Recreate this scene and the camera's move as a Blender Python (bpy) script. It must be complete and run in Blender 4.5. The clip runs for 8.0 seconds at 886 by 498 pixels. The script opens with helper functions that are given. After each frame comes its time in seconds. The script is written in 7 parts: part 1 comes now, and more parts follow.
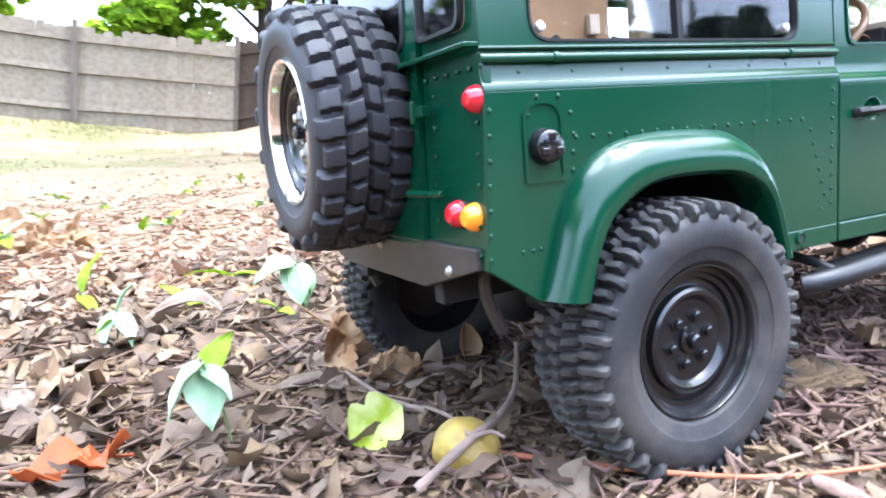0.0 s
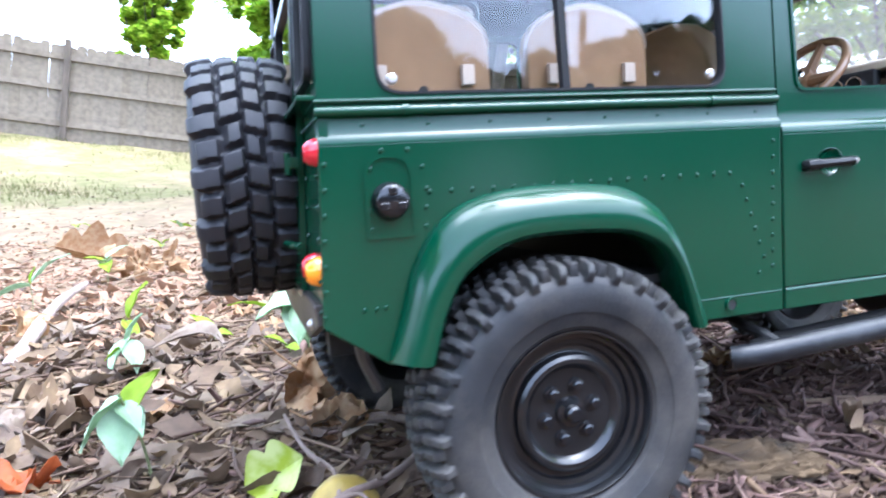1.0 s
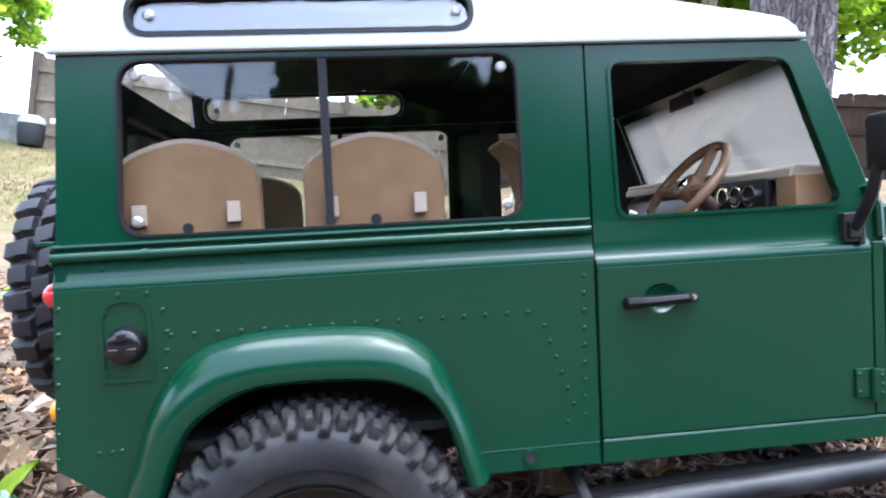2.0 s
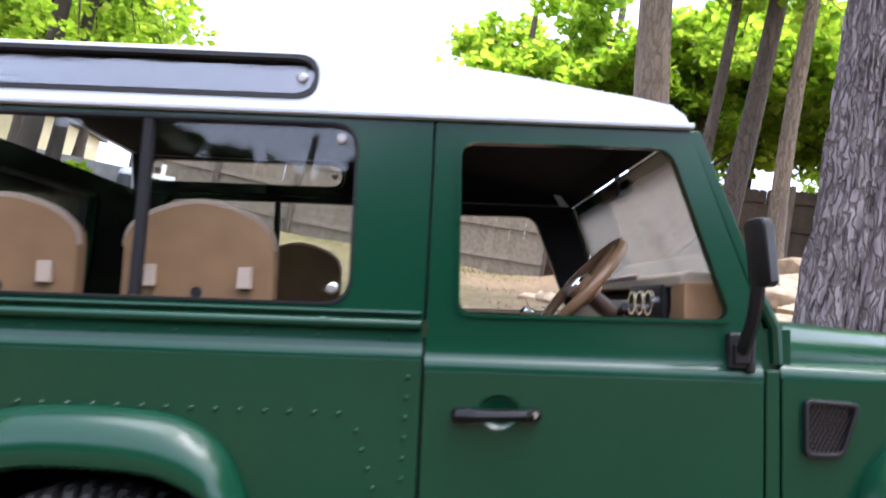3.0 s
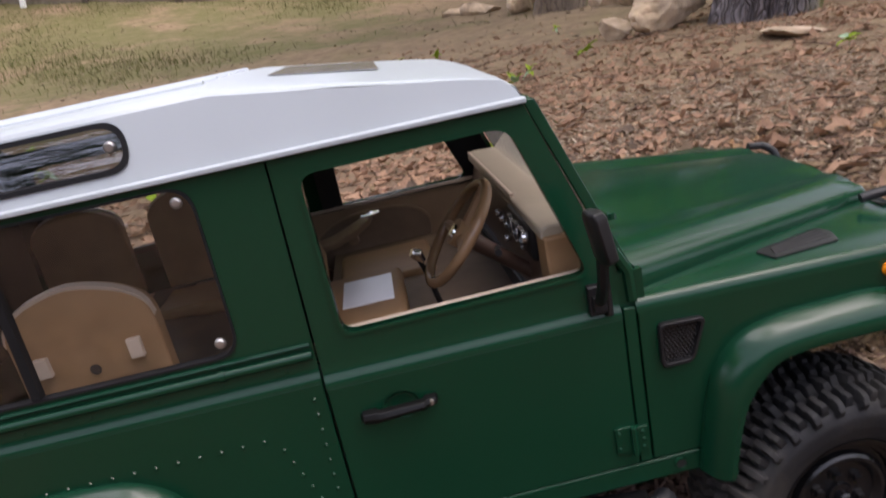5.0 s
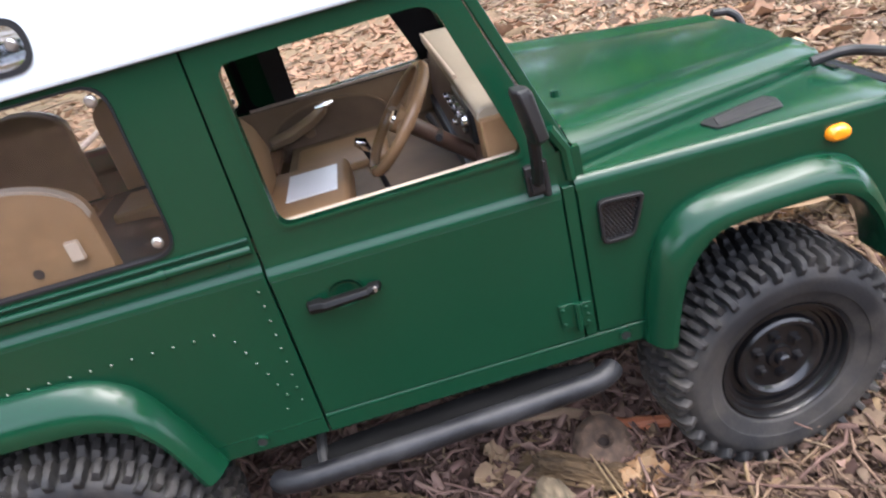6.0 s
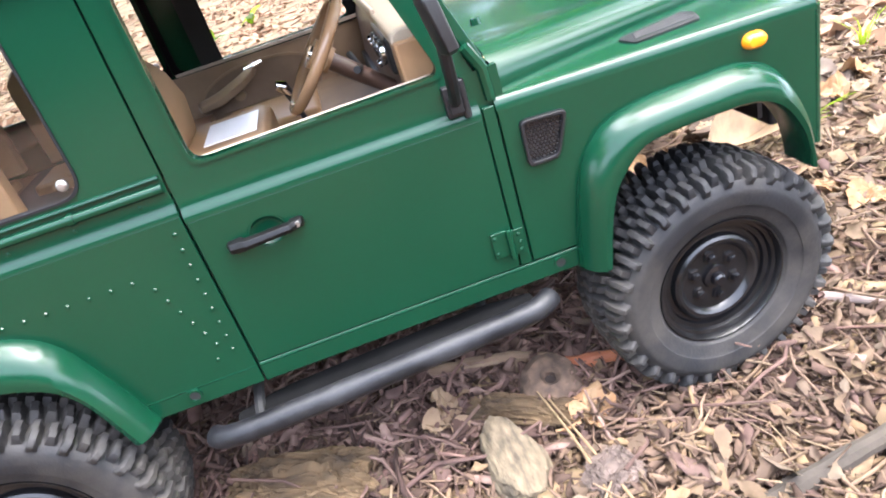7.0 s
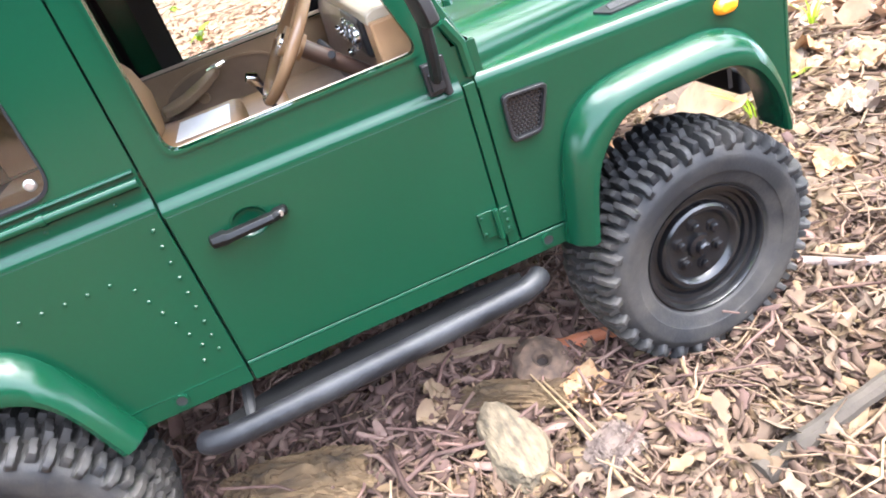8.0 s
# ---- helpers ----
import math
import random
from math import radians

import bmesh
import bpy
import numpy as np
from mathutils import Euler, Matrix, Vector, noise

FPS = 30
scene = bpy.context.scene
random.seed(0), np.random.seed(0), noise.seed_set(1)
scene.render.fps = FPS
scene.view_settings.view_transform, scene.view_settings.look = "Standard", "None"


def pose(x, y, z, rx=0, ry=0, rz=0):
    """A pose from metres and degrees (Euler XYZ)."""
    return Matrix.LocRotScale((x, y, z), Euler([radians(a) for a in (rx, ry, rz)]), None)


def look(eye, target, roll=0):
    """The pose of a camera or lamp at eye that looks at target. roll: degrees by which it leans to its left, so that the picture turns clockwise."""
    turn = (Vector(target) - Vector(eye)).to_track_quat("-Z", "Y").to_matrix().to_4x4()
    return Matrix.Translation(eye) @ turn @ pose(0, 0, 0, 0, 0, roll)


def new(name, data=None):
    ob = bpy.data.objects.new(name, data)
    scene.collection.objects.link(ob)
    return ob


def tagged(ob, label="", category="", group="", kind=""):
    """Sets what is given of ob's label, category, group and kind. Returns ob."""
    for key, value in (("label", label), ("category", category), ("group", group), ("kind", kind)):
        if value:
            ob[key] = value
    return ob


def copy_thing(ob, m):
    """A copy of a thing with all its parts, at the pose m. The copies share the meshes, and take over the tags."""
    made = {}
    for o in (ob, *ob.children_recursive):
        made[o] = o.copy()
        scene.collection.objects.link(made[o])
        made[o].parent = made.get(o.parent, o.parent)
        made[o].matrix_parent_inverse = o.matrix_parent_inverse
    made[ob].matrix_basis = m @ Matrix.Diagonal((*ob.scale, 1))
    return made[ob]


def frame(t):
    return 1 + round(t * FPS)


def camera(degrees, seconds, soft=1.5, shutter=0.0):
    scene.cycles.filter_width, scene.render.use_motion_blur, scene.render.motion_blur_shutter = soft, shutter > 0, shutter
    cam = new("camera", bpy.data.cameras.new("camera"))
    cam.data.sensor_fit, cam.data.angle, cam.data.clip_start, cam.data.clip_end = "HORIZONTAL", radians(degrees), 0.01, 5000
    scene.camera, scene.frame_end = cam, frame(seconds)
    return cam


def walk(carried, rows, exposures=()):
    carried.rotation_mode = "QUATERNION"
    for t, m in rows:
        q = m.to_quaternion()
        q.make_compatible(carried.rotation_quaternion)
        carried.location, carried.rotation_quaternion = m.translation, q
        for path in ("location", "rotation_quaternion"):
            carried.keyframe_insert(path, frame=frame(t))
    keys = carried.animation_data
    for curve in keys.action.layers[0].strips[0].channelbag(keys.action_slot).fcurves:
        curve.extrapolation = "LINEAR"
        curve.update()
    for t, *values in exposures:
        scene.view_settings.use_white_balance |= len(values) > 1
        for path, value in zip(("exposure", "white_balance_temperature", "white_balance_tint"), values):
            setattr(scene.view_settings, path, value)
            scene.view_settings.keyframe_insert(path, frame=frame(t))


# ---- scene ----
# All near things are laid out in the truck's own frame (x forward, y to its left, z up,
# origin on the ground under the rear axle); TILT stands that frame on the slope, nose up.
TILT = Matrix.Rotation(radians(-9.0), 4, "Y")
LENS = 66.71
PATH = [
    (0.0, (-1.838, -2.773, 1.29), (-0.956, -1.003, 0.993), -4.81),
    (0.5, (-1.414, -2.904, 1.215), (-0.713, -1.044, 1.0), -3.82),
    (1.0, (-1.006, -3.027, 1.287), (-0.422, -1.122, 1.116), -3.84),
    (1.5, (-0.333, -3.173, 1.469), (0.037, -1.213, 1.324), -3.79),
    (1.7, (-0.075, -3.169, 1.525), (0.236, -1.197, 1.419), -3.53),
    (2.8, (0.841, -3.084, 1.622), (0.878, -1.085, 1.68), 0.07),
    (3.0, (1.022, -2.975, 1.619), (1.051, -0.982, 1.779), 2.03),
    (3.5, (1.304, -2.844, 1.943), (1.304, -0.855, 2.16), 2.13),
    (4.0, (1.513, -2.825, 2.328), (1.503, -0.828, 2.226), -4.43),
    (4.5, (1.452, -2.898, 2.52), (1.445, -0.957, 2.037), -9.15),
    (4.7, (1.342, -2.959, 2.483), (1.438, -1.036, 1.942), -10.46),
    (5.8, (1.543, -2.957, 2.471), (1.551, -1.175, 1.562), -15.54),
    (6.0, (1.554, -2.973, 2.42), (1.591, -1.202, 1.491), -15.78),
    (6.5, (1.611, -2.986, 2.31), (1.7, -1.246, 1.327), -16.92),
    (7.0, (1.627, -3.051, 2.167), (1.746, -1.302, 1.204), -18.07),
    (7.5, (1.628, -3.065, 2.094), (1.76, -1.319, 1.127), -19.48),
    (8.0, (1.514, -3.034, 2.091), (1.745, -1.299, 1.122), -19.91),
]
EXPOSURES = [
    (0.0, 2.12, 5400, 11), (1.0, 1.82, 5200, 11), (1.7, 1.44, 5300, 11), (3.0, 1.0, 5900, 18), (3.5, 0.3, 6200, 18),
    (4.0, -0.26, 6500, 21), (4.7, -0.32, 6600, 22), (6.0, 1.14, 6250, 15), (7.0, 2.07, 6100, 14), (8.0, 2.36, 6050, 12),
]
cam = camera(LENS, 8.0, soft=1.8, shutter=0.4)
walk(cam, [(t, TILT @ look(Vector(e) * 0.1, Vector(a) * 0.1, r)) for t, e, a, r in PATH], EXPOSURES)

# ---- world and light ----
world = bpy.data.worlds.new("world")
scene.world = world
world.use_nodes = True
wn = world.node_tree
sky = wn.nodes.new("ShaderNodeTexSky")
sky.sky_type = "NISHITA"
sky.sun_disc = False
sky.sun_elevation = radians(76)
sky.sun_rotation = radians(115)
sky.air_density = 0.8
sky.dust_density = 4.0
sky.ozone_density = 1.0
wn.nodes["Background"].inputs[1].default_value = 0.6
# thin cloud over the whole sky takes most of its blue
veil = wn.nodes.new("ShaderNodeHueSaturation")
veil.inputs["Saturation"].default_value = 0.5
wn.links.new(sky.outputs[0], veil.inputs["Color"])
wn.links.new(veil.outputs[0], wn.nodes["Background"].inputs[0])
sun = new("sun", bpy.data.lights.new("sun", "SUN"))
sun.data.energy = 0.9
sun.data.angle = radians(30)
sun.data.color = (1.0, 0.97, 0.93)
# the sun stands high, veiled by thin cloud
sun.matrix_world = look((-3.0, -0.3, 10.0), (0, 0, 0))


# ---- materials ----
def mat(name, base, rough=0.5, metal=0.0, var=0.15, scale=40.0, bump=0.0, bump_scale=200.0, coat=0.0, spec=0.5, dust=0.0, dust_col=(0.25, 0.2, 0.15), stretch=(1, 1, 1)):
    m = bpy.data.materials.new(name)
    m.use_nodes = True
    nt = m.node_tree
    bs = nt.nodes["Principled BSDF"]
    tc = nt.nodes.new("ShaderNodeTexCoord")
    mp = nt.nodes.new("ShaderNodeMapping")
    mp.inputs["Scale"].default_value = stretch
    nt.links.new(tc.outputs["Object"], mp.inputs[0])
    n1 = nt.nodes.new("ShaderNodeTexNoise")
    n1.inputs["Scale"].default_value = scale
    n1.inputs["Detail"].default_value = 6
    nt.links.new(mp.outputs[0], n1.inputs["Vector"])
    ramp = nt.nodes.new("ShaderNodeValToRGB")
    ramp.color_ramp.elements[0].position, ramp.color_ramp.elements[1].position = 0.3, 0.7
    lo = [c * (1 - var) for c in base]
    hi = [min(1, c * (1 + var)) for c in base]
    ramp.color_ramp.elements[0].color = (*lo, 1)
    ramp.color_ramp.elements[1].color = (*hi, 1)
    nt.links.new(n1.outputs["Fac"], ramp.inputs[0])
    col = ramp.outputs[0]
    if dust:
        n2 = nt.nodes.new("ShaderNodeTexNoise")
        n2.inputs["Scale"].default_value = scale * 0.35
        n2.inputs["Detail"].default_value = 8
        n2.inputs["Roughness"].default_value = 0.7
        nt.links.new(mp.outputs[0], n2.inputs["Vector"])
        r2 = nt.nodes.new("ShaderNodeMapRange")
        r2.inputs[1].default_value, r2.inputs[2].default_value = 0.42, 0.75
        r2.inputs[3].default_value, r2.inputs[4].default_value = 0.0, dust
        nt.links.new(n2.outputs["Fac"], r2.inputs[0])
        mx = nt.nodes.new("ShaderNodeMix")
        mx.data_type = "RGBA"
        nt.links.new(r2.outputs[0], mx.inputs["Factor"])
        nt.links.new(col, mx.inputs["A"])
        mx.inputs["B"].default_value = (*dust_col, 1)
        col = mx.outputs["Result"]
    nt.links.new(col, bs.inputs["Base Color"])
    rr = nt.nodes.new("ShaderNodeMapRange")
    rr.inputs[3].default_value, rr.inputs[4].default_value = max(0.0, rough - 0.08), min(1.0, rough + 0.08)
    nt.links.new(n1.outputs["Fac"], rr.inputs[0])
    nt.links.new(rr.outputs[0], bs.inputs["Roughness"])
    bs.inputs["Metallic"].default_value = metal
    bs.inputs["Coat Weight"].default_value = coat
    bs.inputs["Specular IOR Level"].default_value = spec
    if bump:
        nb = nt.nodes.new("ShaderNodeTexNoise")
        nb.inputs["Scale"].default_value = bump_scale
        nb.inputs["Detail"].default_value = 8
        nt.links.new(mp.outputs[0], nb.inputs["Vector"])
        b = nt.nodes.new("ShaderNodeBump")
        b.inputs["Strength"].default_value = bump
        b.inputs["Distance"].default_value = 0.3 / bump_scale
        nt.links.new(nb.outputs["Fac"], b.inputs["Height"])
        nt.links.new(b.outputs[0], bs.inputs["Normal"])
    return m


def mat_island(name, stops, rough=0.75, bump=0.3, bump_scale=300.0, translucent=0.0, grain=0.25, grain_scale=60.0, source="island"):
    """Colour picked piece by piece from the stops, with grain on each piece."""
    m = mat(name, (1, 1, 1), rough, var=grain, scale=grain_scale, bump=bump, bump_scale=bump_scale, spec=0.25)
    nt = m.node_tree
    bs = nt.nodes["Principled BSDF"]
    ge = nt.nodes.new("ShaderNodeNewGeometry" if source == "island" else "ShaderNodeObjectInfo")
    ramp = nt.nodes.new("ShaderNodeValToRGB")
    cr = ramp.color_ramp
    while len(cr.elements) < len(stops):
        cr.elements.new(0.5)
    for i, c in enumerate(stops):
        cr.elements[i].position = i / (len(stops) - 1)
        cr.elements[i].color = (*c, 1)
    nt.links.new(ge.outputs["Random Per Island" if source == "island" else "Random"], ramp.inputs[0])
    old = bs.inputs["Base Color"].links[0].from_socket
    mx = nt.nodes.new("ShaderNodeMix")
    mx.data_type, mx.blend_type = "RGBA", "MULTIPLY"
    mx.inputs["Factor"].default_value = 1
    nt.links.new(ramp.outputs[0], mx.inputs["A"])
    nt.links.new(old, mx.inputs["B"])
    nt.links.new(mx.outputs["Result"], bs.inputs["Base Color"])
    if translucent:
        tr = nt.nodes.new("ShaderNodeBsdfTranslucent")
        nt.links.new(mx.outputs["Result"], tr.inputs[0])
        ms = nt.nodes.new("ShaderNodeMixShader")
        ms.inputs[0].default_value = translucent
        nt.links.new(bs.outputs[0], ms.inputs[1])
        nt.links.new(tr.outputs[0], ms.inputs[2])
        nt.links.new(ms.outputs[0], nt.nodes["Material Output"].inputs[0])
    return m


def mat_glass(name, tint=(1, 1, 1), gloss=0.0, streak=False):
    m = bpy.data.materials.new(name)
    m.use_nodes = True
    nt = m.node_tree
    nt.nodes.remove(nt.nodes["Principled BSDF"])
    tr = nt.nodes.new("ShaderNodeBsdfTransparent")
    tr.inputs[0].default_value = (*tint, 1)
    gl = nt.nodes.new("ShaderNodeBsdfGlossy")
    gl.inputs["Roughness"].default_value = 0.03
    fr = nt.nodes.new("ShaderNodeFresnel")
    fr.inputs[0].default_value = 1.4
    ad = nt.nodes.new("ShaderNodeMath")
    ad.inputs[1].default_value = gloss
    ms = nt.nodes.new("ShaderNodeMixShader")
    nt.links.new(fr.outputs[0], ad.inputs[0])
    nt.links.new(ad.outputs[0], ms.inputs[0])
    nt.links.new(tr.outputs[0], ms.inputs[1])
    nt.links.new(gl.outputs[0], ms.inputs[2])
    nt.links.new(ms.outputs[0], nt.nodes["Material Output"].inputs[0])
    if streak:
        # drawn plastic: fine ripples along its length
        tc, mp, nz, bp = (nt.nodes.new("ShaderNode" + k) for k in ("TexCoord", "Mapping", "TexNoise", "Bump"))
        mp.inputs["Scale"].default_value = (0.09, 1, 1)
        nz.inputs["Scale"].default_value, nz.inputs["Detail"].default_value = 420, 4
        bp.inputs["Strength"].default_value, bp.inputs["Distance"].default_value = 0.5, 0.0006
        nt.links.new(tc.outputs["Object"], mp.inputs[0])
        nt.links.new(mp.outputs[0], nz.inputs["Vector"])
        nt.links.new(nz.outputs["Fac"], bp.inputs["Height"])
        nt.links.new(bp.outputs[0], gl.inputs["Normal"])
    return m


PAINT = mat("green_paint", (0.0027, 0.033, 0.0155), 0.21, var=0.1, scale=9, bump=0.05, bump_scale=700, coat=0.0, spec=0.34)
WHITE = mat("white_paint", (0.42, 0.465, 0.49), 0.32, var=0.03, scale=20, bump=0.04, bump_scale=900)
BLACK = mat("black_plastic", (0.011, 0.011, 0.012), 0.45, var=0.2, scale=60, bump=0.15, bump_scale=1500, spec=0.32)
SEAL = mat("black_rubber_seal", (0.006, 0.006, 0.007), 0.6, var=0.1, scale=60, spec=0.25)
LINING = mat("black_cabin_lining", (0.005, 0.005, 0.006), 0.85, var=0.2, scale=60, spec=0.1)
HATCH = mat("dark_hatch_glass", (0.14, 0.135, 0.13), 0.14, var=0.05, scale=60, spec=0.8)
GLOSSB = mat("gloss_black", (0.006, 0.006, 0.007), 0.18, var=0.1, scale=60)
DARK = mat("dark_chassis", (0.01, 0.01, 0.01), 0.7, var=0.3, scale=60, bump=0.3, bump_scale=500)
RUBBER = mat("tyre_rubber", (0.0145, 0.015, 0.0165), 0.64, var=0.3, scale=50, bump=0.4, bump_scale=900, dust=0.5, dust_col=(0.13, 0.112, 0.09), spec=0.3)
RUBBER_CLEAN = mat("clean_rubber", (0.016, 0.016, 0.019), 0.55, var=0.2, scale=50, bump=0.25, bump_scale=900, spec=0.4)
STEELB = mat("black_steel_rim", (0.0055, 0.0055, 0.006), 0.24, 0.0, var=0.4, scale=110, dust=0.2, dust_col=(0.04, 0.04, 0.042), spec=0.5)
CHROME = mat("chrome", (0.8, 0.8, 0.8), 0.12, 1.0, var=0.05)
STEEL = mat("zinc_steel", (0.45, 0.44, 0.42), 0.4, 1.0, var=0.15, scale=80)
SLIDER = mat("grey_powder_coat", (0.0078, 0.0084, 0.0102), 0.42, 0.0, var=0.4, scale=80, bump=0.4, bump_scale=1200, spec=0.32, dust=0.3, dust_col=(0.12, 0.12, 0.12))
BUMPER = mat("brushed_bumper_metal", (0.028, 0.024, 0.023), 0.45, 0.2, var=0.15, scale=60, dust=0.2, dust_col=(0.2, 0.18, 0.15))
TAN = mat("tan_interior_plastic", (0.26, 0.156, 0.08), 0.5, var=0.14, scale=60, bump=0.2, bump_scale=900, spec=0.25)
BROWN = mat("brown_interior_trim", (0.17, 0.092, 0.052), 0.4, var=0.15, scale=60, bump=0.15, bump_scale=900)
DASHTOP = mat("beige_dash_top", (0.36, 0.31, 0.235), 0.45, var=0.08, scale=60, bump=0.15, bump_scale=900)
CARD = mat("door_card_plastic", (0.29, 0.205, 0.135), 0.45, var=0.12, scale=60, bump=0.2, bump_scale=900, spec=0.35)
# door card plastic darkened to paint the shade of a recess
CARDSHADE = mat("shaded_card_plastic", (0.2, 0.145, 0.105), 0.4, var=0.15, scale=60, bump=0.2, bump_scale=900, spec=0.35)
# the sticker's bright reflection is put into a diffuse white
SILVERP = mat("glare_white_sticker", (0.85, 0.85, 0.86), 0.25, 0.0, var=0.05)
REDL = mat("red_lens", (0.45, 0.008, 0.02), 0.15, var=0.1, coat=0.4)
ORANGEL = mat("orange_lens", (0.85, 0.27, 0.006), 0.15, var=0.1, coat=0.4)
REDWIRE = mat("red_wire", (0.2, 0.015, 0.015), 0.5)
LEDGE = mat("pale_inner_ledge", (0.5, 0.41, 0.33), 0.35, var=0.08, scale=60)
HAZE = mat_glass("hazy_windscreen", (0.75, 0.75, 0.73), 0.02)
hz = HAZE.node_tree
ht, hm_ = hz.nodes.new("ShaderNodeBsdfTranslucent"), hz.nodes.new("ShaderNodeMixShader")
ht.inputs[0].default_value = (0.5, 0.47, 0.42, 1)
hm_.inputs[0].default_value = 0.1
hz.links.new(hz.nodes["Material Output"].inputs[0].links[0].from_socket, hm_.inputs[1])
hz.links.new(ht.outputs[0], hm_.inputs[2])
hz.links.new(hm_.outputs[0], hz.nodes["Material Output"].inputs[0])
DASHFACE = mat("dark_dash_face", (0.07, 0.04, 0.028), 0.35, var=0.15, scale=60, bump=0.15, bump_scale=900)
GLASS = mat_glass("window_glass", (0.95, 0.96, 0.96), 0.005)
GLASS_D = mat_glass("streaked_plastic_pane", (0.74, 0.76, 0.79), 0.1, streak=True)
BARK_D = mat("dark_furrowed_bark", (0.15, 0.125, 0.132), 0.9, var=0.7, scale=34, bump=1.0, bump_scale=40, stretch=(1, 1, 0.2), dust=0.6, dust_col=(0.36, 0.33, 0.32))
def add_plates(m, scale, stretch, depth, crack=(0.085, 0.07, 0.068)):
    """Bark broken into upright plates: cracks between cells, as relief with darker wood in them."""
    nt = m.node_tree
    bs = nt.nodes["Principled BSDF"]
    tc = [n for n in nt.nodes if n.bl_idname == "ShaderNodeTexCoord"][0]
    wob = nt.nodes.new("ShaderNodeTexNoise")
    wob.inputs["Scale"].default_value, wob.inputs["Detail"].default_value = 9, 4
    mp = nt.nodes.new("ShaderNodeMapping")
    mp.inputs["Scale"].default_value = stretch
    add = nt.nodes.new("ShaderNodeMix")
    add.data_type, add.blend_type = "RGBA", "LINEAR_LIGHT"
    add.inputs["Factor"].default_value = 0.045
    nt.links.new(tc.outputs["Object"], wob.inputs["Vector"])
    nt.links.new(tc.outputs["Object"], add.inputs["A"])
    nt.links.new(wob.outputs["Color"], add.inputs["B"])
    nt.links.new(add.outputs["Result"], mp.inputs[0])
    vo = nt.nodes.new("ShaderNodeTexVoronoi")
    vo.feature = "DISTANCE_TO_EDGE"
    vo.inputs["Scale"].default_value = scale
    nt.links.new(mp.outputs[0], vo.inputs["Vector"])
    r = nt.nodes.new("ShaderNodeMapRange")
    r.inputs[1].default_value, r.inputs[2].default_value = 0.0, 0.16
    r.interpolation_type = "SMOOTHSTEP"
    nt.links.new(vo.outputs["Distance"], r.inputs[0])
    old = bs.inputs["Base Color"].links[0].from_socket
    mx = nt.nodes.new("ShaderNodeMix")
    mx.data_type = "RGBA"
    mx.inputs["A"].default_value = (*crack, 1)
    nt.links.new(r.outputs[0], mx.inputs["Factor"])
    nt.links.new(old, mx.inputs["B"])
    nt.links.new(mx.outputs["Result"], bs.inputs["Base Color"])
    # moss on one flank of the root
    sp = nt.nodes.new("ShaderNodeSeparateXYZ")
    nt.links.new(tc.outputs["Object"], sp.inputs[0])
    hi_, fl, mn = nt.nodes.new("ShaderNodeMapRange"), nt.nodes.new("ShaderNodeMapRange"), nt.nodes.new("ShaderNodeTexNoise")
    hi_.inputs[1].default_value, hi_.inputs[2].default_value, hi_.inputs[3].default_value, hi_.inputs[4].default_value = 0.1, 0.75, 1.0, 0.0
    fl.inputs[1].default_value, fl.inputs[2].default_value = 0.0, 0.16
    mn.inputs["Scale"].default_value, mn.inputs["Detail"].default_value = 14, 6
    nt.links.new(sp.outputs["Z"], hi_.inputs[0])
    nt.links.new(sp.outputs["X"], fl.inputs[0])
    nt.links.new(tc.outputs["Object"], mn.inputs["Vector"])
    m1, m2, m3 = nt.nodes.new("ShaderNodeMath"), nt.nodes.new("ShaderNodeMath"), nt.nodes.new("ShaderNodeMapRange")
    m1.operation = m2.operation = "MULTIPLY"
    nt.links.new(hi_.outputs[0], m1.inputs[0])
    nt.links.new(fl.outputs[0], m1.inputs[1])
    nt.links.new(m1.outputs[0], m2.inputs[0])
    nt.links.new(mn.outputs["Fac"], m2.inputs[1])
    m3.inputs[1].default_value, m3.inputs[2].default_value = 0.15, 0.32
    nt.links.new(m2.outputs[0], m3.inputs[0])
    ms = nt.nodes.new("ShaderNodeMix")
    ms.data_type = "RGBA"
    ms.inputs["B"].default_value = (0.13, 0.12, 0.035, 1)
    nt.links.new(m3.outputs[0], ms.inputs["Factor"])
    nt.links.new(mx.outputs["Result"], ms.inputs["A"])
    nt.links.new(ms.outputs["Result"], bs.inputs["Base Color"])
    b = nt.nodes.new("ShaderNodeBump")
    b.inputs["Strength"].default_value, b.inputs["Distance"].default_value = 1.0, depth
    nt.links.new(r.outputs[0], b.inputs["Height"])
    nt.links.new(bs.inputs["Normal"].links[0].from_socket, b.inputs["Normal"])
    nt.links.new(b.outputs[0], bs.inputs["Normal"])


add_plates(BARK_D, 36, (1, 1, 0.16), 0.01)
BARK_T = mat("tan_bark", (0.165, 0.118, 0.083), 0.9, var=0.35, scale=7, bump=0.7, bump_scale=40, stretch=(1, 1, 0.2), dust=0.4, dust_col=(0.23, 0.19, 0.145))
BARK_K = mat("dark_bark", (0.075, 0.053, 0.039), 0.9, var=0.4, scale=8, bump=0.7, bump_scale=40, stretch=(1, 1, 0.2))
# near-black bark: the trunks' backlit side is put into the colour
BARK_BACKLIT = mat("backlit_dark_bark", (0.03, 0.022, 0.018), 0.9, var=0.4, scale=8, bump=0.7, bump_scale=40, stretch=(1, 1, 0.2))
add_plates(BARK_T, 26, (1, 1, 0.1), 0.006, (0.1, 0.07, 0.05))
add_plates(BARK_K, 22, (1, 1, 0.12), 0.006, (0.04, 0.028, 0.02))
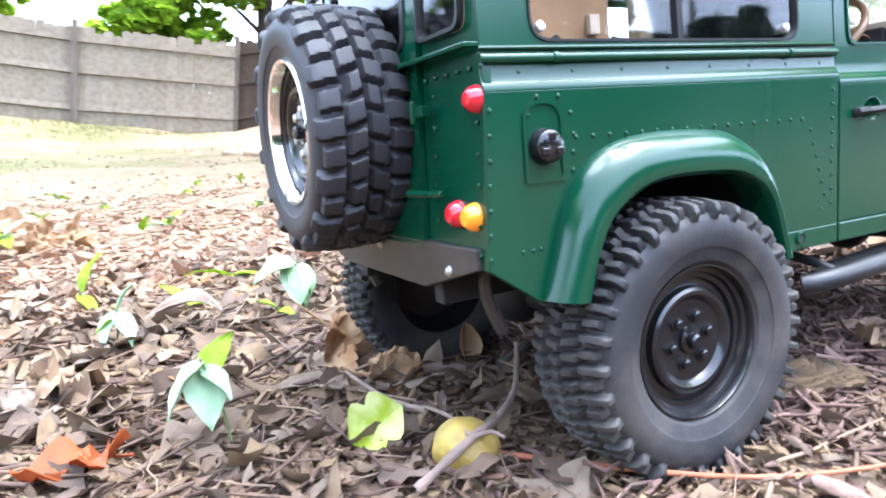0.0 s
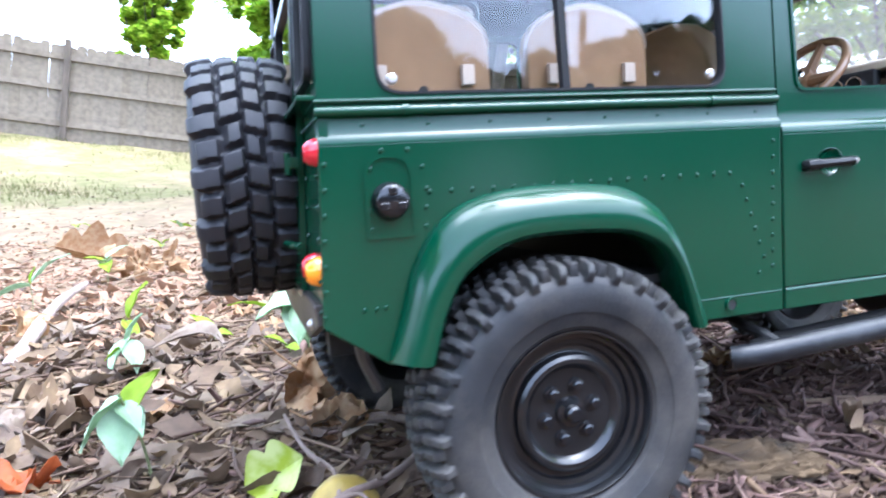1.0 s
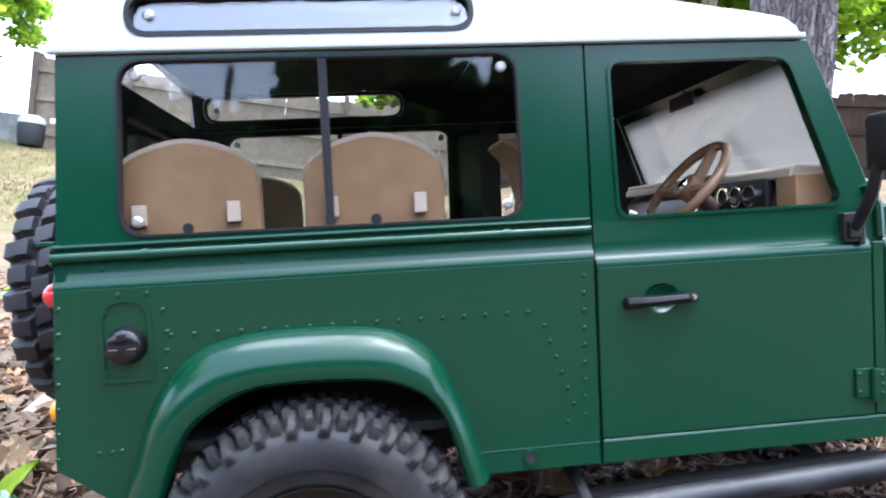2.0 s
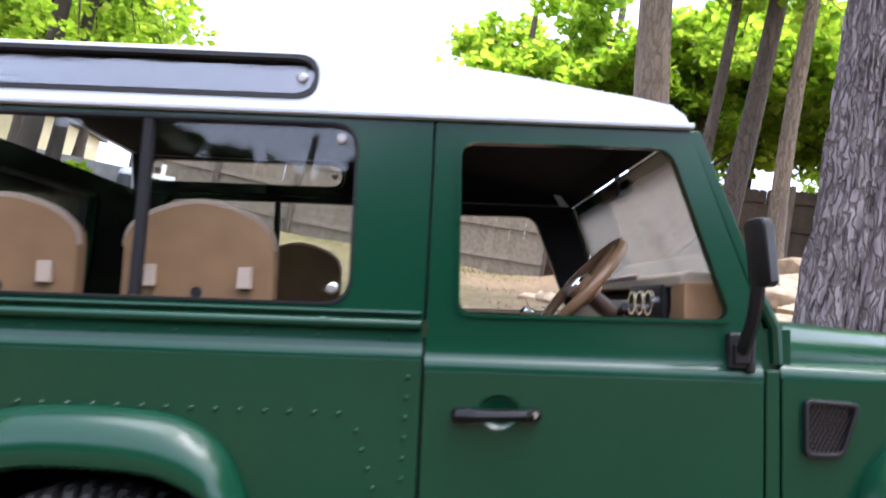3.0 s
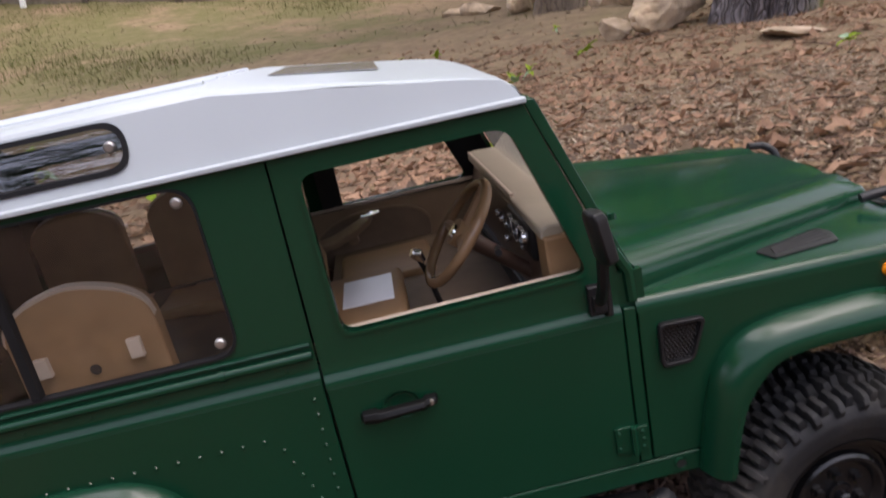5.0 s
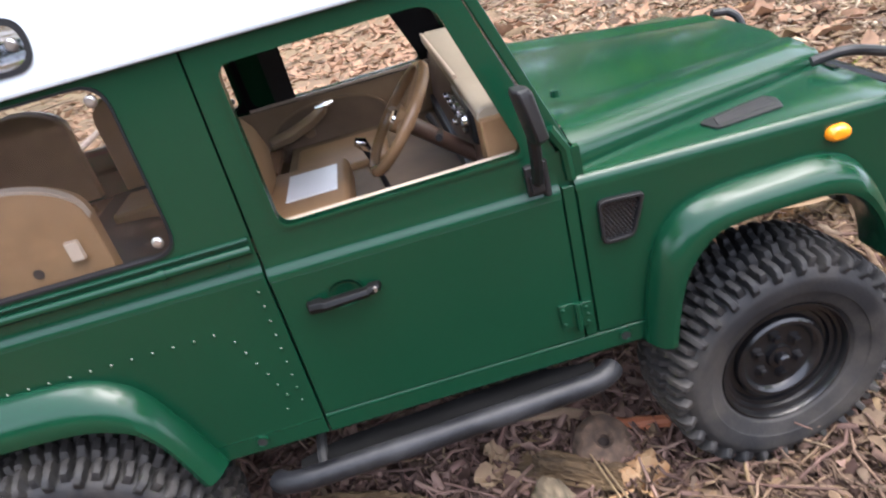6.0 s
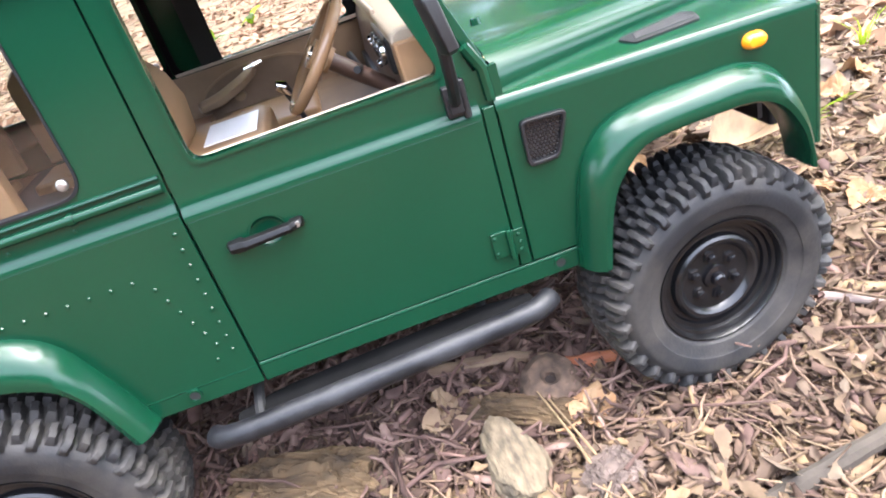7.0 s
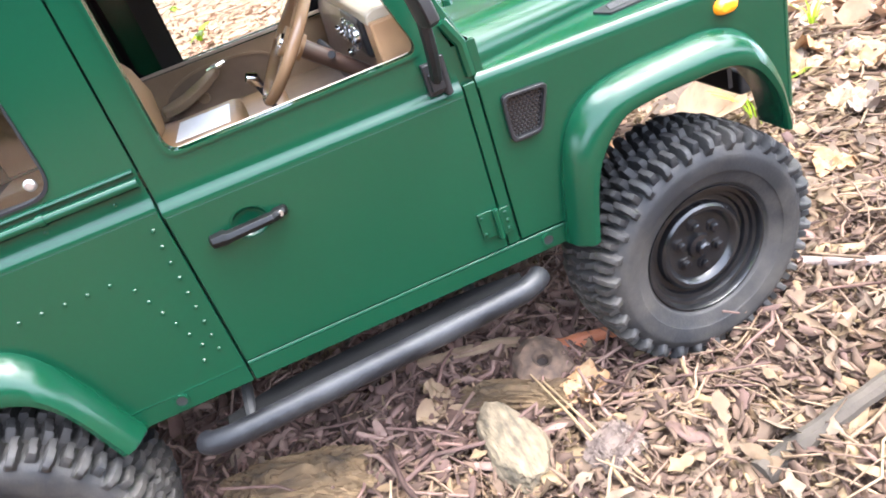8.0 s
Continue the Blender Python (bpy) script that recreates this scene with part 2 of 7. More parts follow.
ROCK = mat("tan_boulder_stone", (0.46, 0.335, 0.22), 0.9, var=0.4, scale=11, bump=1.0, bump_scale=26, dust=0.5, dust_col=(0.42, 0.38, 0.33))
STONE = mat("small_pale_stone", (0.105, 0.082, 0.052), 0.95, var=0.6, scale=220, bump=1.0, bump_scale=650, dust=0.45, dust_col=(0.1, 0.072, 0.042), stretch=(1.6, 0.6, 1))
FENCE = mat_island("weathered_fence_wood", [(0.185, 0.15, 0.112), (0.21, 0.172, 0.13), (0.195, 0.162, 0.125), (0.225, 0.185, 0.142)], 0.85, 0.4, 60, grain=0.35, grain_scale=12, source="object")
FENCE_P = mat("fence_post_wood", (0.085, 0.066, 0.05), 0.9, var=0.4, scale=10, bump=0.4, bump_scale=60, stretch=(1, 1, 0.2))
# dark boards; the right-hand panels' shade is put into this colour
FENCE_D = mat_island("dark_shaded_fence_wood", [(0.035, 0.024, 0.017), (0.06, 0.04, 0.028), (0.045, 0.03, 0.022)], 0.9, 0.4, 60, grain=0.35, grain_scale=12, source="object")
LEAF = mat_island("green_tree_leaf", [(0.131, 0.251, 0.013), (0.24, 0.393, 0.019), (0.36, 0.513, 0.033), (0.459, 0.601, 0.06)], 0.5, 0.0, 100, translucent=0.75, grain=0.15, grain_scale=20)
# kept dark so the added planting behind the camera dims reflections
LEAF_D = mat_island("dark_offscreen_leaf", [(0.02, 0.04, 0.012), (0.035, 0.065, 0.018), (0.05, 0.085, 0.025)], 0.5, 0.0, 100, translucent=0.25, grain=0.15, grain_scale=20)
LITTER = mat_island("dead_leaf_litter", [(0.0913, 0.0604, 0.0415), (0.1685, 0.1131, 0.0682), (0.1334, 0.0928, 0.0682), (0.2246, 0.1513, 0.0827), (0.1053, 0.0686, 0.0474), (0.1966, 0.1474, 0.1037), (0.0702, 0.0453, 0.0308), (0.1615, 0.117, 0.0858)], 0.75, 0.5, 400, translucent=0.12, grain=0.35, grain_scale=130)
CHIPS = mat_island("bark_mulch_chips", [(0.0702, 0.03948, 0.02548), (0.1404, 0.08856, 0.05308), (0.2106, 0.1384, 0.07682), (0.0983, 0.05597, 0.03717), (0.2246, 0.1543, 0.08252), (0.1685, 0.1089, 0.069), (0.2527, 0.1778, 0.09835), (0.1193, 0.06916, 0.04517)], 0.8, 0.6, 500, grain=0.4, grain_scale=150)
TWIGS = mat_island("dry_twigs", [(0.1122, 0.06855, 0.04945), (0.2394, 0.1624, 0.103), (0.1646, 0.1046, 0.0755), (0.2618, 0.1912, 0.1201)], 0.8, 0.5, 500, grain=0.3, grain_scale=150)
GRASS = mat_island("lawn_grass", [(0.0594, 0.07418, 0.0165), (0.0855, 0.09675, 0.0231), (0.1253, 0.1162, 0.0429), (0.1387, 0.1125, 0.0594)], 0.7, 0.0, 100, translucent=0.3)


def mat_ground():
    m = mat("forest_soil", (0.17, 0.11, 0.075), 0.95, var=0.5, scale=45, bump=0.7, bump_scale=130, dust=0.6, dust_col=(0.07, 0.042, 0.032), spec=0.2)
    nt = m.node_tree
    bs = nt.nodes["Principled BSDF"]
    near = bs.inputs["Base Color"].links[0].from_socket
    tc = [n for n in nt.nodes if n.bl_idname == "ShaderNodeTexCoord"][0]
    # farther out the soil is paler and the lawn begins, in worn patches
    sep = nt.nodes.new("ShaderNodeSeparateXYZ")
    nt.links.new(tc.outputs["Object"], sep.inputs[0])

    def ramp(sock, a, b, lo=0.0, hi=1.0):
        r = nt.nodes.new("ShaderNodeMapRange")
        r.inputs[1].default_value, r.inputs[2].default_value, r.inputs[3].default_value, r.inputs[4].default_value = a, b, lo, hi
        r.interpolation_type = "SMOOTHSTEP"
        nt.links.new(sock, r.inputs[0])
        return r.outputs[0]

    def mth(op, a, b):
        n = nt.nodes.new("ShaderNodeMath")
        n.operation = op
        for i, v in enumerate((a, b)):
            if isinstance(v, (int, float)):
                n.inputs[i].default_value = v
            else:
                nt.links.new(v, n.inputs[i])
        return n.outputs[0]

    def noise_tex(scale, detail=8, rough=0.6):
        n = nt.nodes.new("ShaderNodeTexNoise")
        n.inputs["Scale"].default_value, n.inputs["Detail"].default_value, n.inputs["Roughness"].default_value = scale, detail, rough
        nt.links.new(tc.outputs["Object"], n.inputs["Vector"])
        return n.outputs["Fac"]

    def mix(f, a, b):
        n = nt.nodes.new("ShaderNodeMix")
        n.data_type = "RGBA"
        nt.links.new(f, n.inputs["Factor"])
        for k, v in (("A", a), ("B", b)):
            if isinstance(v, tuple):
                n.inputs[k].default_value = (*v, 1)
            else:
                nt.links.new(v, n.inputs[k])
        return n.outputs["Result"]

    dirt = mix(ramp(noise_tex(9), 0.35, 0.65), (0.15, 0.104, 0.063), (0.225, 0.16, 0.097))
    grass = mix(ramp(noise_tex(6), 0.3, 0.7), (0.09, 0.088, 0.029), (0.135, 0.113, 0.055))
    far = ramp(sep.outputs["Y"], 0.4, 1.6)
    col = mix(far, near, dirt)
    side = mth("SUBTRACT", 1.0, ramp(sep.outputs["X"], -0.5, 2.2))
    dist = ramp(sep.outputs["Y"], 4.0, 9.0)
    patch = ramp(mth("ADD", noise_tex(0.9), mth("MULTIPLY", mth("MULTIPLY", dist, side), 0.2)), 0.5, 0.75)
    patch = mth("MULTIPLY", patch, ramp(sep.outputs["Y"], 1.5, 5.0))
    col = mix(patch, col, grass)
    nt.links.new(col, bs.inputs["Base Color"])
    return m


SOIL = mat_ground()

# ---- mesh helpers ----
CAR = 0.1  # the truck's parts are drawn in decimetres


def finish(bm, name, material, s, sharp=35):
    bmesh.ops.recalc_face_normals(bm, faces=bm.faces)
    if s != 1:
        bmesh.ops.scale(bm, vec=(s, s, s), verts=bm.verts)
    for f in bm.faces:
        f.smooth = True
    lim = radians(sharp)
    for e in bm.edges:
        if len(e.link_faces) == 2 and e.calc_face_angle(0) > lim:
            e.smooth = False
    me = bpy.data.meshes.new(name)
    bm.to_mesh(me)
    bm.free()
    me.materials.append(material)
    return me


def part(name, bm, material, parent, label="", s=CAR, bevel=0.0, kind=""):
    ob = new(name, finish(bm, name, material, s))
    ob.parent = parent
    if bevel:
        add_bevel(ob, bevel)
    return tagged(ob, label, kind=kind)


def add_bevel(ob, width, seg=2):
    md = ob.modifiers.new("bevel", "BEVEL")
    md.width, md.segments, md.limit_method, md.angle_limit = width, seg, "ANGLE", radians(40)
    md.harden_normals = True


def thing(name, bm, material, m, label, category, group="", kind="", s=1.0, bevel=0.0):
    ob = new(name, finish(bm, name, material, s))
    ob.matrix_world = m
    if bevel:
        add_bevel(ob, bevel)
    return tagged(ob, label, category, group, kind)


def root(name, m, label, category, group="", kind=""):
    ob = new(name)
    ob.empty_display_size = 0.05
    ob.matrix_world = m
    return tagged(ob, label, category, group, kind)


def rounded(pts, r, n=5):
    """A closed outline with its corners rounded."""
    out = []
    k = len(pts)
    for i in range(k):
        p, a, b = Vector(pts[i]), Vector(pts[i - 1]), Vector(pts[(i + 1) % k])
        da, db = (a - p).normalized(), (b - p).normalized()
        rr = r if not isinstance(r, (list, tuple)) else r[i]
        if rr <= 0:
            out.append(tuple(p))
            continue
        for j in range(n + 1):
            t = j / n
            out.append(tuple((p + da * rr) * (1 - t) ** 2 + p * (2 * t * (1 - t)) + (p + db * rr) * t * t))
    return out


def plate(outline, holes=(), y=None, thick=0.03, sgn=-1):
    """A sheet in the x-z plane with holes; y(z) is the distance of its outer face from the middle plane."""
    bm = bmesh.new()
    fy = y if callable(y) else (lambda x, z: y)
    edges = []
    for loop in (outline, *holes):
        vs = [bm.verts.new((x, 0, z)) for x, z in loop]
        edges += [bm.edges.new((vs[i - 1], vs[i])) for i in range(len(vs))]
    bmesh.ops.triangle_fill(bm, edges=edges, use_beauty=True, use_dissolve=False)
    for v in bm.verts:
        v.co.y = sgn * fy(v.co.x, v.co.z)
    ret = bmesh.ops.extrude_face_region(bm, geom=bm.faces[:])
    for v in ret["geom"]:
        if isinstance(v, bmesh.types.BMVert):
            v.co.y -= sgn * thick
    if not holes:
        bmesh.ops.dissolve_limit(bm, angle_limit=0.01, verts=bm.verts[:], edges=bm.edges[:])
    return bm


def ring_strip(outer, inner, y0, y1, sgn=-1):
    """A raised frame between two outlines of equal length."""
    bm = bmesh.new()
    n = len(outer)
    rows = []
    for loop, y in ((outer, y0), (outer, y1), (inner, y1), (inner, y0)):
        rows.append([bm.verts.new((x, sgn * y(x, z) if callable(y) else sgn * y, z)) for x, z in loop])
    for a in range(4):
        for i in range(n):
            bm.faces.new((rows[a][i - 1], rows[a][i], rows[(a + 1) % 4][i], rows[(a + 1) % 4][i - 1]))
    return bm


def loft(sections, close=False, caps=True):
    """Skin through rows of points."""
    bm = bmesh.new()
    rows = [[bm.verts.new(p) for p in sec] for sec in sections]
    n = len(rows[0])
    for a, b in zip(rows, rows[1:]):
        for i in range(n if close else n - 1):
            j = (i + 1) % n
            bm.faces.new((a[i], a[j], b[j], b[i]))
    if caps and close:
        bm.faces.new(rows[0])
        bm.faces.new(rows[-1])
    return bm


def box(lo, hi, bm=None):
    bm = bm or bmesh.new()
    m = Matrix.Translation([(a + b) / 2 for a, b in zip(lo, hi)]) @ Matrix.Diagonal([abs(b - a) for a, b in zip(lo, hi)] + [1])
    bmesh.ops.create_cube(bm, size=1, matrix=m)
    return bm


def lathe(profile, n=48, axis="Y", at=(0, 0, 0), bm=None, closed=False):
    """Turn (radius, along) pairs round an axis."""
    bm = bm or bmesh.new()
    rows = []
    for i in range(n):
        a = 2 * math.pi * i / n
        c, s = math.cos(a), math.sin(a)
        row = []
        for r, h in profile:
            p = {"Y": (r * c, h, r * s), "Z": (r * c, r * s, h), "X": (h, r * c, r * s)}[axis]
            row.append(bm.verts.new((p[0] + at[0], p[1] + at[1], p[2] + at[2])))
        rows.append(row)
    k = len(profile)
    for i in range(n):
        a, b = rows[i - 1], rows[i]
        for j in range(k if closed else k - 1):
            bm.faces.new((a[j], a[(j + 1) % k], b[(j + 1) % k], b[j]))
    if not closed:
        for j in (0, k - 1):
            if profile[j][0] > 1e-6:
                bm.faces.new([r[j] for r in rows])
    bmesh.ops.remove_doubles(bm, verts=bm.verts[:], dist=1e-6)
    return bm


def tube(points, r, n=10, bm=None, caps=True):
    """A round bar along a line of points; r may vary point by point."""
    bm = bm or bmesh.new()
    pts = [Vector(p) for p in points]
    rs = r if isinstance(r, (list, tuple)) else [r] * len(pts)
    side = None
    rows = []
    for i, p in enumerate(pts):
        d = (pts[min(i + 1, len(pts) - 1)] - pts[max(i - 1, 0)]).normalized()
        if side is None:
            side = d.orthogonal().normalized()
        side = (side - d * side.dot(d)).normalized()
        up = d.cross(side)
        rows.append([bm.verts.new(p + (side * math.cos(2 * math.pi * k / n) + up * math.sin(2 * math.pi * k / n)) * rs[i]) for k in range(n)])
    for a, b in zip(rows, rows[1:]):
        for k in range(n):
            bm.faces.new((a[k], a[(k + 1) % n], b[(k + 1) % n], b[k]))
    if caps:
        bm.faces.new(rows[0])
        bm.faces.new(rows[-1])
    return bm


def smooth_line(pts, n=6):
    """More points along a line, by Catmull-Rom."""
    P = [Vector(p) for p in pts]
    out = []
    for i in range(len(P) - 1):
        a, b, c, d = P[max(i - 1, 0)], P[i], P[i + 1], P[min(i + 2, len(P) - 1)]
        for k in range(n):
            t = k / n
            out.append(0.5 * ((2 * b) + (c - a) * t + (2 * a - 5 * b + 4 * c - d) * t * t + (3 * b - a - 3 * c + d) * t**3))
    return out + [P[-1]]


def dome(at, r, bm, axis="Y", sgn=-1, h=0.6):
    """A rivet head."""
    m = Matrix.Translation(at) @ Matrix.Diagonal((r, r * h, r, 1) if axis == "Y" else (r * h, r, r, 1))
    bmesh.ops.create_icosphere(bm, subdivisions=1, radius=1, matrix=m)


# ---- the ground: one sheet, in the truck's frame, metres ----
def bumps(x, y):
    """Small unevenness of the soil."""
    n = 0.0022 * np.sin(31 * x + 5 * np.sin(13 * y)) + 0.002 * np.sin(43 * y + 4 * np.sin(17 * x + 1)) + 0.0012 * np.sin(97 * x + 71 * y) + 0.0012 * np.sin(83 * y - 59 * x + 2)
    far = np.clip((np.hypot(x, y) - 0.7) / 1.5, 0, 1)
    return n + far * (0.012 * np.sin(5.1 * x + 2 * np.sin(3.3 * y)) + 0.012 * np.sin(4.3 * y + 1.7 * np.sin(2.9 * x)))


def lie(x, y):
    """Height of the ground in the truck's frame: flat by the truck, rising to the fence."""
    x, y = np.asarray(x, float), np.asarray(y, float)
    a = np.clip((y - 1) / 12, 0, None)
    a = np.where(a > 1.0, 1 + (a - 1) * 0.25, a**2.2)
    g = np.minimum(a, 2.0) * (1.02 - 0.165 * np.clip(x, -14, 1.5))
    # a shallow dip beyond the truck, and the rock bank under the trees
    g = g - 0.035 * np.clip((y - 0.6) / 1.2, 0, 1) * np.clip((5.0 - y) / 2.5, 0, 1)
    g = g + 0.3 * np.clip((x - 2.3) / 1.6, 0, 1) * np.clip((y - 4.2) / 2.5, 0, 1)
    # far off the slope levels out along the truck's own axis
    g = g - 0.158 * (x - 12 * np.tanh(x / 12))
    return g + bumps(x, y)


def spot(x, y, up=0.0, rz=0.0, rx=0.0, ry=0.0):
    """A pose on the ground, upright."""
    p = TILT @ Vector((x, y, float(lie(x, y)) + up))
    return Matrix.Translation(p) @ pose(0, 0, 0, rx, ry, rz)


def on_slope(x, y, up=0.0, rz=0.0, rx=0.0, ry=0.0):
    """A pose on the ground, lying with the slope."""
    return TILT @ pose(x, y, float(lie(x, y)) + up, rx, ry, rz)


rings = [0.0] + [0.02 * 1.055**k for k in range(190)]
nseg = 220
gv, gf = [], []
for i, r in enumerate(rings):
    for j in range(nseg):
        a = 2 * math.pi * j / nseg
        x, y = 0.12 + r * math.cos(a), r * math.sin(a)
        gv.append((x, y))
gv = np.array(gv)
gz = lie(gv[:, 0], gv[:, 1])
for i in range(len(rings) - 1):
    for j in range(nseg):
        k = (j + 1) % nseg
        gf.append((i * nseg + j, (i + 1) * nseg + j, (i + 1) * nseg + k, i * nseg + k))
me = bpy.data.meshes.new("ground")
me.from_pydata(np.c_[gv, gz].tolist(), [], gf)
me.materials.append(SOIL)
for p in me.polygons:
    p.use_smooth = True
ground = new("ground", me)
ground.matrix_world = TILT
tagged(ground, "brown forest soil with worn lawn on a gentle slope", "ground", kind="structure")


# ---- fence ----
def fence_panel(p0, p1, height, mats, name, label, ragged, rails_front=True):
    """Upright boards on rails between two posts; points are (x, y) in the truck's frame."""
    a, b = TILT @ Vector((*p0, float(lie(*p0)))), TILT @ Vector((*p1, float(lie(*p1))))
    f = root(name, Matrix.Translation(a), label, "fence", "yard fence")
    d = b - a
    L = math.hypot(d.x, d.y)
    along = Vector((d.x / L, d.y / L, 0))
    face = Vector((along.y, -along.x, 0))
    rng = random.Random(int(p0[0] * 100) + 7)
    nb = int(L / 0.142)
    for k in range(nb):
        s = (k + 0.5) / nb
        w = L / nb * 1.03
        top = height + rng.uniform(-ragged, ragged * 0.4)
        if rng.random() < 0.1:
            top -= rng.uniform(0.04, 0.12)
        z0 = d.z * s - 0.3
        bm = bmesh.new()
        top += 0.25
        pts = [(-w / 2, 0), (w / 2, 0), (w / 2, top - 0.03), (w / 2 - 0.03, top), (-w / 2 + 0.03, top), (-w / 2, top - 0.03)]
        lean = rng.uniform(-0.006, 0.006)
        A = [bm.verts.new(along * (x + s * L + lean * z) + face * (0.006 * (k % 2) + rng.uniform(-0.001, 0.001)) + Vector((0, 0, z + z0))) for x, z in pts]
        B = [bm.verts.new(v.co - face * 0.018) for v in A]
        bm.faces.new(A)
        bm.faces.new(B[::-1])
        for i in range(6):
            bm.faces.new((A[i - 1], B[i - 1], B[i], A[i]))
        part("board", bm, mats, f, s=1.0)
    for h in (0.25, height * 0.52, height - 0.28):
        bm = bmesh.new()
        q = []
        for s in (0.0, 1.0):
            c = along * (s * L) + Vector((0, 0, d.z * s + h)) + face * 0.022
            q.append([c + face * 0.02 + Vector((0, 0, 0.045)), c - face * 0.02 + Vector((0, 0, 0.045)), c - face * 0.02 - Vector((0, 0, 0.045)), c + face * 0.02 - Vector((0, 0, 0.045))])
        part("rail", loft(q, close=True), mats, f, s=1.0)
    bm = bmesh.new()
    c = face * 0.06
    q = [[c + along * (sx * 0.048) + face * (sy * 0.048) + Vector((0, 0, z)) for sx, sy in ((-1, -1), (1, -1), (1, 1), (-1, 1))] for z in (-0.1, height + 0.02)]
    part("post", loft(q, close=True), FENCE_P, f, "square fence post", s=1.0)
    return f


posts = [(-6.0, 13.0), (-4.36, 13.0), (-2.81, 13.0), (-0.40, 13.0), (2.22, 13.0)]
for a, b in zip(posts, posts[1:]):
    fence_panel(a, b, 1.68, FENCE, "fence_panel", "weathered grey-brown board fence panel with ragged top", 0.05)
# these panels stand in shade, painted by the darker board colour
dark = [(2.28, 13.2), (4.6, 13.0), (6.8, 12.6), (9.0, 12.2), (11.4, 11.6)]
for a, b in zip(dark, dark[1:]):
    fence_panel(a, b, 1.75, FENCE_D, "fence_panel", "dark brown board fence panel, shade put into its colour", 0.02)
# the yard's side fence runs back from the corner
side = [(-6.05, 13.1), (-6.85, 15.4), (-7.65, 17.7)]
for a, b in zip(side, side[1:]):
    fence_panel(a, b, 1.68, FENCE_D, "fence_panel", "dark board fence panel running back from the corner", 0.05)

# leaning pole by the fence
thing("garden_pole", tube([(0, 0, -0.05), (0.62, 0.9, 1.5)], [0.02, 0.016], 8), mat("grey_pole", (0.4, 0.39, 0.37), 0.6), spot(2.15, 9.6), "slim grey pole leaning on the dark fence", "pole")
# white cross on the lawn
m = spot(-5.3, 12.7)
c = root("cross_marker", m, "white painted wooden cross standing on the lawn", "cross")
WPAINT = mat("white_wood_paint", (0.75, 0.75, 0.72), 0.6, var=0.08, scale=12)
part("upright", box((-0.045, -0.02, -0.05), (0.045, 0.02, 0.82)), WPAINT, c, s=1.0, bevel=0.006)
part("crossbar", box((-0.27, -0.042, 0.52), (0.27, -0.02, 0.61)), WPAINT, c, s=1.0, bevel=0.006)


# ---- rocks ----
def boulder(name, m, size, seed, label, material=ROCK, group="", cat="rock", sub=4):
    bm = bmesh.new()
    bmesh.ops.create_icosphere(bm, subdivisions=sub, radius=1)
    off = Vector((seed * 3.1, seed * 1.7, seed * 0.9))
    rg = random.Random(seed)
    planes = []
    for _ in range(12):
        d = Vector((rg.gauss(0, 1), rg.gauss(0, 1), rg.gauss(0, 1))).normalized()
        planes.append((d, rg.uniform(0.5, 0.82)))
    for v in bm.verts:
        n = v.co.normalized()
        p = n * (1 + 0.2 * noise.noise(n * 1.2 + off))
        # broken faces
        for d, far in planes:
            over = p.dot(d) - far
            if over > 0:
                p -= d * over * 0.96
        p *= 1 + 0.06 * noise.noise(n * 5 + off) + 0.04 * noise.noise(n * 12 + off) + 0.02 * noise.noise(n * 25 + off)
        v.co = Vector((p.x * size[0], p.y * size[1], p.z * size[2]))
    return thing(name, bm, material, m, label, cat, group)


boulder("boulder", spot(1.63, 3.0, 0.1, 20, 0, -14), (0.22, 0.16, 0.13), 1, "large tan boulder with a shaded underside", group="rock bank", sub=5)
boulder("boulder", spot(1.38, 3.05, 0.04, 10), (0.1, 0.09, 0.07), 2, "small tan boulder beside a larger one", group="rock bank")
boulder("boulder", spot(1.84, 3.35, 0.12, 60), (0.14, 0.12, 0.1), 3, "tan boulder beside the tree root", group="rock bank")
for i, (x, y, u, sx) in enumerate([(2.35, 4.9, 0.1, 0.3), (2.75, 5.3, 0.22, 0.35), (2.2, 5.4, 0.08, 0.25), (3.1, 5.5, 0.3, 0.38), (2.9, 4.7, 0.2, 0.3), (3.5, 5.9, 0.4, 0.42), (2.55, 4.5, 0.08, 0.22), (3.3, 5.0, 0.32, 0.33), (3.9, 6.4, 0.45, 0.45), (1.75, 6.6, 0.05, 0.25), (2.0, 7.2, 0.1, 0.3), (1.55, 7.6, 0.03, 0.26), (1.35, 7.9, 0.0, 0.22), (2.35, 7.9, 0.1, 0.3)]):
    boulder("boulder", spot(x, y, u * (0.35 if i < 9 else 1), i * 47), (sx, sx * 0.7, sx * 0.45), 10 + i, "weathered grey-tan boulder in a rock bank" if i < 9 else "pale grey rubble stone by the fence", group="rock bank" if i < 9 else "rubble stones", sub=3)
boulder("flat_stone", spot(1.53, 1.85, 0.0, 12), (0.17, 0.1, 0.025), 40, "flat tan stone lying on the slope", sub=3)


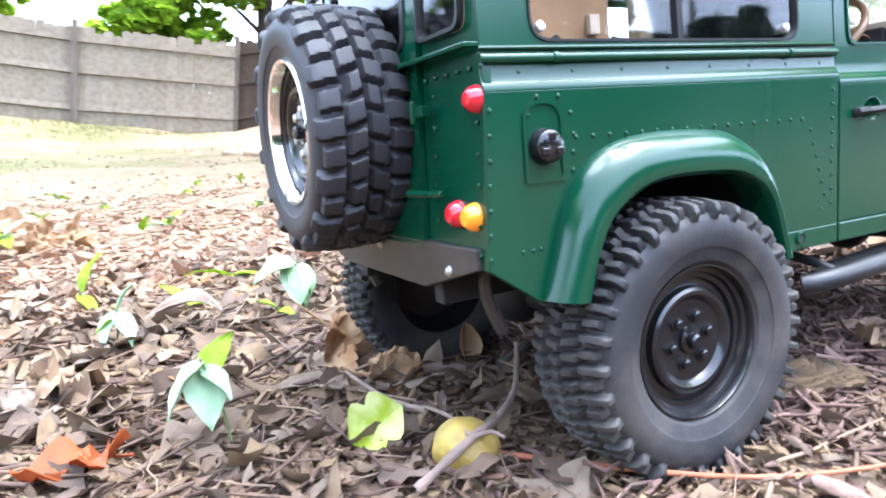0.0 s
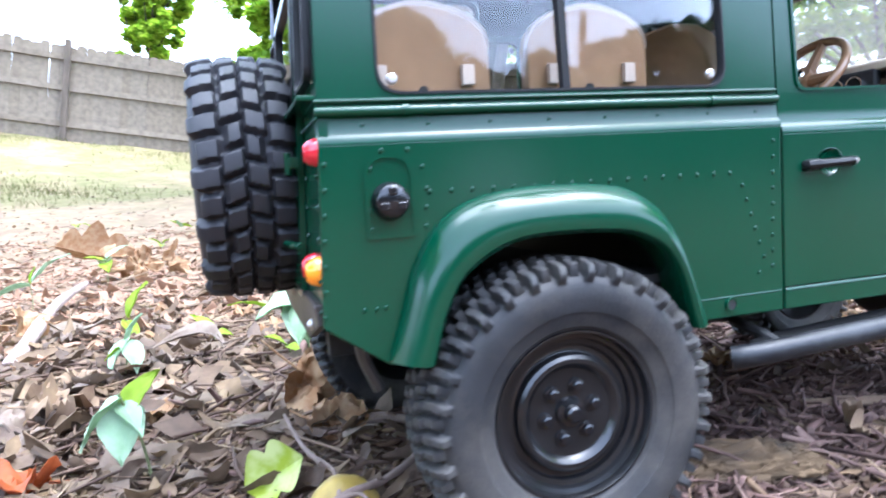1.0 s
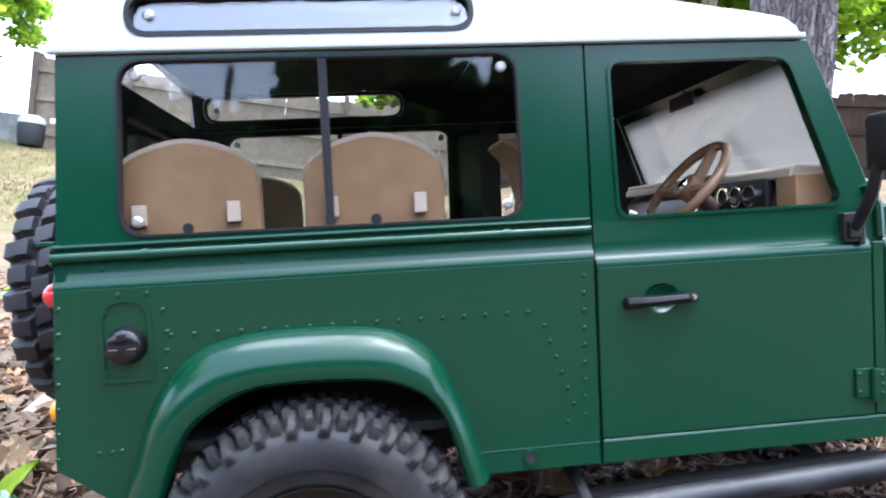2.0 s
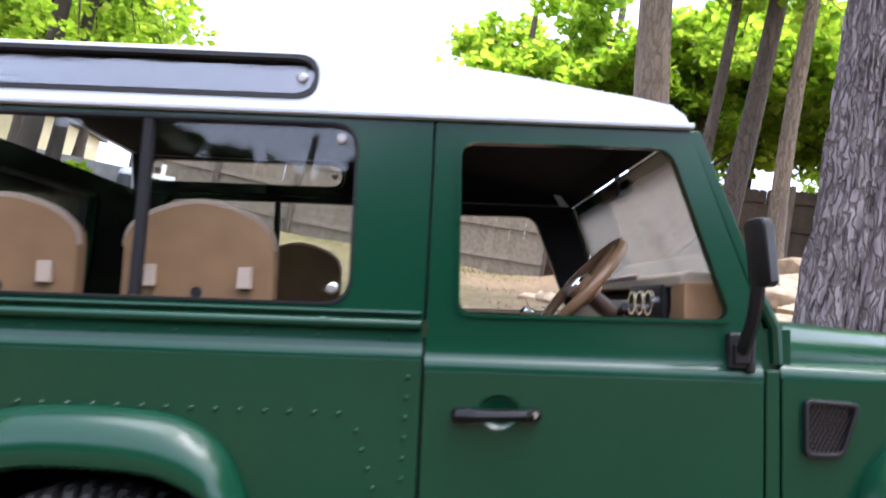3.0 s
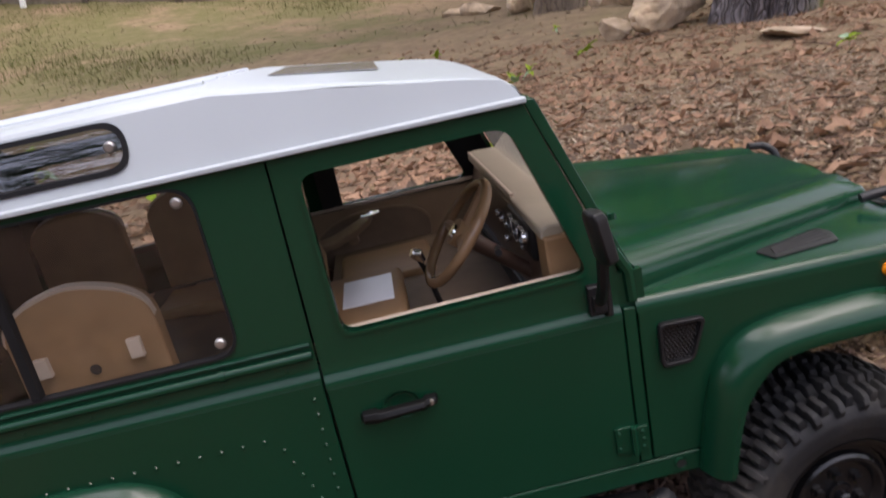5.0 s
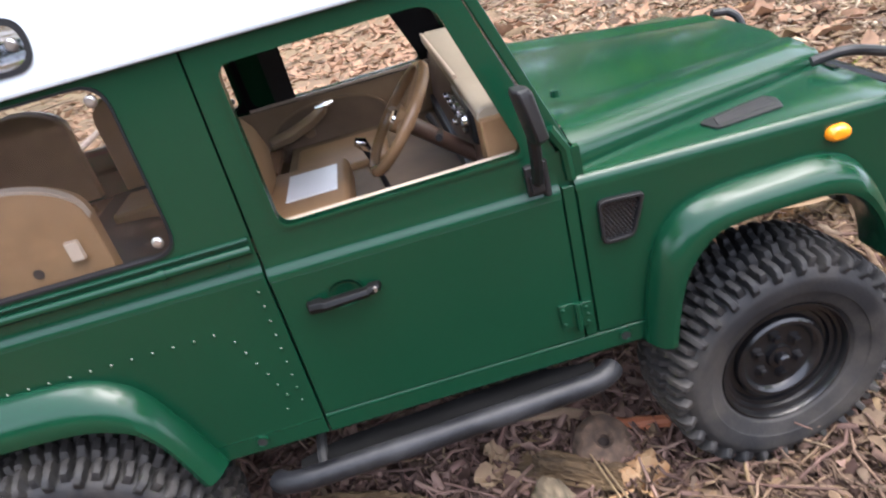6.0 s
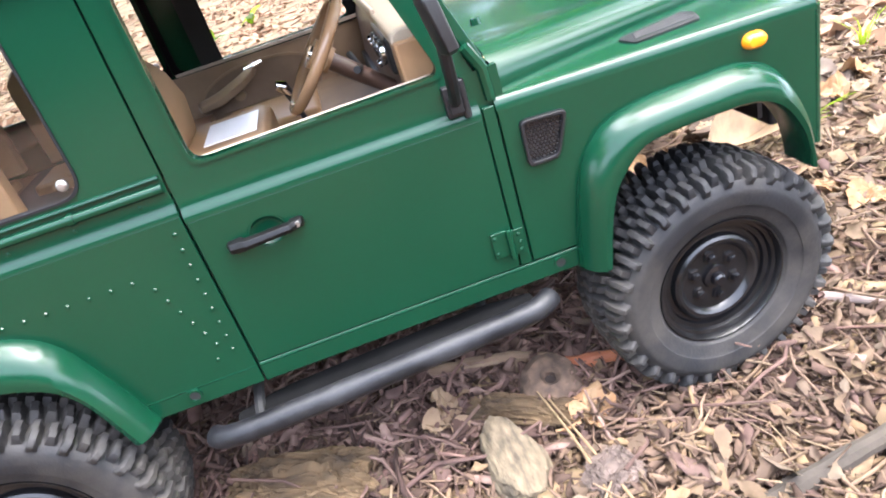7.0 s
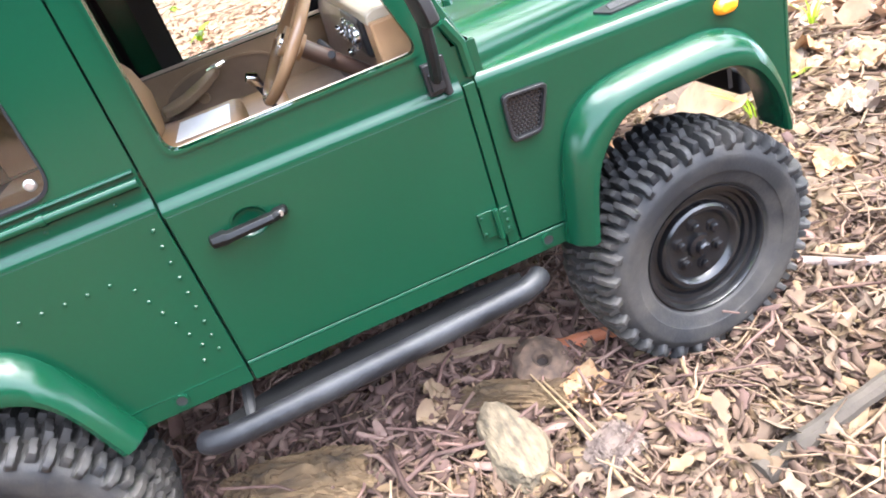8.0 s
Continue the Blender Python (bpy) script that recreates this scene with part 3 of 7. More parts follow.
# ---- trees ----
def leaf_cloud(centres, n, size, seed, squash=0.75, material=None):
    """Loose folded leaves scattered through clumps."""
    rng = np.random.RandomState(seed)
    cs = np.array([c[:3] for c in centres])
    rs = np.array([c[3] for c in centres])
    pick = rng.choice(len(cs), n, p=rs**2 / (rs**2).sum())
    dirs = rng.normal(size=(n, 3))
    dirs /= np.linalg.norm(dirs, axis=1)[:, None]
    rad = rs[pick] * rng.uniform(0.15, 1.0, n) ** 0.6
    pos = cs[pick] + dirs * rad[:, None] * (1, 1, squash)
    t = rng.normal(size=(n, 3)) * (1, 1, 0.5)
    t /= np.linalg.norm(t, axis=1)[:, None]
    nn = rng.normal(size=(n, 3)) * 0.6 + (0, 0, 1)
    b = np.cross(nn, t)
    b /= np.linalg.norm(b, axis=1)[:, None]
    nn = np.cross(t, b)
    s = size * rng.uniform(0.6, 1.3, n)[:, None]
    # five-pointed outline folded along the midrib
    pts = [t * s * 0.62, b * s * 0.5 + t * s * 0.1 + nn * s * 0.12, b * s * 0.28 - t * s * 0.45 + nn * s * 0.06, -t * s * 0.5, -b * s * 0.28 - t * s * 0.45 + nn * s * 0.06, -b * s * 0.5 + t * s * 0.1 + nn * s * 0.12]
    v = np.stack([pos + p for p in pts], 1).reshape(-1, 3)
    f = []
    for i in range(n):
        o = i * 6
        f.append((o, o + 1, o + 2, o + 3))
        f.append((o, o + 3, o + 4, o + 5))
    me = bpy.data.meshes.new("crown")
    me.from_pydata(v.tolist(), [], f)
    me.materials.append(material or LEAF)
    return me


def tree(x, y, r, height, lean, bark, seed, label, crown, nleaf=3500, leaf=0.13, limbs=6, detail=24, furrow=0.08, flare=0.5, split=0.45, sink=0.1, leaves=None):
    """Tapered, furrowed trunk with roots' flare, limbs and a loose crown. crown: (height, spread, depth, offset x, offset y)."""
    base = TILT @ Vector((x, y, float(lie(x, y)) - sink))
    tr = root("tree", Matrix.Translation(base), label, "tree", "trees of the yard")
    rng = random.Random(seed)
    off = Vector((seed * 7.3, seed * 2.1, 0))
    bm = bmesh.new()
    rows = []
    nz = max(30, int(detail * 1.6))
    cen = []
    for k in range(nz + 1):
        t = k / nz
        z = height * (t**1.6)
        c = Vector((lean[0] * z + 0.03 * math.sin(z * 0.9 + seed), lean[1] * z + 0.03 * math.sin(z * 1.1 + seed * 2), z))
        cen.append(c)
        rr = r * (1 - 0.55 * t) * (1 + flare * math.exp(-z / (r * 2.2)))
        row = []
        for j in range(detail):
            a = 2 * math.pi * j / detail
            d = Vector((math.cos(a), math.sin(a), 0))
            n1 = noise.noise(Vector((d.x * 2.6 / 1, d.y * 2.6, z * 0.35)) + off)
            n2 = noise.noise(Vector((d.x * 11, d.y * 11, z * 2.6)) + off)
            n3 = noise.noise(Vector((d.x * 20, d.y * 20, z * 5.0)) + off)
            root_lobe = math.exp(-z / (r * 1.6)) * 0.22 * math.sin(a * 4 + seed)
            row.append(bm.verts.new(c + d * rr * (1 + 0.12 * n1 + root_lobe + furrow * (abs(n2) * 1.4 - 0.4) + furrow * 0.6 * n3)))
        rows.append(row)
    for a, b in zip(rows, rows[1:]):
        for j in range(detail):
            bm.faces.new((a[j], a[(j + 1) % detail], b[(j + 1) % detail], b[j]))
    bm.faces.new(rows[-1])
    part("trunk", bm, bark, tr, s=1.0)
    ch, spread, depth, ox, oy = crown
    centres = []
    for k in range(limbs):
        z = height * rng.uniform(split, 0.92)
        i = min(range(len(cen)), key=lambda q: abs(cen[q].z - z))
        a = 2 * math.pi * (k + rng.random() * 0.6) / limbs
        out = spread * rng.uniform(0.5, 0.95)
        tip = Vector((math.cos(a) * out + ox, math.sin(a) * out + oy, rng.uniform(ch - depth, ch + depth * 0.5) - cen[i].z)) + cen[i]
        mid = cen[i].lerp(tip, 0.5) + Vector((0, 0, 0.25 * out * rng.uniform(0, 0.6)))
        bend = smooth_line([cen[i], mid, tip], 5)
        lr = r * 0.28
        part("limb", tube(bend, [lr * (1 - 0.85 * q / (len(bend) - 1)) for q in range(len(bend))], 7), bark, tr, s=1.0)
        for q in range(7):
            c = bend[-1 - q] + Vector((rng.uniform(-1, 1), rng.uniform(-1, 1), rng.uniform(-0.6, 0.7))) * spread * 0.3
            centres.append((*c, spread * rng.uniform(0.08, 0.24)))
    cr = new("crown", leaf_cloud(centres, nleaf, leaf, seed, material=leaves))
    cr.parent = tr
    tagged(cr, "loose crown of bright green leaves")
    return tr


tree(1.98, 2.8, 0.215, 9.0, (-0.02, 0.0), BARK_D, 1, "large tree with dark furrowed bark and mossy root", (7.6, 5.0, 1.2, 0.0, 0.0), 4000, 0.22, 9, 120, 0.17, 0.12, 0.75)
tree(2.1, 6.2, 0.225, 9.0, (-0.1, 0.0), BARK_T, 2, "straight tree trunk with tan bark on the rock bank", (8.0, 3.5, 1.5, 0, 0), 5000, 0.13, 7, 48, 0.05, 0.45, 0.7)
tree(3.76, 7.0, 0.115, 7.0, (0.0, 0.0), BARK_T, 3, "slim tree with pale tan bark", (5.6, 2.2, 1.2, 0, 0), 3000, 0.12, 6, 24, 0.05, 0.3, 0.6)
tree(3.0, 7.6, 0.09, 7.5, (0.03, 0.02), BARK_K, 4, "slim dark tree trunk in a clump", (5.4, 2.4, 1.4, 0, 0.5), 3500, 0.12, 6, 20, 0.05, 0.3, 0.55)
tree(3.3, 7.5, 0.16, 7.5, (0.08, 0.02), BARK_K, 5, "dark leaning tree trunk in a clump", (5.2, 2.6, 1.6, 0, 0.5), 4000, 0.12, 6, 20, 0.05, 0.35, 0.5)
# two trunks against the sky, their shaded side painted into the bark
tree(-7.85, 12.4, 0.2, 9.0, (0.02, 0.0), BARK_BACKLIT, 6, "tree trunk at the lawn's edge, backlit darkness in its bark colour", (4.4, 2.6, 1.8, -0.6, 0), 2300, 0.14, 10, 20, 0.05, 0.3, 0.35)
tree(-7.6, 12.9, 0.15, 9.0, (0.04, 0.0), BARK_BACKLIT, 7, "leaning tree trunk at the lawn's edge, backlit darkness in its bark colour", (4.6, 2.6, 1.8, -0.5, 0), 2300, 0.14, 10, 20, 0.05, 0.3, 0.35)
# trees behind the fence
for i, (x, y, r, h, ch, sp) in enumerate([(3.25, 15.3, 0.24, 8.0, 4.4, 2.6), (5.6, 14.6, 0.2, 9.0, 4.6, 3.0), (8.2, 13.4, 0.22, 9.0, 4.8, 3.2), (1.5, 17.0, 0.16, 7.4, 6.2, 3.1), (-2.6, 22.0, 0.12, 4.6, 5.0, 1.3), (0.9, 15.2, 0.1, 3.4, 3.2, 1.5), (11.0, 15.0, 0.25, 10.0, 5.2, 3.8), (7.0, 18.0, 0.25, 10.0, 5.4, 3.8), (14.5, 12.0, 0.25, 9.0, 4.6, 3.6), (-11.5, 18.0, 0.22, 9.0, 5.0, 3.2), (-13.0, 24.0, 0.22, 9.0, 5.2, 3.0), (12.5, 8.5, 0.22, 9.0, 5.0, 3.4), (-15.0, 22.0, 0.25, 9.0, 5.0, 4.0), (3.9, 18.0, 0.22, 9.0, 6.6, 3.0), (7.6, 16.6, 0.22, 9.0, 6.8, 3.4)]):
    tree(x, y, r, min(h, ch + 1.2), (0.01 * (i % 3), 0), BARK_K, 20 + i, "leafy tree behind the yard fence", (ch, sp, 1.7, 0, 0), 9000, 0.17, 11, 16, 0.05, 0.3, 0.3)
# unseen trees and shrubs added behind the camera to block sky and darken reflections
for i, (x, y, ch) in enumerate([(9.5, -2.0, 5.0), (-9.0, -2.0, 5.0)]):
    tree(x, y, 0.22, ch + 1.6, (0, 0), BARK_K, 50 + i, "unseen leafy tree added beside the camera to block sky reflections", (ch, 4.0, 1.7, 0, 0.5), 4200, 0.3, 9, 16, 0.05, 0.3, 0.4)
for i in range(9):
    tree(-10.0 + 2.5 * i, -9.5 - 0.8 * (i % 2), 0.12, 4.0, (0, 0), BARK_K, 120 + i, "unseen dark leafy tree added behind the camera to darken reflections", (2.45, 2.2, 1.25, 0, 0), 7000, 0.3, 13, 14, 0.05, 0.3, 0.15, leaves=LEAF_D)
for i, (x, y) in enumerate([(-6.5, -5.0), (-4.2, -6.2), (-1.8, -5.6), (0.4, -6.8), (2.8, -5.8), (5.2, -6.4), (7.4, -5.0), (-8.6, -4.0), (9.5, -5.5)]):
    tree(x, y, 0.06, 1.7, (0, 0), BARK_K, 70 + i, "unseen dense dark shrub added behind the camera to darken reflections", (0.95, 1.6, 0.65, 0, 0), 6500, 0.2, 15, 14, 0.05, 0.3, 0.12, leaves=LEAF_D)

# ---- low wall, hedge and house far left ----
hm = spot(-21.0, 28.0)
house = root("house", hm, "pale yellow house far across the lawn", "house")
part("wall", box((-4, 0, -0.3), (4, 5, 2.4)), mat("yellow_siding", (0.5, 0.42, 0.24), 0.7, var=0.08, scale=3), house, "pale yellow siding", s=1.0)
bm = loft([[(x, -0.3, 2.35), (x, 2.5, 3.9), (x, 5.3, 2.35), (x, 2.5, 2.5)] for x in (-4.3, 4.3)], close=True)
part("roof", bm, mat("grey_shingle", (0.12, 0.12, 0.125), 0.85, var=0.3, scale=6, bump=0.4, bump_scale=20), house, "grey shingle roof", s=1.0)
thing("low_wall", box((-1.6, -0.12, -0.3), (2.6, 0.12, 0.55)), mat("grey_block_wall", (0.22, 0.22, 0.22), 0.9, var=0.25, scale=5, bump=0.4, bump_scale=30), spot(-8.0, 15.0, 0, 9), "low grey block wall at the lawn's far edge", "wall", kind="structure")

# ---- things by the fence ----
def grill(x, y):
    """A kettle-shaped thing under a black cover with a pale lid."""
    g = root("covered_grill", spot(x, y), "black covered grill with a pale lid by the fence", "grill")
    part("body", lathe([(0.0, 0.0), (0.2, 0.0), (0.22, 0.05), (0.24, 0.3), (0.22, 0.4), (0.0, 0.41)], 24, "Z"), mat("black_cover", (0.012, 0.013, 0.018), 0.6, var=0.2, scale=9, bump=0.4, bump_scale=18), g, s=1.0)
    part("lid", lathe([(0.23, 0.395), (0.235, 0.43), (0.2, 0.5), (0.11, 0.55), (0.0, 0.56)], 24, "Z"), mat("pale_lid", (0.4, 0.42, 0.45), 0.4, var=0.1, scale=10), g, "pale grey domed lid", s=1.0)


grill(-5.98, 12.95)
for i, (x, y, h) in enumerate([(-6.9, 12.6, 0.5), (-7.4, 12.5, 0.45), (-7.9, 12.6, 0.55), (-8.5, 12.7, 0.5)]):
    tree(x, y, 0.03, h, (0, 0), BARK_K, 90 + i, "low yellow-green shrub at the lawn's edge", (h * 0.7, 0.34, 0.2, 0, 0), 900, 0.07, 7, 10, 0.05, 0.3, 0.1, sink=0.02)


# ---- the truck, in decimetres ----
truck = root("model_truck", TILT, "green scale-model off-road truck with white roof, parked on leaf litter", "model truck")

Y0 = 0.95  # half width at the waist


def y_up(x, z):
    return 0.925 - (z - 1.57) * 0.05


REAR_OUT = [(-0.575, 0.76), (-0.527, 0.9), (-0.474, 1.052), (-0.384, 1.182), (-0.257, 1.257), (-0.056, 1.284), (0.22, 1.274), (0.353, 1.234), (0.448, 1.152), (0.524, 0.99), (0.602, 0.752)]
REAR_IN = [(-0.443, 0.745), (-0.416, 0.84), (-0.384, 0.92), (-0.326, 1.01), (-0.199, 1.09), (-0.045, 1.117), (0.22, 1.107), (0.342, 1.072), (0.416, 1.02), (0.466, 0.93), (0.515, 0.745)]
FRONT_OUT = [(2.24, 0.75), (2.275, 0.98), (2.325, 1.147), (2.42, 1.255), (2.562, 1.298), (2.759, 1.308), (2.955, 1.305), (3.076, 1.24), (3.156, 1.09), (3.184, 0.93), (3.193, 0.86)]
FRONT_IN = [(2.345, 0.745), (2.375, 0.92), (2.42, 1.05), (2.515, 1.155), (2.618, 1.18), (2.768, 1.185), (2.936, 1.178), (3.039, 1.125), (3.109, 1.02), (3.137, 0.93), (3.147, 0.86)]


def smooth2(pts, n=4):
    return [(v.x, v.z) for v in smooth_line([(x, 0, z) for x, z in pts], n)]


def flare(name, out, inn, sgn):
    """A moulded arch lip that swells out from the panel and turns in round the wheel."""
    o, i = smooth2(out), smooth2(inn)
    secs = []
    for (ox, oz), (ix, iz) in zip(o, i):
        sec = []
        for t, y in ((0.0, 0.944), (0.0, 0.965), (0.06, 0.985), (0.2, 1.02), (0.42, 1.048), (0.68, 1.06), (0.9, 1.054), (0.98, 1.04), (1.0, 1.02), (0.97, 0.9), (0.9, 0.89)):
            sec.append((ox + (ix - ox) * t, sgn * y, oz + (iz - oz) * t))
        secs.append(sec)
    bm = loft(secs)
    for e in (secs[0], secs[-1]):
        bm.faces.new([bm.verts.new(p) for p in e])
    bmesh.ops.remove_doubles(bm, verts=bm.verts[:], dist=1e-4)
    return part(name, bm, PAINT, truck)


def rivets(spots, parent, r=0.0095, axis="Y"):
    bm = bmesh.new()
    for p in spots:
        dome(p, r, bm, axis)
    return part("rivets", bm, PAINT, parent, "small dome rivet heads", kind="stuff")


def line_spots(a, b, n):
    return [tuple(np.array(a) + (np.array(b) - np.array(a)) * k / (n - 1)) for k in range(n)]


def shoulder(x0, x1, sgn, door=False):
    """The rolled waist between the flat side and the upper body."""
    prof = [(0.95, 1.448), (0.9495, 1.458), (0.946, 1.468), (0.94, 1.476), (0.936, 1.482), (0.932, 1.50), (0.929, 1.53), (0.926, 1.572)]
    if door:
        prof = [(0.95, 1.418), (0.9495, 1.43), (0.946, 1.442), (0.94, 1.451), (0.934, 1.458), (0.93, 1.47), (0.928, 1.51), (0.926, 1.572)]
    ends = [[(x, sgn * y, z) for y, z in prof] + [(x, sgn * (y - 0.03), z) for y, z in reversed(prof)] for x in (x0, x1)]
    return loft(ends, close=True)


def window_set(hole, inset, sgn, parent, divider=None, screws=(), glass=GLASS, yf=y_up, seal=0.008):
    """Pane, dark rubber seal, sliding bar and corner screws."""
    cx = sum(p[0] for p in hole) / len(hole)
    cz = sum(p[1] for p in hole) / len(hole)
    w = max(p[0] for p in hole) - min(p[0] for p in hole)
    h = max(p[1] for p in hole) - min(p[1] for p in hole)
    inner = [(cx + (x - cx) * (1 - 2 * seal / w), cz + (z - cz) * (1 - 2 * seal / h)) for x, z in hole]
    bm = ring_strip(hole, inner, lambda x, z: yf(x, z) - 0.03, lambda x, z: yf(x, z) + 0.006, sgn)
    part("window_seal", bm, SEAL, parent, "black rubber window seal")
    pane = plate(hole, (), lambda x, z: yf(x, z) - inset, 0.008, sgn)
    gl = part("window_pane", pane, glass, parent, "clear window pane")
    gl.visible_shadow = False
    if divider is not None:
        z0, z1 = min(p[1] for p in hole) + 0.01, max(p[1] for p in hole) - 0.01
        bm = loft([[(divider - 0.014, sgn * (yf(0, z) + 0.004), z), (divider + 0.014, sgn * (yf(0, z) + 0.004), z), (divider + 0.014, sgn * (yf(0, z) - 0.03), z), (divider - 0.014, sgn * (yf(0, z) - 0.03), z)] for z in (z0, z1)], close=True)
        part("window_bar", bm, SEAL, parent, "thin dark sliding-window bar")
    for x, z in screws:
        y = sgn * (yf(x, z) - inset + 0.004)
        bm = lathe([(0.0, -0.007), (0.012, -0.007), (0.018, -0.002), (0.019, 0.006)], 14, "Y", (x, y, z))
        box((x - 0.01, y - 0.009, z - 0.002), (x + 0.01, y - 0.005, z + 0.002), bm)
        part("window_screw", bm, STEEL, parent, "bright round window screw")


SIDE_WIN = rounded([(-0.545, 1.602), (0.777, 1.602), (0.777, 2.172), (-0.53, 2.172)], 0.085, 6)
DOOR_WIN = rounded([(1.108, 1.59), (1.94, 1.598), (1.757, 2.13), (1.1, 2.124)], [0.05, 0.05, 0.06, 0.05], 5)
ALPINE = rounded([(-0.5, 2.245), (0.64, 2.245), (0.64, 2.398), (-0.5, 2.398)], 0.074, 7)

for sgn in (-1, 1):
    # rear quarter with its wheel arch cut out
    arch = smooth2(REAR_OUT, 3)
    arch = [(x + (0.02 if x < 0 else -0.02), z - 0.02) for x, z in arch]
    outline = [(-0.772, 0.885), (-0.744, 1.45), (1.0, 1.45), (0.993, 0.742), (0.61, 0.742)] + arch[::-1] + [(-0.57, 0.745)]
    q = part("rear_quarter_panel", plate(outline, (), 0.95, 0.03, sgn), PAINT, truck, bevel=0.0006)
    part("quarter_shoulder", shoulder(-0.744, 1.0, sgn), PAINT, q)
    bead = tube([(-0.745, sgn * 0.937, 1.55), (0.993, sgn * 0.937, 1.55)], 0.0165, 12)
    part("waist_bead", bead, PAINT, q)
    part("waist_bead", tube([(-0.745, sgn * 0.932, 1.583), (0.993, sgn * 0.932, 1.585)], 0.008, 8), PAINT, q)
    for x in (-0.46, 0.7):
        part("bead_joint", lathe([(0.0, -0.012), (0.021, -0.01), (0.021, 0.01), (0.0, 0.012)], 12, "X", (x, sgn * 0.937, 1.55)), PAINT, q)
    part("sill_ridge", loft([[(x, sgn * 0.949, 0.812), (x, sgn * 0.9515, 0.819), (x, sgn * 0.949, 0.826)] for x in (0.57, 0.987)], close=True), PAINT, q)
    ys = sgn * 0.951
    spots = line_spots((-0.4, ys, 1.288), (0.76, ys, 1.283), 17)
    spots += line_spots((0.96, ys, 1.395), (0.945, ys, 0.92), 9)
    spots += line_spots((0.815, ys, 1.235), (0.922, ys, 0.905), 7)[:-1] + [(0.882, ys, 0.9)]
    spots += line_spots((-0.73, ys, 1.39), (-0.762, ys, 0.92), 7)
    spots += [(-0.42, ys, 1.37), (-0.41, ys, 1.30), (-0.415, ys, 1.24), (-0.42, ys, 1.18), (-0.59, ys, 1.37), (-0.6, ys, 1.24), (-0.6, ys, 1.18), (-0.465, ys, 1.425), (-0.55, ys, 1.425)]
    spots += [(-0.64, ys, 0.93), (-0.6, ys, 0.93), (-0.57, ys, 0.932)]
    rivets(spots, q)
    rivets(line_spots((-0.6, sgn * 0.93, 1.508), (0.9, sgn * 0.93, 1.508), 8), q, 0.009)
    # recess with filler cap
    if sgn < 0:
        rec_o = rounded([(-0.613, 1.15), (-0.453, 1.15), (-0.453, 1.415), (-0.613, 1.415)], [0.012, 0.012, 0.075, 0.075], 5)
        rec_i = rounded([(-0.601, 1.162), (-0.465, 1.162), (-0.465, 1.403), (-0.601, 1.403)], [0.008, 0.008, 0.066, 0.066], 5)
        part("filler_surround", ring_strip(rec_o, rec_i, 0.944, 0.957, sgn), PAINT, q, "raised green filler surround")
        bm = lathe([(0.0, -0.05), (0.045, -0.05), (0.062, -0.04), (0.066, -0.015), (0.072, 0.0), (0.07, 0.012)], 28, "Y", (-0.532, -0.95, 1.266))
        bmesh.ops.scale(bm, vec=(0.86, 1, 0.86), verts=bm.verts, space=Matrix.Translation((0.532, 0, -1.266)))
        for k in range(3):
            a = math.pi * (2 * k / 3 + 0.5)
            box((-0.532 + 0.032 * math.cos(a) - 0.015, -1.006, 1.266 + 0.032 * math.sin(a) - 0.013), (-0.532 + 0.032 * math.cos(a) + 0.015, -0.985, 1.266 + 0.032 * math.sin(a) + 0.013), bm)
        part("filler_cap", bm, GLOSSB, truck, "glossy black round fuel filler cap", bevel=0.0005)
    # upper rear side with its long window
    u = part("upper_side_panel", plate([(-0.734, 1.572), (1.001, 1.572), (1.01, 2.196), (-0.71, 2.196)], (SIDE_WIN,), y_up, 0.035, sgn), PAINT, truck)
    window_set(SIDE_WIN, 0.012, sgn, u, 0.12, [(-0.49, 1.652), (0.718, 1.652), (0.722, 2.122), (-0.475, 2.122)])
    # door
    well = [(1.236 + 0.062 * math.cos(a), 1.302 + 0.052 * math.sin(a)) for a in np.linspace(0, 2 * math.pi, 29)[:-1]]
    d = part("door", plate([(1.002, 0.8275), (2.025, 0.8275), (2.029, 1.42), (1.008, 1.42)], (well,), 0.95, 0.03, sgn), PAINT, truck, bevel=0.0006)
    part("door_shoulder", shoulder(1.008, 2.028, sgn, True), PAINT, d)
    back = 0.13 if sgn > 0 else 0.0
    dwin = [(x - back * (1 + 1.1 * (1.94 - x) / 0.83), z) for x, z in DOOR_WIN]
    f = part("door_window_frame", plate([(1.01 - 2 * back, 1.572), (2.04, 1.572), (2.012, 1.66), (1.818, 2.194), (1.018 - 2 * back, 2.194)], (dwin,), lambda x, z: y_up(x, z) + 0.03 * back, 0.035, sgn), PAINT, d)
    cx, cz = 1.47 - back, 1.87
    lip = [(cx + (x - cx) * 1.03, cz + (z - cz) * 1.04) for x, z in dwin]
    part("window_lip", ring_strip(lip, dwin, lambda x, z: y_up(x, z) - 0.03, lambda x, z: y_up(x, z) + 0.008, sgn), PAINT, d)
    part("window_ledge", plate([(1.06 - 2 * back, 1.545 + 0.2 * back), (1.955, 1.55 + 0.2 * back), (1.955, 1.594), (1.06 - 2 * back, 1.586)], (), lambda x, z: 0.885, 0.03 - 0.1 * back, sgn), LEDGE, d, "pale inner window ledge")
    # handle: a dished plate and a bar
    rows = [[(1.236 + (x - 1.236) * k, sgn * y, 1.302 + (z - 1.302) * k) for x, z in well] for k, y in ((1.05, 0.9497), (1.0, 0.9503), (0.95, 0.9485), (0.88, 0.944), (0.75, 0.937), (0.45, 0.932), (0.05, 0.931))]
    hb = loft([r + r[:1] for r in rows])
    part("handle_dish", hb, PAINT, d, "dished door skin behind the handle")
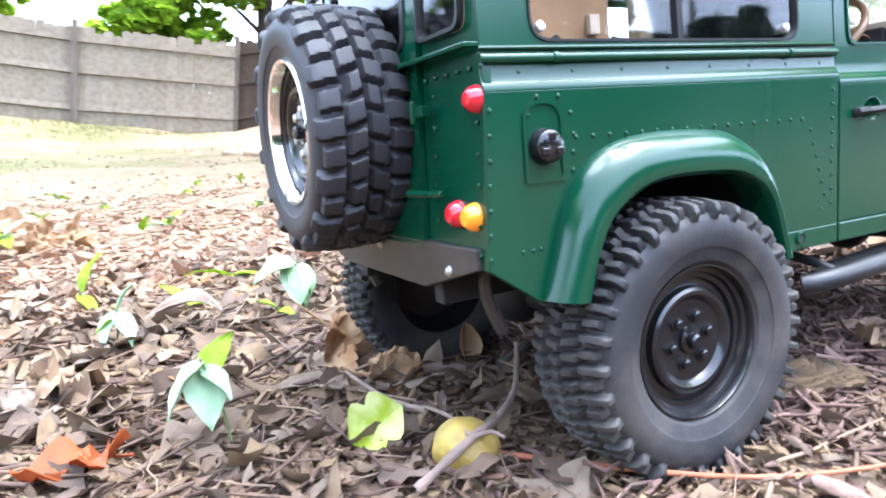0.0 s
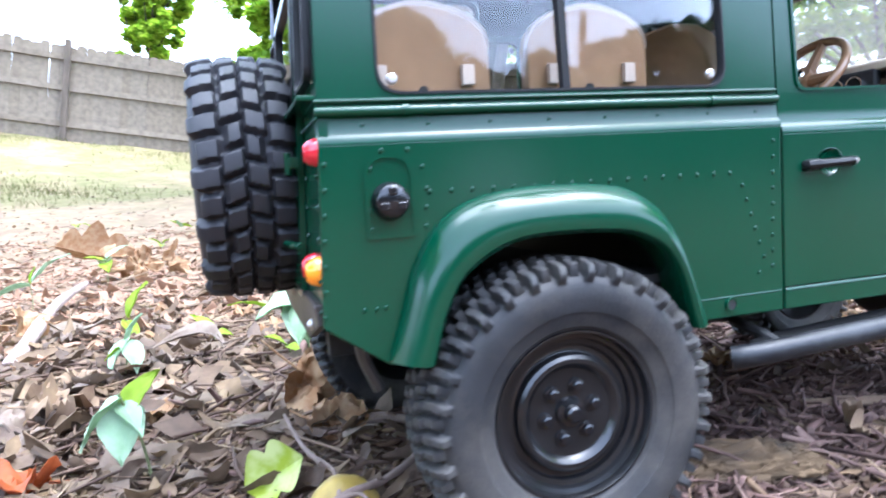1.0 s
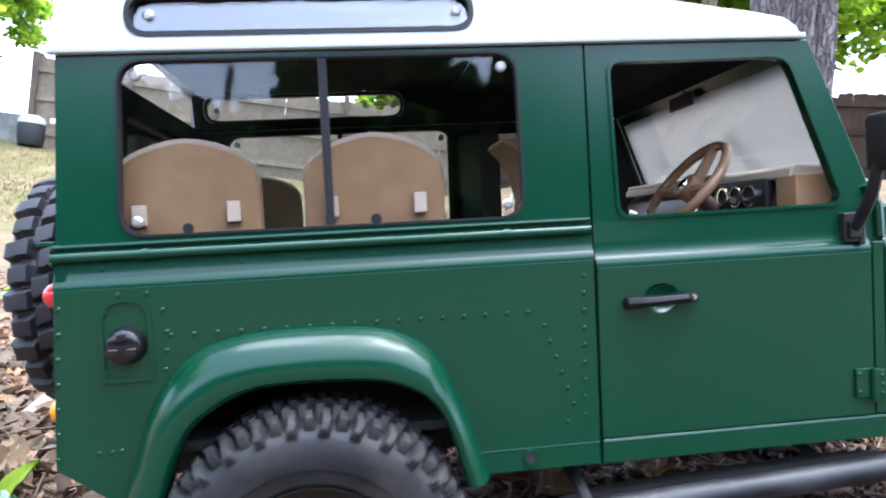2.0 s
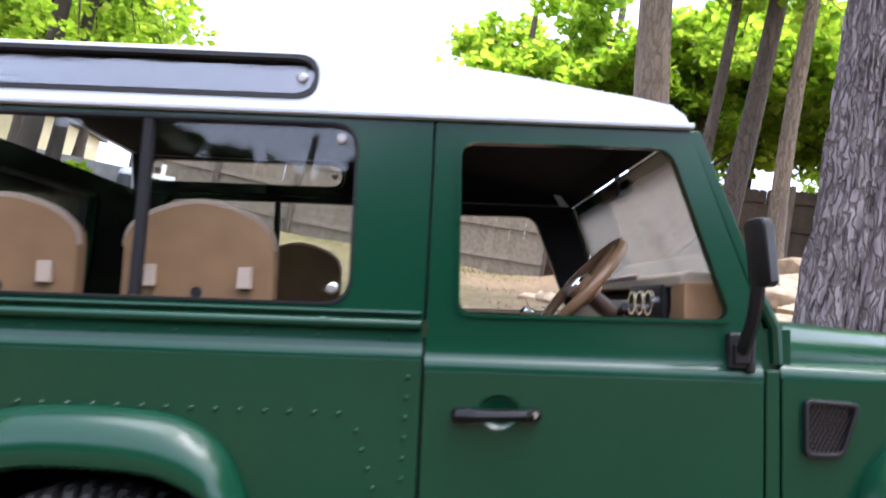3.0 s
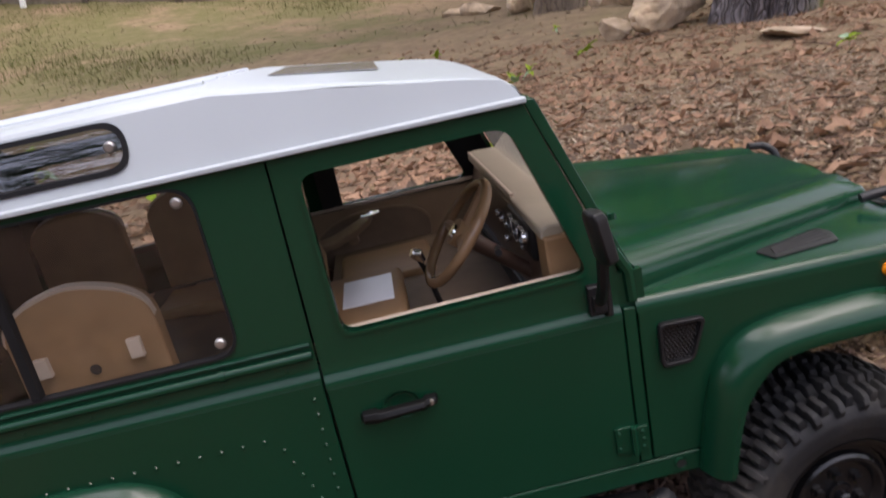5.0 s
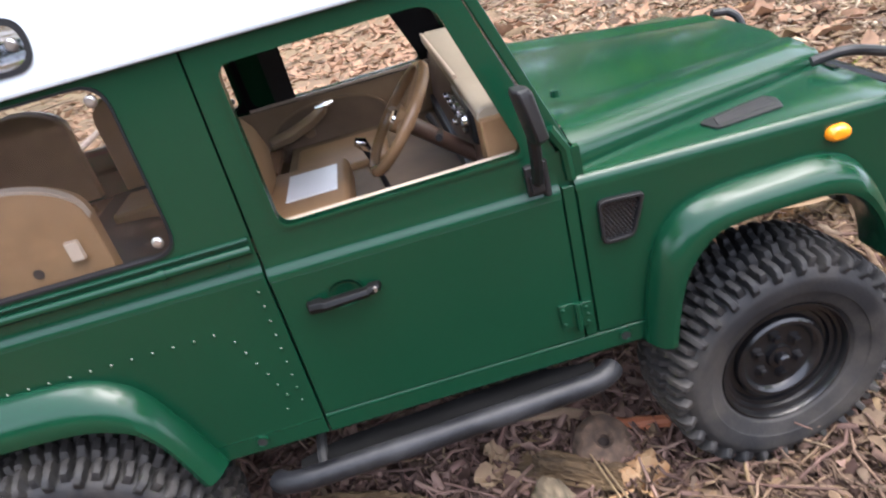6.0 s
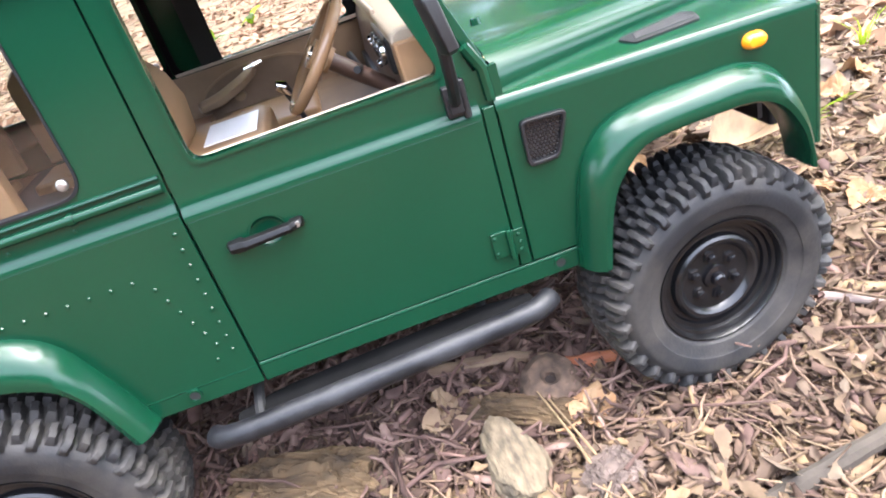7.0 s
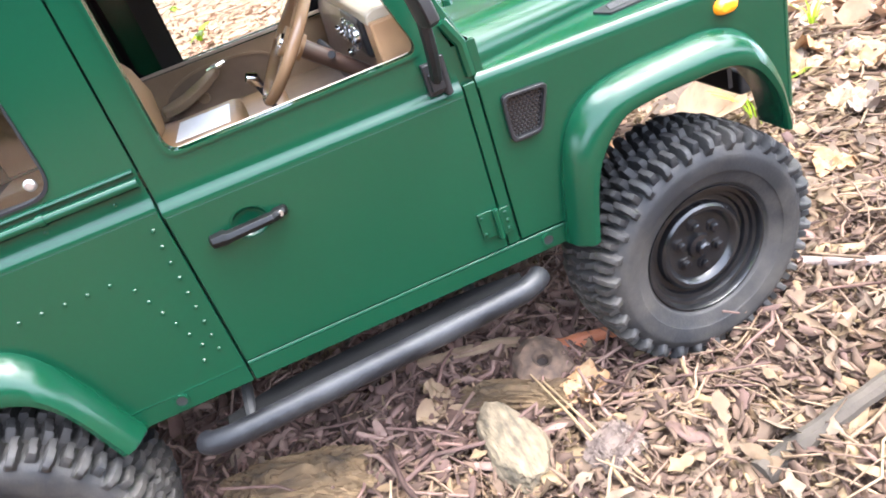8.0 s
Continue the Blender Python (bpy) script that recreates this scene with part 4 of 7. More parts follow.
    bm = loft([[(x, sgn * (y0 + 0.0), z - h_), (x, sgn * (y0 + d_), z - h_ * 0.8), (x, sgn * (y0 + d_ + 0.008), z), (x, sgn * (y0 + d_), z + h_ * 0.8), (x, sgn * y0, z + h_)] for x, z, y0, d_, h_ in ((1.093, 1.29, 0.951, 0.004, 0.014), (1.103, 1.291, 0.951, 0.026, 0.022), (1.148, 1.293, 0.953, 0.036, 0.024), (1.158, 1.294, 0.968, 0.026, 0.02), (1.31, 1.299, 0.968, 0.026, 0.018), (1.32, 1.299, 0.953, 0.03, 0.02), (1.352, 1.3, 0.951, 0.02, 0.018), (1.36, 1.3, 0.951, 0.004, 0.012))], close=True)
    h_ob = part("handle", bm, mat("satin_black_handle", (0.006, 0.006, 0.006), 0.3, var=0.2, scale=90, spec=0.22), d, "black door handle", bevel=0.0003)
    part("handle_button", lathe([(0.0, -0.006), (0.009, -0.006), (0.011, 0.0)], 12, "Y", (1.336, sgn * 0.978, 1.3)), STEEL, h_ob)
    # hinge at the sill
    bm = box((1.944, sgn * 0.945, 0.895), (2.002, sgn * 0.962, 1.0))
    box((2.017, sgn * 0.945, 0.885), (2.064, sgn * 0.962, 0.99), bm)
    tube([(2.01, sgn * 0.968, 0.882), (2.01, sgn * 0.968, 1.0)], 0.013, 10, bm)
    for x, z in ((1.957, 0.915), (1.957, 0.98), (2.044, 0.905), (2.044, 0.97), (2.047, 0.937)):
        dome((x, sgn * 0.963, z), 0.01, bm)
    part("door_hinge", bm, PAINT, d, bevel=0.0004)
    # sill strip below the door and wing
    s_ = part("sill", plate([(1.0, 0.742), (2.262, 0.742), (2.268, 0.825), (1.002, 0.827)], (), 0.952, 0.03, sgn), PAINT, truck, bevel=0.0006)
    part("sill_ridge", loft([[(x, sgn * 0.951, 0.812), (x, sgn * 0.9535, 0.818), (x, sgn * 0.951, 0.824)] for x in (1.007, 2.266)], close=True), PAINT, s_)
    for x in (0.747, 2.177):
        part("jack_socket", lathe([(0.02, -0.006), (0.027, -0.006), (0.028, 0.004), (0.02, 0.004)], 16, "Y", (x, sgn * 0.953, 0.79 if x < 1 else 0.786), closed=True), PAINT, s_)
        part("jack_hole", lathe([(0.0, -0.001), (0.021, -0.001), (0.021, 0.01)], 16, "Y", (x, sgn * 0.953, 0.79 if x < 1 else 0.786)), DARK, s_, "dark jacking hole")
    # hinge pillar and front wing
    part("hinge_pillar", plate([(2.03, 0.829), (2.074, 0.829), (2.076, 1.452), (2.034, 1.452)], (), 0.95, 0.03, sgn), PAINT, truck, bevel=0.0005)
    arch = [(x + (0.02 if x < 2.75 else -0.02), z - 0.02) for x, z in smooth2(FRONT_OUT, 3)]
    outline = [(2.08, 0.83), (2.082, 1.43), (3.245, 1.405), (3.247, 0.89), (3.185, 0.88)] + [p for p in arch[::-1] if p[1] > 0.9] + [(2.27, 0.9), (2.262, 0.83)]
    w = part("front_wing", plate(outline, (), 0.95, 0.03, sgn), PAINT, truck, bevel=0.0006)
    secs = []
    for k in range(9):
        x = 2.08 + (3.245 - 2.08) * k / 8
        zt = 1.475 - 0.03 * k / 8
        secs.append([(x, sgn * y, z) for y, z in ((0.95, zt - 0.05), (0.949, zt - 0.035), (0.944, zt - 0.02), (0.934, zt - 0.008), (0.915, zt), (0.75, zt + 0.008), (0.48, zt + 0.012), (0.46, zt - 0.01))])
    secs.append([(3.267, sgn * y, z - 0.012) for (_, _, z), y in zip(secs[-1], (0.935, 0.934, 0.93, 0.92, 0.905, 0.75, 0.48, 0.46))])
    secs.append([(3.273, sgn * y, 1.38) for y in (0.93, 0.929, 0.925, 0.915, 0.9, 0.75, 0.48, 0.46)])
    secs.append([(3.273, sgn * y, z) for y, z in ((0.93, 0.9), (0.929, 0.9), (0.925, 0.9), (0.915, 0.9), (0.9, 0.92), (0.75, 1.3), (0.48, 1.33), (0.46, 1.33))])
    part("wing_top", loft(secs), PAINT, w)
    part("wing_corner", loft([[(3.245, sgn * 0.95, z), (3.257, sgn * 0.948, z), (3.267, sgn * 0.94, z), (3.273, sgn * 0.93, z), (3.255, sgn * 0.92, z), (3.245, sgn * 0.93, z)] for z in (0.89, 1.41)], close=True), PAINT, w)
    part("wing_filler", box((1.99, sgn * 0.9, 1.4), (2.12, sgn * 0.928, 1.575)), PAINT, w)
    # side vent
    vo = rounded([(2.14, 1.203), (2.255, 1.204), (2.31, 1.364), (2.141, 1.374)], 0.025, 4)
    c = (2.212, 1.288)
    vi = [(c[0] + (x - c[0]) * 0.84, c[1] + (z - c[1]) * 0.84) for x, z in vo]
    v = part("side_vent", ring_strip(vo, vi, 0.945, 0.972, sgn), BLACK, truck, "black trapezoid side air vent", bevel=0.0004)
    part("vent_mesh", plate(vi, (), 0.954, 0.01, sgn), GLOSSB, v)
    bm = bmesh.new()
    zs = np.arange(1.223, 1.358, 0.0125)
    for r_, z in enumerate(zs):
        half0, half1 = 2.145, 2.262 + (z - 1.208) * 0.32
        for x in np.arange(half0 + (0.006 if r_ % 2 else 0), half1 - 0.012, 0.0135):
            dome((x + 0.004, sgn * 0.955, z), 0.0052, bm, h=1.0)
    part("vent_grille", bm, BLACK, v, "black honeycomb grille", kind="stuff")
    # turn signal
    bm = lathe([(0.0, 0.045), (0.024, 0.042), (0.036, 0.032), (0.042, 0.012), (0.044, -0.01)], 22, "Y")
    for v_ in bm.verts:
        v_.co = (3.005 + v_.co.x * 0.75 + math.copysign(0.012, v_.co.x), sgn * (0.95 + v_.co.y * 0.7), 1.366 + v_.co.z * 0.68)
    part("turn_signal", bm, ORANGEL, truck, "orange turn signal lens")
    # wing-top vent
    pts = rounded([(2.592, 0.795), (2.622, 0.875), (2.885, 0.838), (2.908, 0.755), (2.885, 0.705)], 0.014, 3)

    def wing_z(x, y):
        return 1.475 - 0.03 * (x - 2.07) / 1.23 + 0.008 * min(1.0, (0.915 - y) / 0.165)

    bm = bmesh.new()
    a = [bm.verts.new((x, sgn * y, wing_z(x, y) - 0.004)) for x, y in pts]
    b = [bm.verts.new((x, sgn * y, wing_z(x, y) + 0.007)) for x, y in pts]
    c = [bm.verts.new((2.76 + (x - 2.76) * 0.93, sgn * (0.795 + (y - 0.795) * 0.85), wing_z(x, y) + 0.011)) for x, y in pts]
    bm.faces.new(c)
    for lo_, hi_ in ((a, b), (b, c)):
        for q in range(len(pts)):
            bm.faces.new((lo_[q - 1], lo_[q], hi_[q], hi_[q - 1]))
    wv = part("wing_vent", bm, BLACK, truck, "black wing-top air vent")
    for q in range(4):
        f_ = (q + 0.8) / 5
        x0, x1 = 2.63 + 0.02 * f_, 2.87
        y0, y1 = 0.86 - 0.07 * f_, 0.828 - 0.115 * f_
        part("slat", tube([(x0, sgn * y0, wing_z(x0, y0) + 0.011), (x1, sgn * y1, wing_z(x1, y1) + 0.011)], 0.004, 6), BLACK, wv)
    flare("rear_arch_flare", REAR_OUT, REAR_IN, sgn)
    flare("front_arch_flare", FRONT_OUT, FRONT_IN, sgn)
    # roof side with its slot window
    def y_roof(x, z):
        return 0.9 - (z - 2.2) * 0.2
    slot = [(x - (0.14 if sgn > 0 else 0.0), z) for x, z in ALPINE]
    rs = part("roof_side", plate([(-0.72, 2.2), (1.82, 2.2), (1.806, 2.238), (1.765, 2.272), (1.65, 2.296), (0.9, 2.405), (-0.71, 2.405)], (slot,), y_roof, 0.03, sgn), WHITE, truck)
    window_set(slot, 0.02, sgn, rs, None, [(slot[0][0] + 0.07, 2.322), (slot[0][0] + 1.082, 2.322)] if sgn > 0 else [(-0.43, 2.322), (0.582, 2.322)], GLASS if sgn > 0 else GLASS_D, y_roof, 0.016)
    part("rain_gutter", loft([[(x, sgn * 0.892, 2.19), (x, sgn * 0.917, 2.192), (x, sgn * 0.918, 2.208), (x, sgn * 0.895, 2.212)] for x in (-0.73, 1.828)], close=True), WHITE, truck, bevel=0.0004)
    # mirror folded on the door's front corner
    mr = part("mirror_bracket", tube(smooth_line([(1.955, sgn * 0.95, 1.5), (1.95, sgn * 1.0, 1.54), (1.945, sgn * 1.06, 1.62), (1.94, sgn * 1.1, 1.72)], 4), 0.02, 8), BLACK, truck, "black mirror arm")
    bm = loft([[(1.93 + dx * k * 0.85 - (z - 1.79) * 0.22, sgn * (1.125 + dy * k + (z - 1.79) * 0.25), z) for dx, dy in ((-0.025, -0.045), (0.02, -0.05), (0.045, -0.01), (0.04, 0.03), (-0.01, 0.055), (-0.03, 0.02))] for z, k in ((1.695, 0.7), (1.71, 1.0), (1.86, 1.0), (1.882, 0.75))], close=True)
    part("mirror_head", bm, BLACK, mr, "black wing mirror", bevel=0.001)
    bm = box((1.92, sgn * 0.925, 1.455), (1.99, sgn * 0.958, 1.56))
    box((1.93, sgn * 0.955, 1.47), (1.975, sgn * 0.975, 1.53), bm)
    tube([(1.985, sgn * 0.955, 1.445), (1.985, sgn * 0.955, 1.575)], 0.014, 8, bm)
    part("mirror_mount", bm, BLACK, mr, bevel=0.0005)
    # hinge pillar strip beside the windscreen
    part("scuttle_hinge", tube([(2.03, sgn * 0.93, 1.66), (2.07, sgn * 0.93, 1.58), (2.075, sgn * 0.93, 1.47)], 0.02, 8), PAINT, truck)
    # side slider bar below the sill
    sl = part("slider_bar", tube(smooth_line([(0.74, sgn * 0.96, 0.59), (0.8, sgn * 1.0, 0.6), (1.0, sgn * 1.02, 0.615), (1.9, sgn * 1.02, 0.655), (2.05, sgn * 1.005, 0.665), (2.1, sgn * 0.97, 0.668)], 4), 0.044, 14), SLIDER, truck, "grey powder-coated tubular side slider")
    part("slider_plate", loft([[(x, sgn * 0.985, z + 0.012), (x, sgn * 0.98, z + 0.028), (x, sgn * w, z + 0.034), (x, sgn * w, z + 0.014)] for x, z, w in ((0.84, 0.603, 0.93), (0.98, 0.61, 0.89), (1.06, 0.613, 0.88), (1.78, 0.648, 0.88), (1.86, 0.652, 0.89), (2.04, 0.66, 0.93))], close=True), mat("black_step_plate", (0.005, 0.005, 0.005), 0.9, var=0.3, scale=80, bump=0.3, bump_scale=600, spec=0.08), sl, "black slider step plate", bevel=0.0008)
    for x in (0.93, 1.85):
        part("slider_bracket", tube([(x, sgn * 0.99, 0.62), (x, sgn * 0.9, 0.65), (x, sgn * 0.6, 0.7)], 0.022, 8), DARK, sl)
    # black inner panels close the body behind the gaps
    part("pillar_backing", loft([[(x, sgn * (y_up(0.98, z) - 0.04), z), (x, sgn * (y_up(0.98, z) - 0.046), z)] + [(x2, sgn * (y_up(0.98, z) - 0.046), z), (x2, sgn * (y_up(0.98, z) - 0.04), z)] for x, x2, z in ((0.95, 1.07, 1.5), (0.95, 1.07, 2.19))], close=True), DARK, truck, "dark pillar lining")
    if sgn > 0:
        grow = lambda hole, k: [(sum(p[0] for p in hole) / len(hole) * (1 - k) + x * k, sum(p[1] for p in hole) / len(hole) * (1 - k) + z * k) for x, z in hole]
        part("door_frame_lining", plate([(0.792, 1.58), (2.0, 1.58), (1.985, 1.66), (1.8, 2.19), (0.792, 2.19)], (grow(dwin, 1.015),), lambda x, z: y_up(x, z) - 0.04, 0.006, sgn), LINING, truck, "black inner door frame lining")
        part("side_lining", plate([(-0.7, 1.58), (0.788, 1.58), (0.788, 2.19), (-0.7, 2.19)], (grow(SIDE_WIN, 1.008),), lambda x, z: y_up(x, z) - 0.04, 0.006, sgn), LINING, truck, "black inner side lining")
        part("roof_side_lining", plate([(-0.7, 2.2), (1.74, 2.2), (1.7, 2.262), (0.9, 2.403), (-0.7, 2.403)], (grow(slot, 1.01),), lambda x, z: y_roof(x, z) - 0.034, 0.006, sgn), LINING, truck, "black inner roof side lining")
    part("inner_panel", box((0.5, sgn * 0.9, 0.76), (2.1, sgn * 0.912, 1.5)), DARK, truck, "dark inner panel")

# tailgate end: green rear wall with lamps, rivets and a window
RW = rounded([(-0.42, 1.66), (0.42, 1.66), (0.42, 2.1), (-0.42, 2.1)], 0.06, 4)
CW = [rounded([(0.52, 1.66), (0.84, 1.66), (0.82, 2.1), (0.52, 2.1)], 0.05, 4), rounded([(-0.84, 1.66), (-0.52, 1.66), (-0.52, 2.1), (-0.82, 2.1)], 0.05, 4)]
bm = plate([(-0.945, 0.885), (0.945, 0.885), (0.945, 1.45), (0.92, 1.6), (0.89, 2.195), (-0.89, 2.195), (-0.92, 1.6), (-0.945, 1.45)], (RW, *CW), 0.0, 0.03, -1)


def to_rear(bm, off=0.0):
    """Turn a sheet drawn flat into the rear wall's plane."""
    for v in bm.verts:
        x, y, z = v.co
        v.co = (-0.768 + (z - 0.885) * 0.05 + y + off, -x, z)
    return bm


rear = part("rear_wall", to_rear(bm), PAINT, truck)
for hole in (RW, *CW):
    g_ = part("rear_window", to_rear(plate(hole, (), 0.012, 0.008, -1)), GLASS, rear, "clear rear window")
    g_.visible_shadow = False
    cx = sum(p[0] for p in hole) / len(hole)
    cz = sum(p[1] for p in hole) / len(hole)
    inn = [(cx + (x - cx) * 0.93, cz + (z - cz) * 0.94) for x, z in hole]
    part("window_seal", to_rear(ring_strip(hole, inn, 0.02, -0.008, -1), -0.01), BLACK, rear)
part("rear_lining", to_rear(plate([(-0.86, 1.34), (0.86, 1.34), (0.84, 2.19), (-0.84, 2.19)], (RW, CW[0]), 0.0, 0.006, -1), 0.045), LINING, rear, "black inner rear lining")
part("rear_door", to_rear(plate(rounded([(-0.52, 0.93), (0.52, 0.93), (0.5, 2.16), (-0.5, 2.16)], 0.03, 3), (RW,), 0.0, 0.02, -1), -0.024), PAINT, truck)
bm = box((-0.795, -0.93, 1.588), (-0.74, 0.93, 1.604))
part("rear_waist_ridge", bm, PAINT, rear, bevel=0.0004)
rx = -0.772
spots = [(rx + 0.028, -y, z) for z in (1.53,) for y in np.arange(-0.9, 0.95, 0.08)]
spots += [(rx + (z - 0.885) * 0.045, s * y, z) for s in (-1, 1) for y in (0.9, 0.6) for z in (0.93, 1.03, 1.16, 1.26, 1.36, 1.47)]
spots += [(rx, s * y, 0.93) for s in (-1, 1) for y in (0.66, 0.72, 0.84)]
rivets(spots, rear, 0.011, "X")
for s in (-1, 1):
    for name, yy, zz, r_, m_, lab in (("tail_lamp", 0.9, 1.432, 0.047, REDL, "red upper tail lamp"), ("tail_lamp", 0.755, 1.062, 0.05, REDL, "round red tail lamp"), ("indicator_lamp", 0.865, 1.057, 0.05, ORANGEL, "round orange indicator lamp")):
        bm = lathe([(0.0, -0.055), (r_ * 0.5, -0.052), (r_ * 0.8, -0.038), (r_ * 0.97, -0.015), (r_, 0.0), (r_, 0.02)], 22, "X", (rx + 0.012 + (zz - 0.885) * 0.05, s * yy, zz))
        part(name, bm, m_, truck, lab)
    bm = box((-0.83, s * 0.62, 1.125), (-0.785, s * 0.68, 1.14))
    tube([(-0.83, s * 0.5, 1.132), (-0.80, s * 0.72, 1.132)], 0.014, 8, bm)
    part("rear_hinge", bm, PAINT, rear, bevel=0.0004)
    bm = box((-0.805, s * 0.54, 1.40), (-0.77, s * 0.62, 1.44))
    tube([(-0.805, s * 0.55, 1.38), (-0.805, s * 0.55, 1.46)], 0.014, 8, bm)
    part("rear_hinge", bm, PAINT, rear, bevel=0.0004)
    part("mudflap_strap", tube(smooth_line([(-0.56, s * 0.62, 0.88), (-0.605, s * 0.63, 0.8), (-0.6, s * 0.635, 0.7), (-0.55, s * 0.64, 0.58)], 4), 0.024, 6), BUMPER, truck, "grey hanging strap")

# rear bumper plate with bolts
bm = plate([(-0.9, 0.955), (0.9, 0.955), (0.9, 0.885), (0.45, 0.765), (-0.45, 0.765), (-0.9, 0.885)], (), 0.0, 0.03, -1)
for v in bm.verts:
    x, y, z = v.co
    v.co = (-0.79 + y + (0.955 - z) * 0.1, -x, z)
bp = part("rear_bumper", bm, BUMPER, truck, "flat grey metal rear bumper plate", bevel=0.0006)
for y in (-0.69, -0.06, 0.06, 0.69):
    for z in ((0.858,) if abs(y) > 0.1 else (0.9,)):
        part("bumper_bolt", lathe([(0.0, -0.012), (0.01, -0.012), (0.017, -0.006), (0.022, 0.0), (0.022, 0.01)], 12, "X", (-0.785, y, z)), STEEL, bp, "zinc bumper bolt")

# roof skin
secs = []
for x, zt in ((-0.72, 2.41), (-0.67, 2.428), (0.5, 2.434), (0.86, 2.43), (1.3, 2.362), (1.65, 2.304), (1.765, 2.28), (1.808, 2.245), (1.823, 2.2)):
    e = min(zt - (0.025 if x < 1.2 else 0.012), 2.405)
    if x > 1.78:
        e = zt - 0.004
    ye = 0.898 - (e - 2.2) * 0.2
    sec = []
    for s in (-1, 1):
        half = [(x, s * ye, e), (x, s * (ye - 0.008), e + (zt - e) * 0.45), (x, s * (ye - 0.03), e + (zt - e) * 0.75), (x, s * (ye - 0.09), e + (zt - e) * 0.92), (x, s * 0.6, zt), (x, s * 0.25, zt + 0.008)]
        sec += half if s < 0 else half[::-1]
    secs.append(sec)
roof = part("roof", loft(secs), WHITE, truck, "white painted roof")
for y in (-0.5, -0.25, 0.0, 0.25, 0.5):
    part("roof_rib", tube([(-0.6, y, 2.426), (0.82, y, 2.426)], 0.022, 8), WHITE, roof)
bm = bmesh.new()
vs = [bm.verts.new(p) for p in ((1.02, -0.36, 2.411), (1.42, -0.36, 2.351), (1.42, 0.34, 2.351), (1.02, 0.34, 2.411))]
bm.faces.new(vs)
r_ = bmesh.ops.extrude_face_region(bm, geom=bm.faces[:])
for v in r_["geom"]:
    if isinstance(v, bmesh.types.BMVert):
        v.co.z += 0.006
part("roof_hatch", bm, HATCH, truck, "dark glossy roof hatch panel", bevel=0.0005)
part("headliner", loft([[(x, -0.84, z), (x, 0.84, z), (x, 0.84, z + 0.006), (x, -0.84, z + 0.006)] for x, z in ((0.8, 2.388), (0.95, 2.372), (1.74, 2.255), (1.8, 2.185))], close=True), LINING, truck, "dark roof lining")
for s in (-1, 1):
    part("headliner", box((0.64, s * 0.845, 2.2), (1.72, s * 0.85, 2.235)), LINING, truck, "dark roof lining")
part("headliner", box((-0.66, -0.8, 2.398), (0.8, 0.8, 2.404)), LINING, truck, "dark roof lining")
# windscreen: leaning frame with pane
bm = bmesh.new()


def screen_point(y, t, off=0.0):
    """t runs 0 at the scuttle to 1 at the roof."""
    return (2.05 + (1.822 - 2.05) * t + off, y, 1.60 + (2.196 - 1.60) * t)


outer = [(-0.9, 0), (0.9, 0), (0.875, 1), (-0.875, 1)]
inner = rounded([(-0.82, 0.1), (0.82, 0.1), (0.8, 0.9), (-0.8, 0.9)], 0.06, 4)
bm = plate(outer, (inner,), 0.0, 0.04, -1)
for v in bm.verts:
    v.co = screen_point(v.co.x, v.co.z, v.co.y)
ws = part("windscreen_frame", bm, PAINT, truck, bevel=0.0005)
bm = plate(inner, (), 0.012, 0.008, -1)
for v in bm.verts:
    v.co = screen_point(v.co.x, v.co.z, v.co.y)
g_ = part("windscreen_pane", bm, HAZE, ws, "clear windscreen")
g_.visible_shadow = False
for y0 in (-0.5, 0.25):
    p0, p1 = Vector(screen_point(y0, 0.05, 0.03)), Vector(screen_point(y0 + 0.28, 0.62, 0.03))
    bm = tube([p0, p0.lerp(p1, 0.6)], 0.008, 6)
    tube([p0.lerp(p1, 0.25), p1], 0.01, 6, bm)
    part("wiper", bm, BLACK, ws, "black windscreen wiper")
part("scuttle", loft([[(x, y, z) for y in (-0.92, 0.92)] for x, z in ((2.04, 1.6), (2.075, 1.6), (2.1, 1.585), (2.1, 1.45))]), PAINT, truck)

# bonnet: raised middle, rolled edges
secs = []
for k in range(13):
    t = k / 12
    x = 2.11 + 1.115 * t
    hw = 0.87 - 0.37 * t
    z0, zt = 1.49 - 0.025 * t, 1.605 - 0.075 * t
    mid = 0.02 * math.sin(math.pi * min(1, t * 1.0))
    half = [(hw + 0.012, z0 - 0.02), (hw + 0.012, z0), (hw + 0.004, z0 + (zt - z0) * 0.35), (hw - 0.03, z0 + (zt - z0) * 0.7), (hw - 0.09, z0 + (zt - z0) * 0.93), (hw - 0.16, zt), (hw - 0.24, zt - 0.012), (hw * 0.55, zt - 0.014), (hw * 0.4, zt + 0.002), (0.0, zt + 0.004)]
    secs.append([(x, -y, z) for y, z in half] + [(x, y, z) for y, z in half[-2::-1]])
last = secs[-1]
secs.append([(x + 0.025, y * 0.985, z - 0.025 if abs(y) < 0.45 else z - 0.01) for x, y, z in last])
secs.append([(x + 0.035, y * 0.97, min(z - 0.06, 1.46)) for x, y, z in last])
bonnet = part("bonnet", loft(secs), PAINT, truck, "satin green bonnet")
for y in (-0.5, 0.5):
    part("washer_jet", lathe([(0.0, 0.03), (0.018, 0.025), (0.022, 0.0)], 10, "Z", (2.18, y, 1.62)), PAINT, bonnet)
    part("bonnet_hinge", box((2.06, y * 1.3 - 0.03, 1.56), (2.13, y * 1.3 + 0.03, 1.6)), PAINT, bonnet, bevel=0.0006)
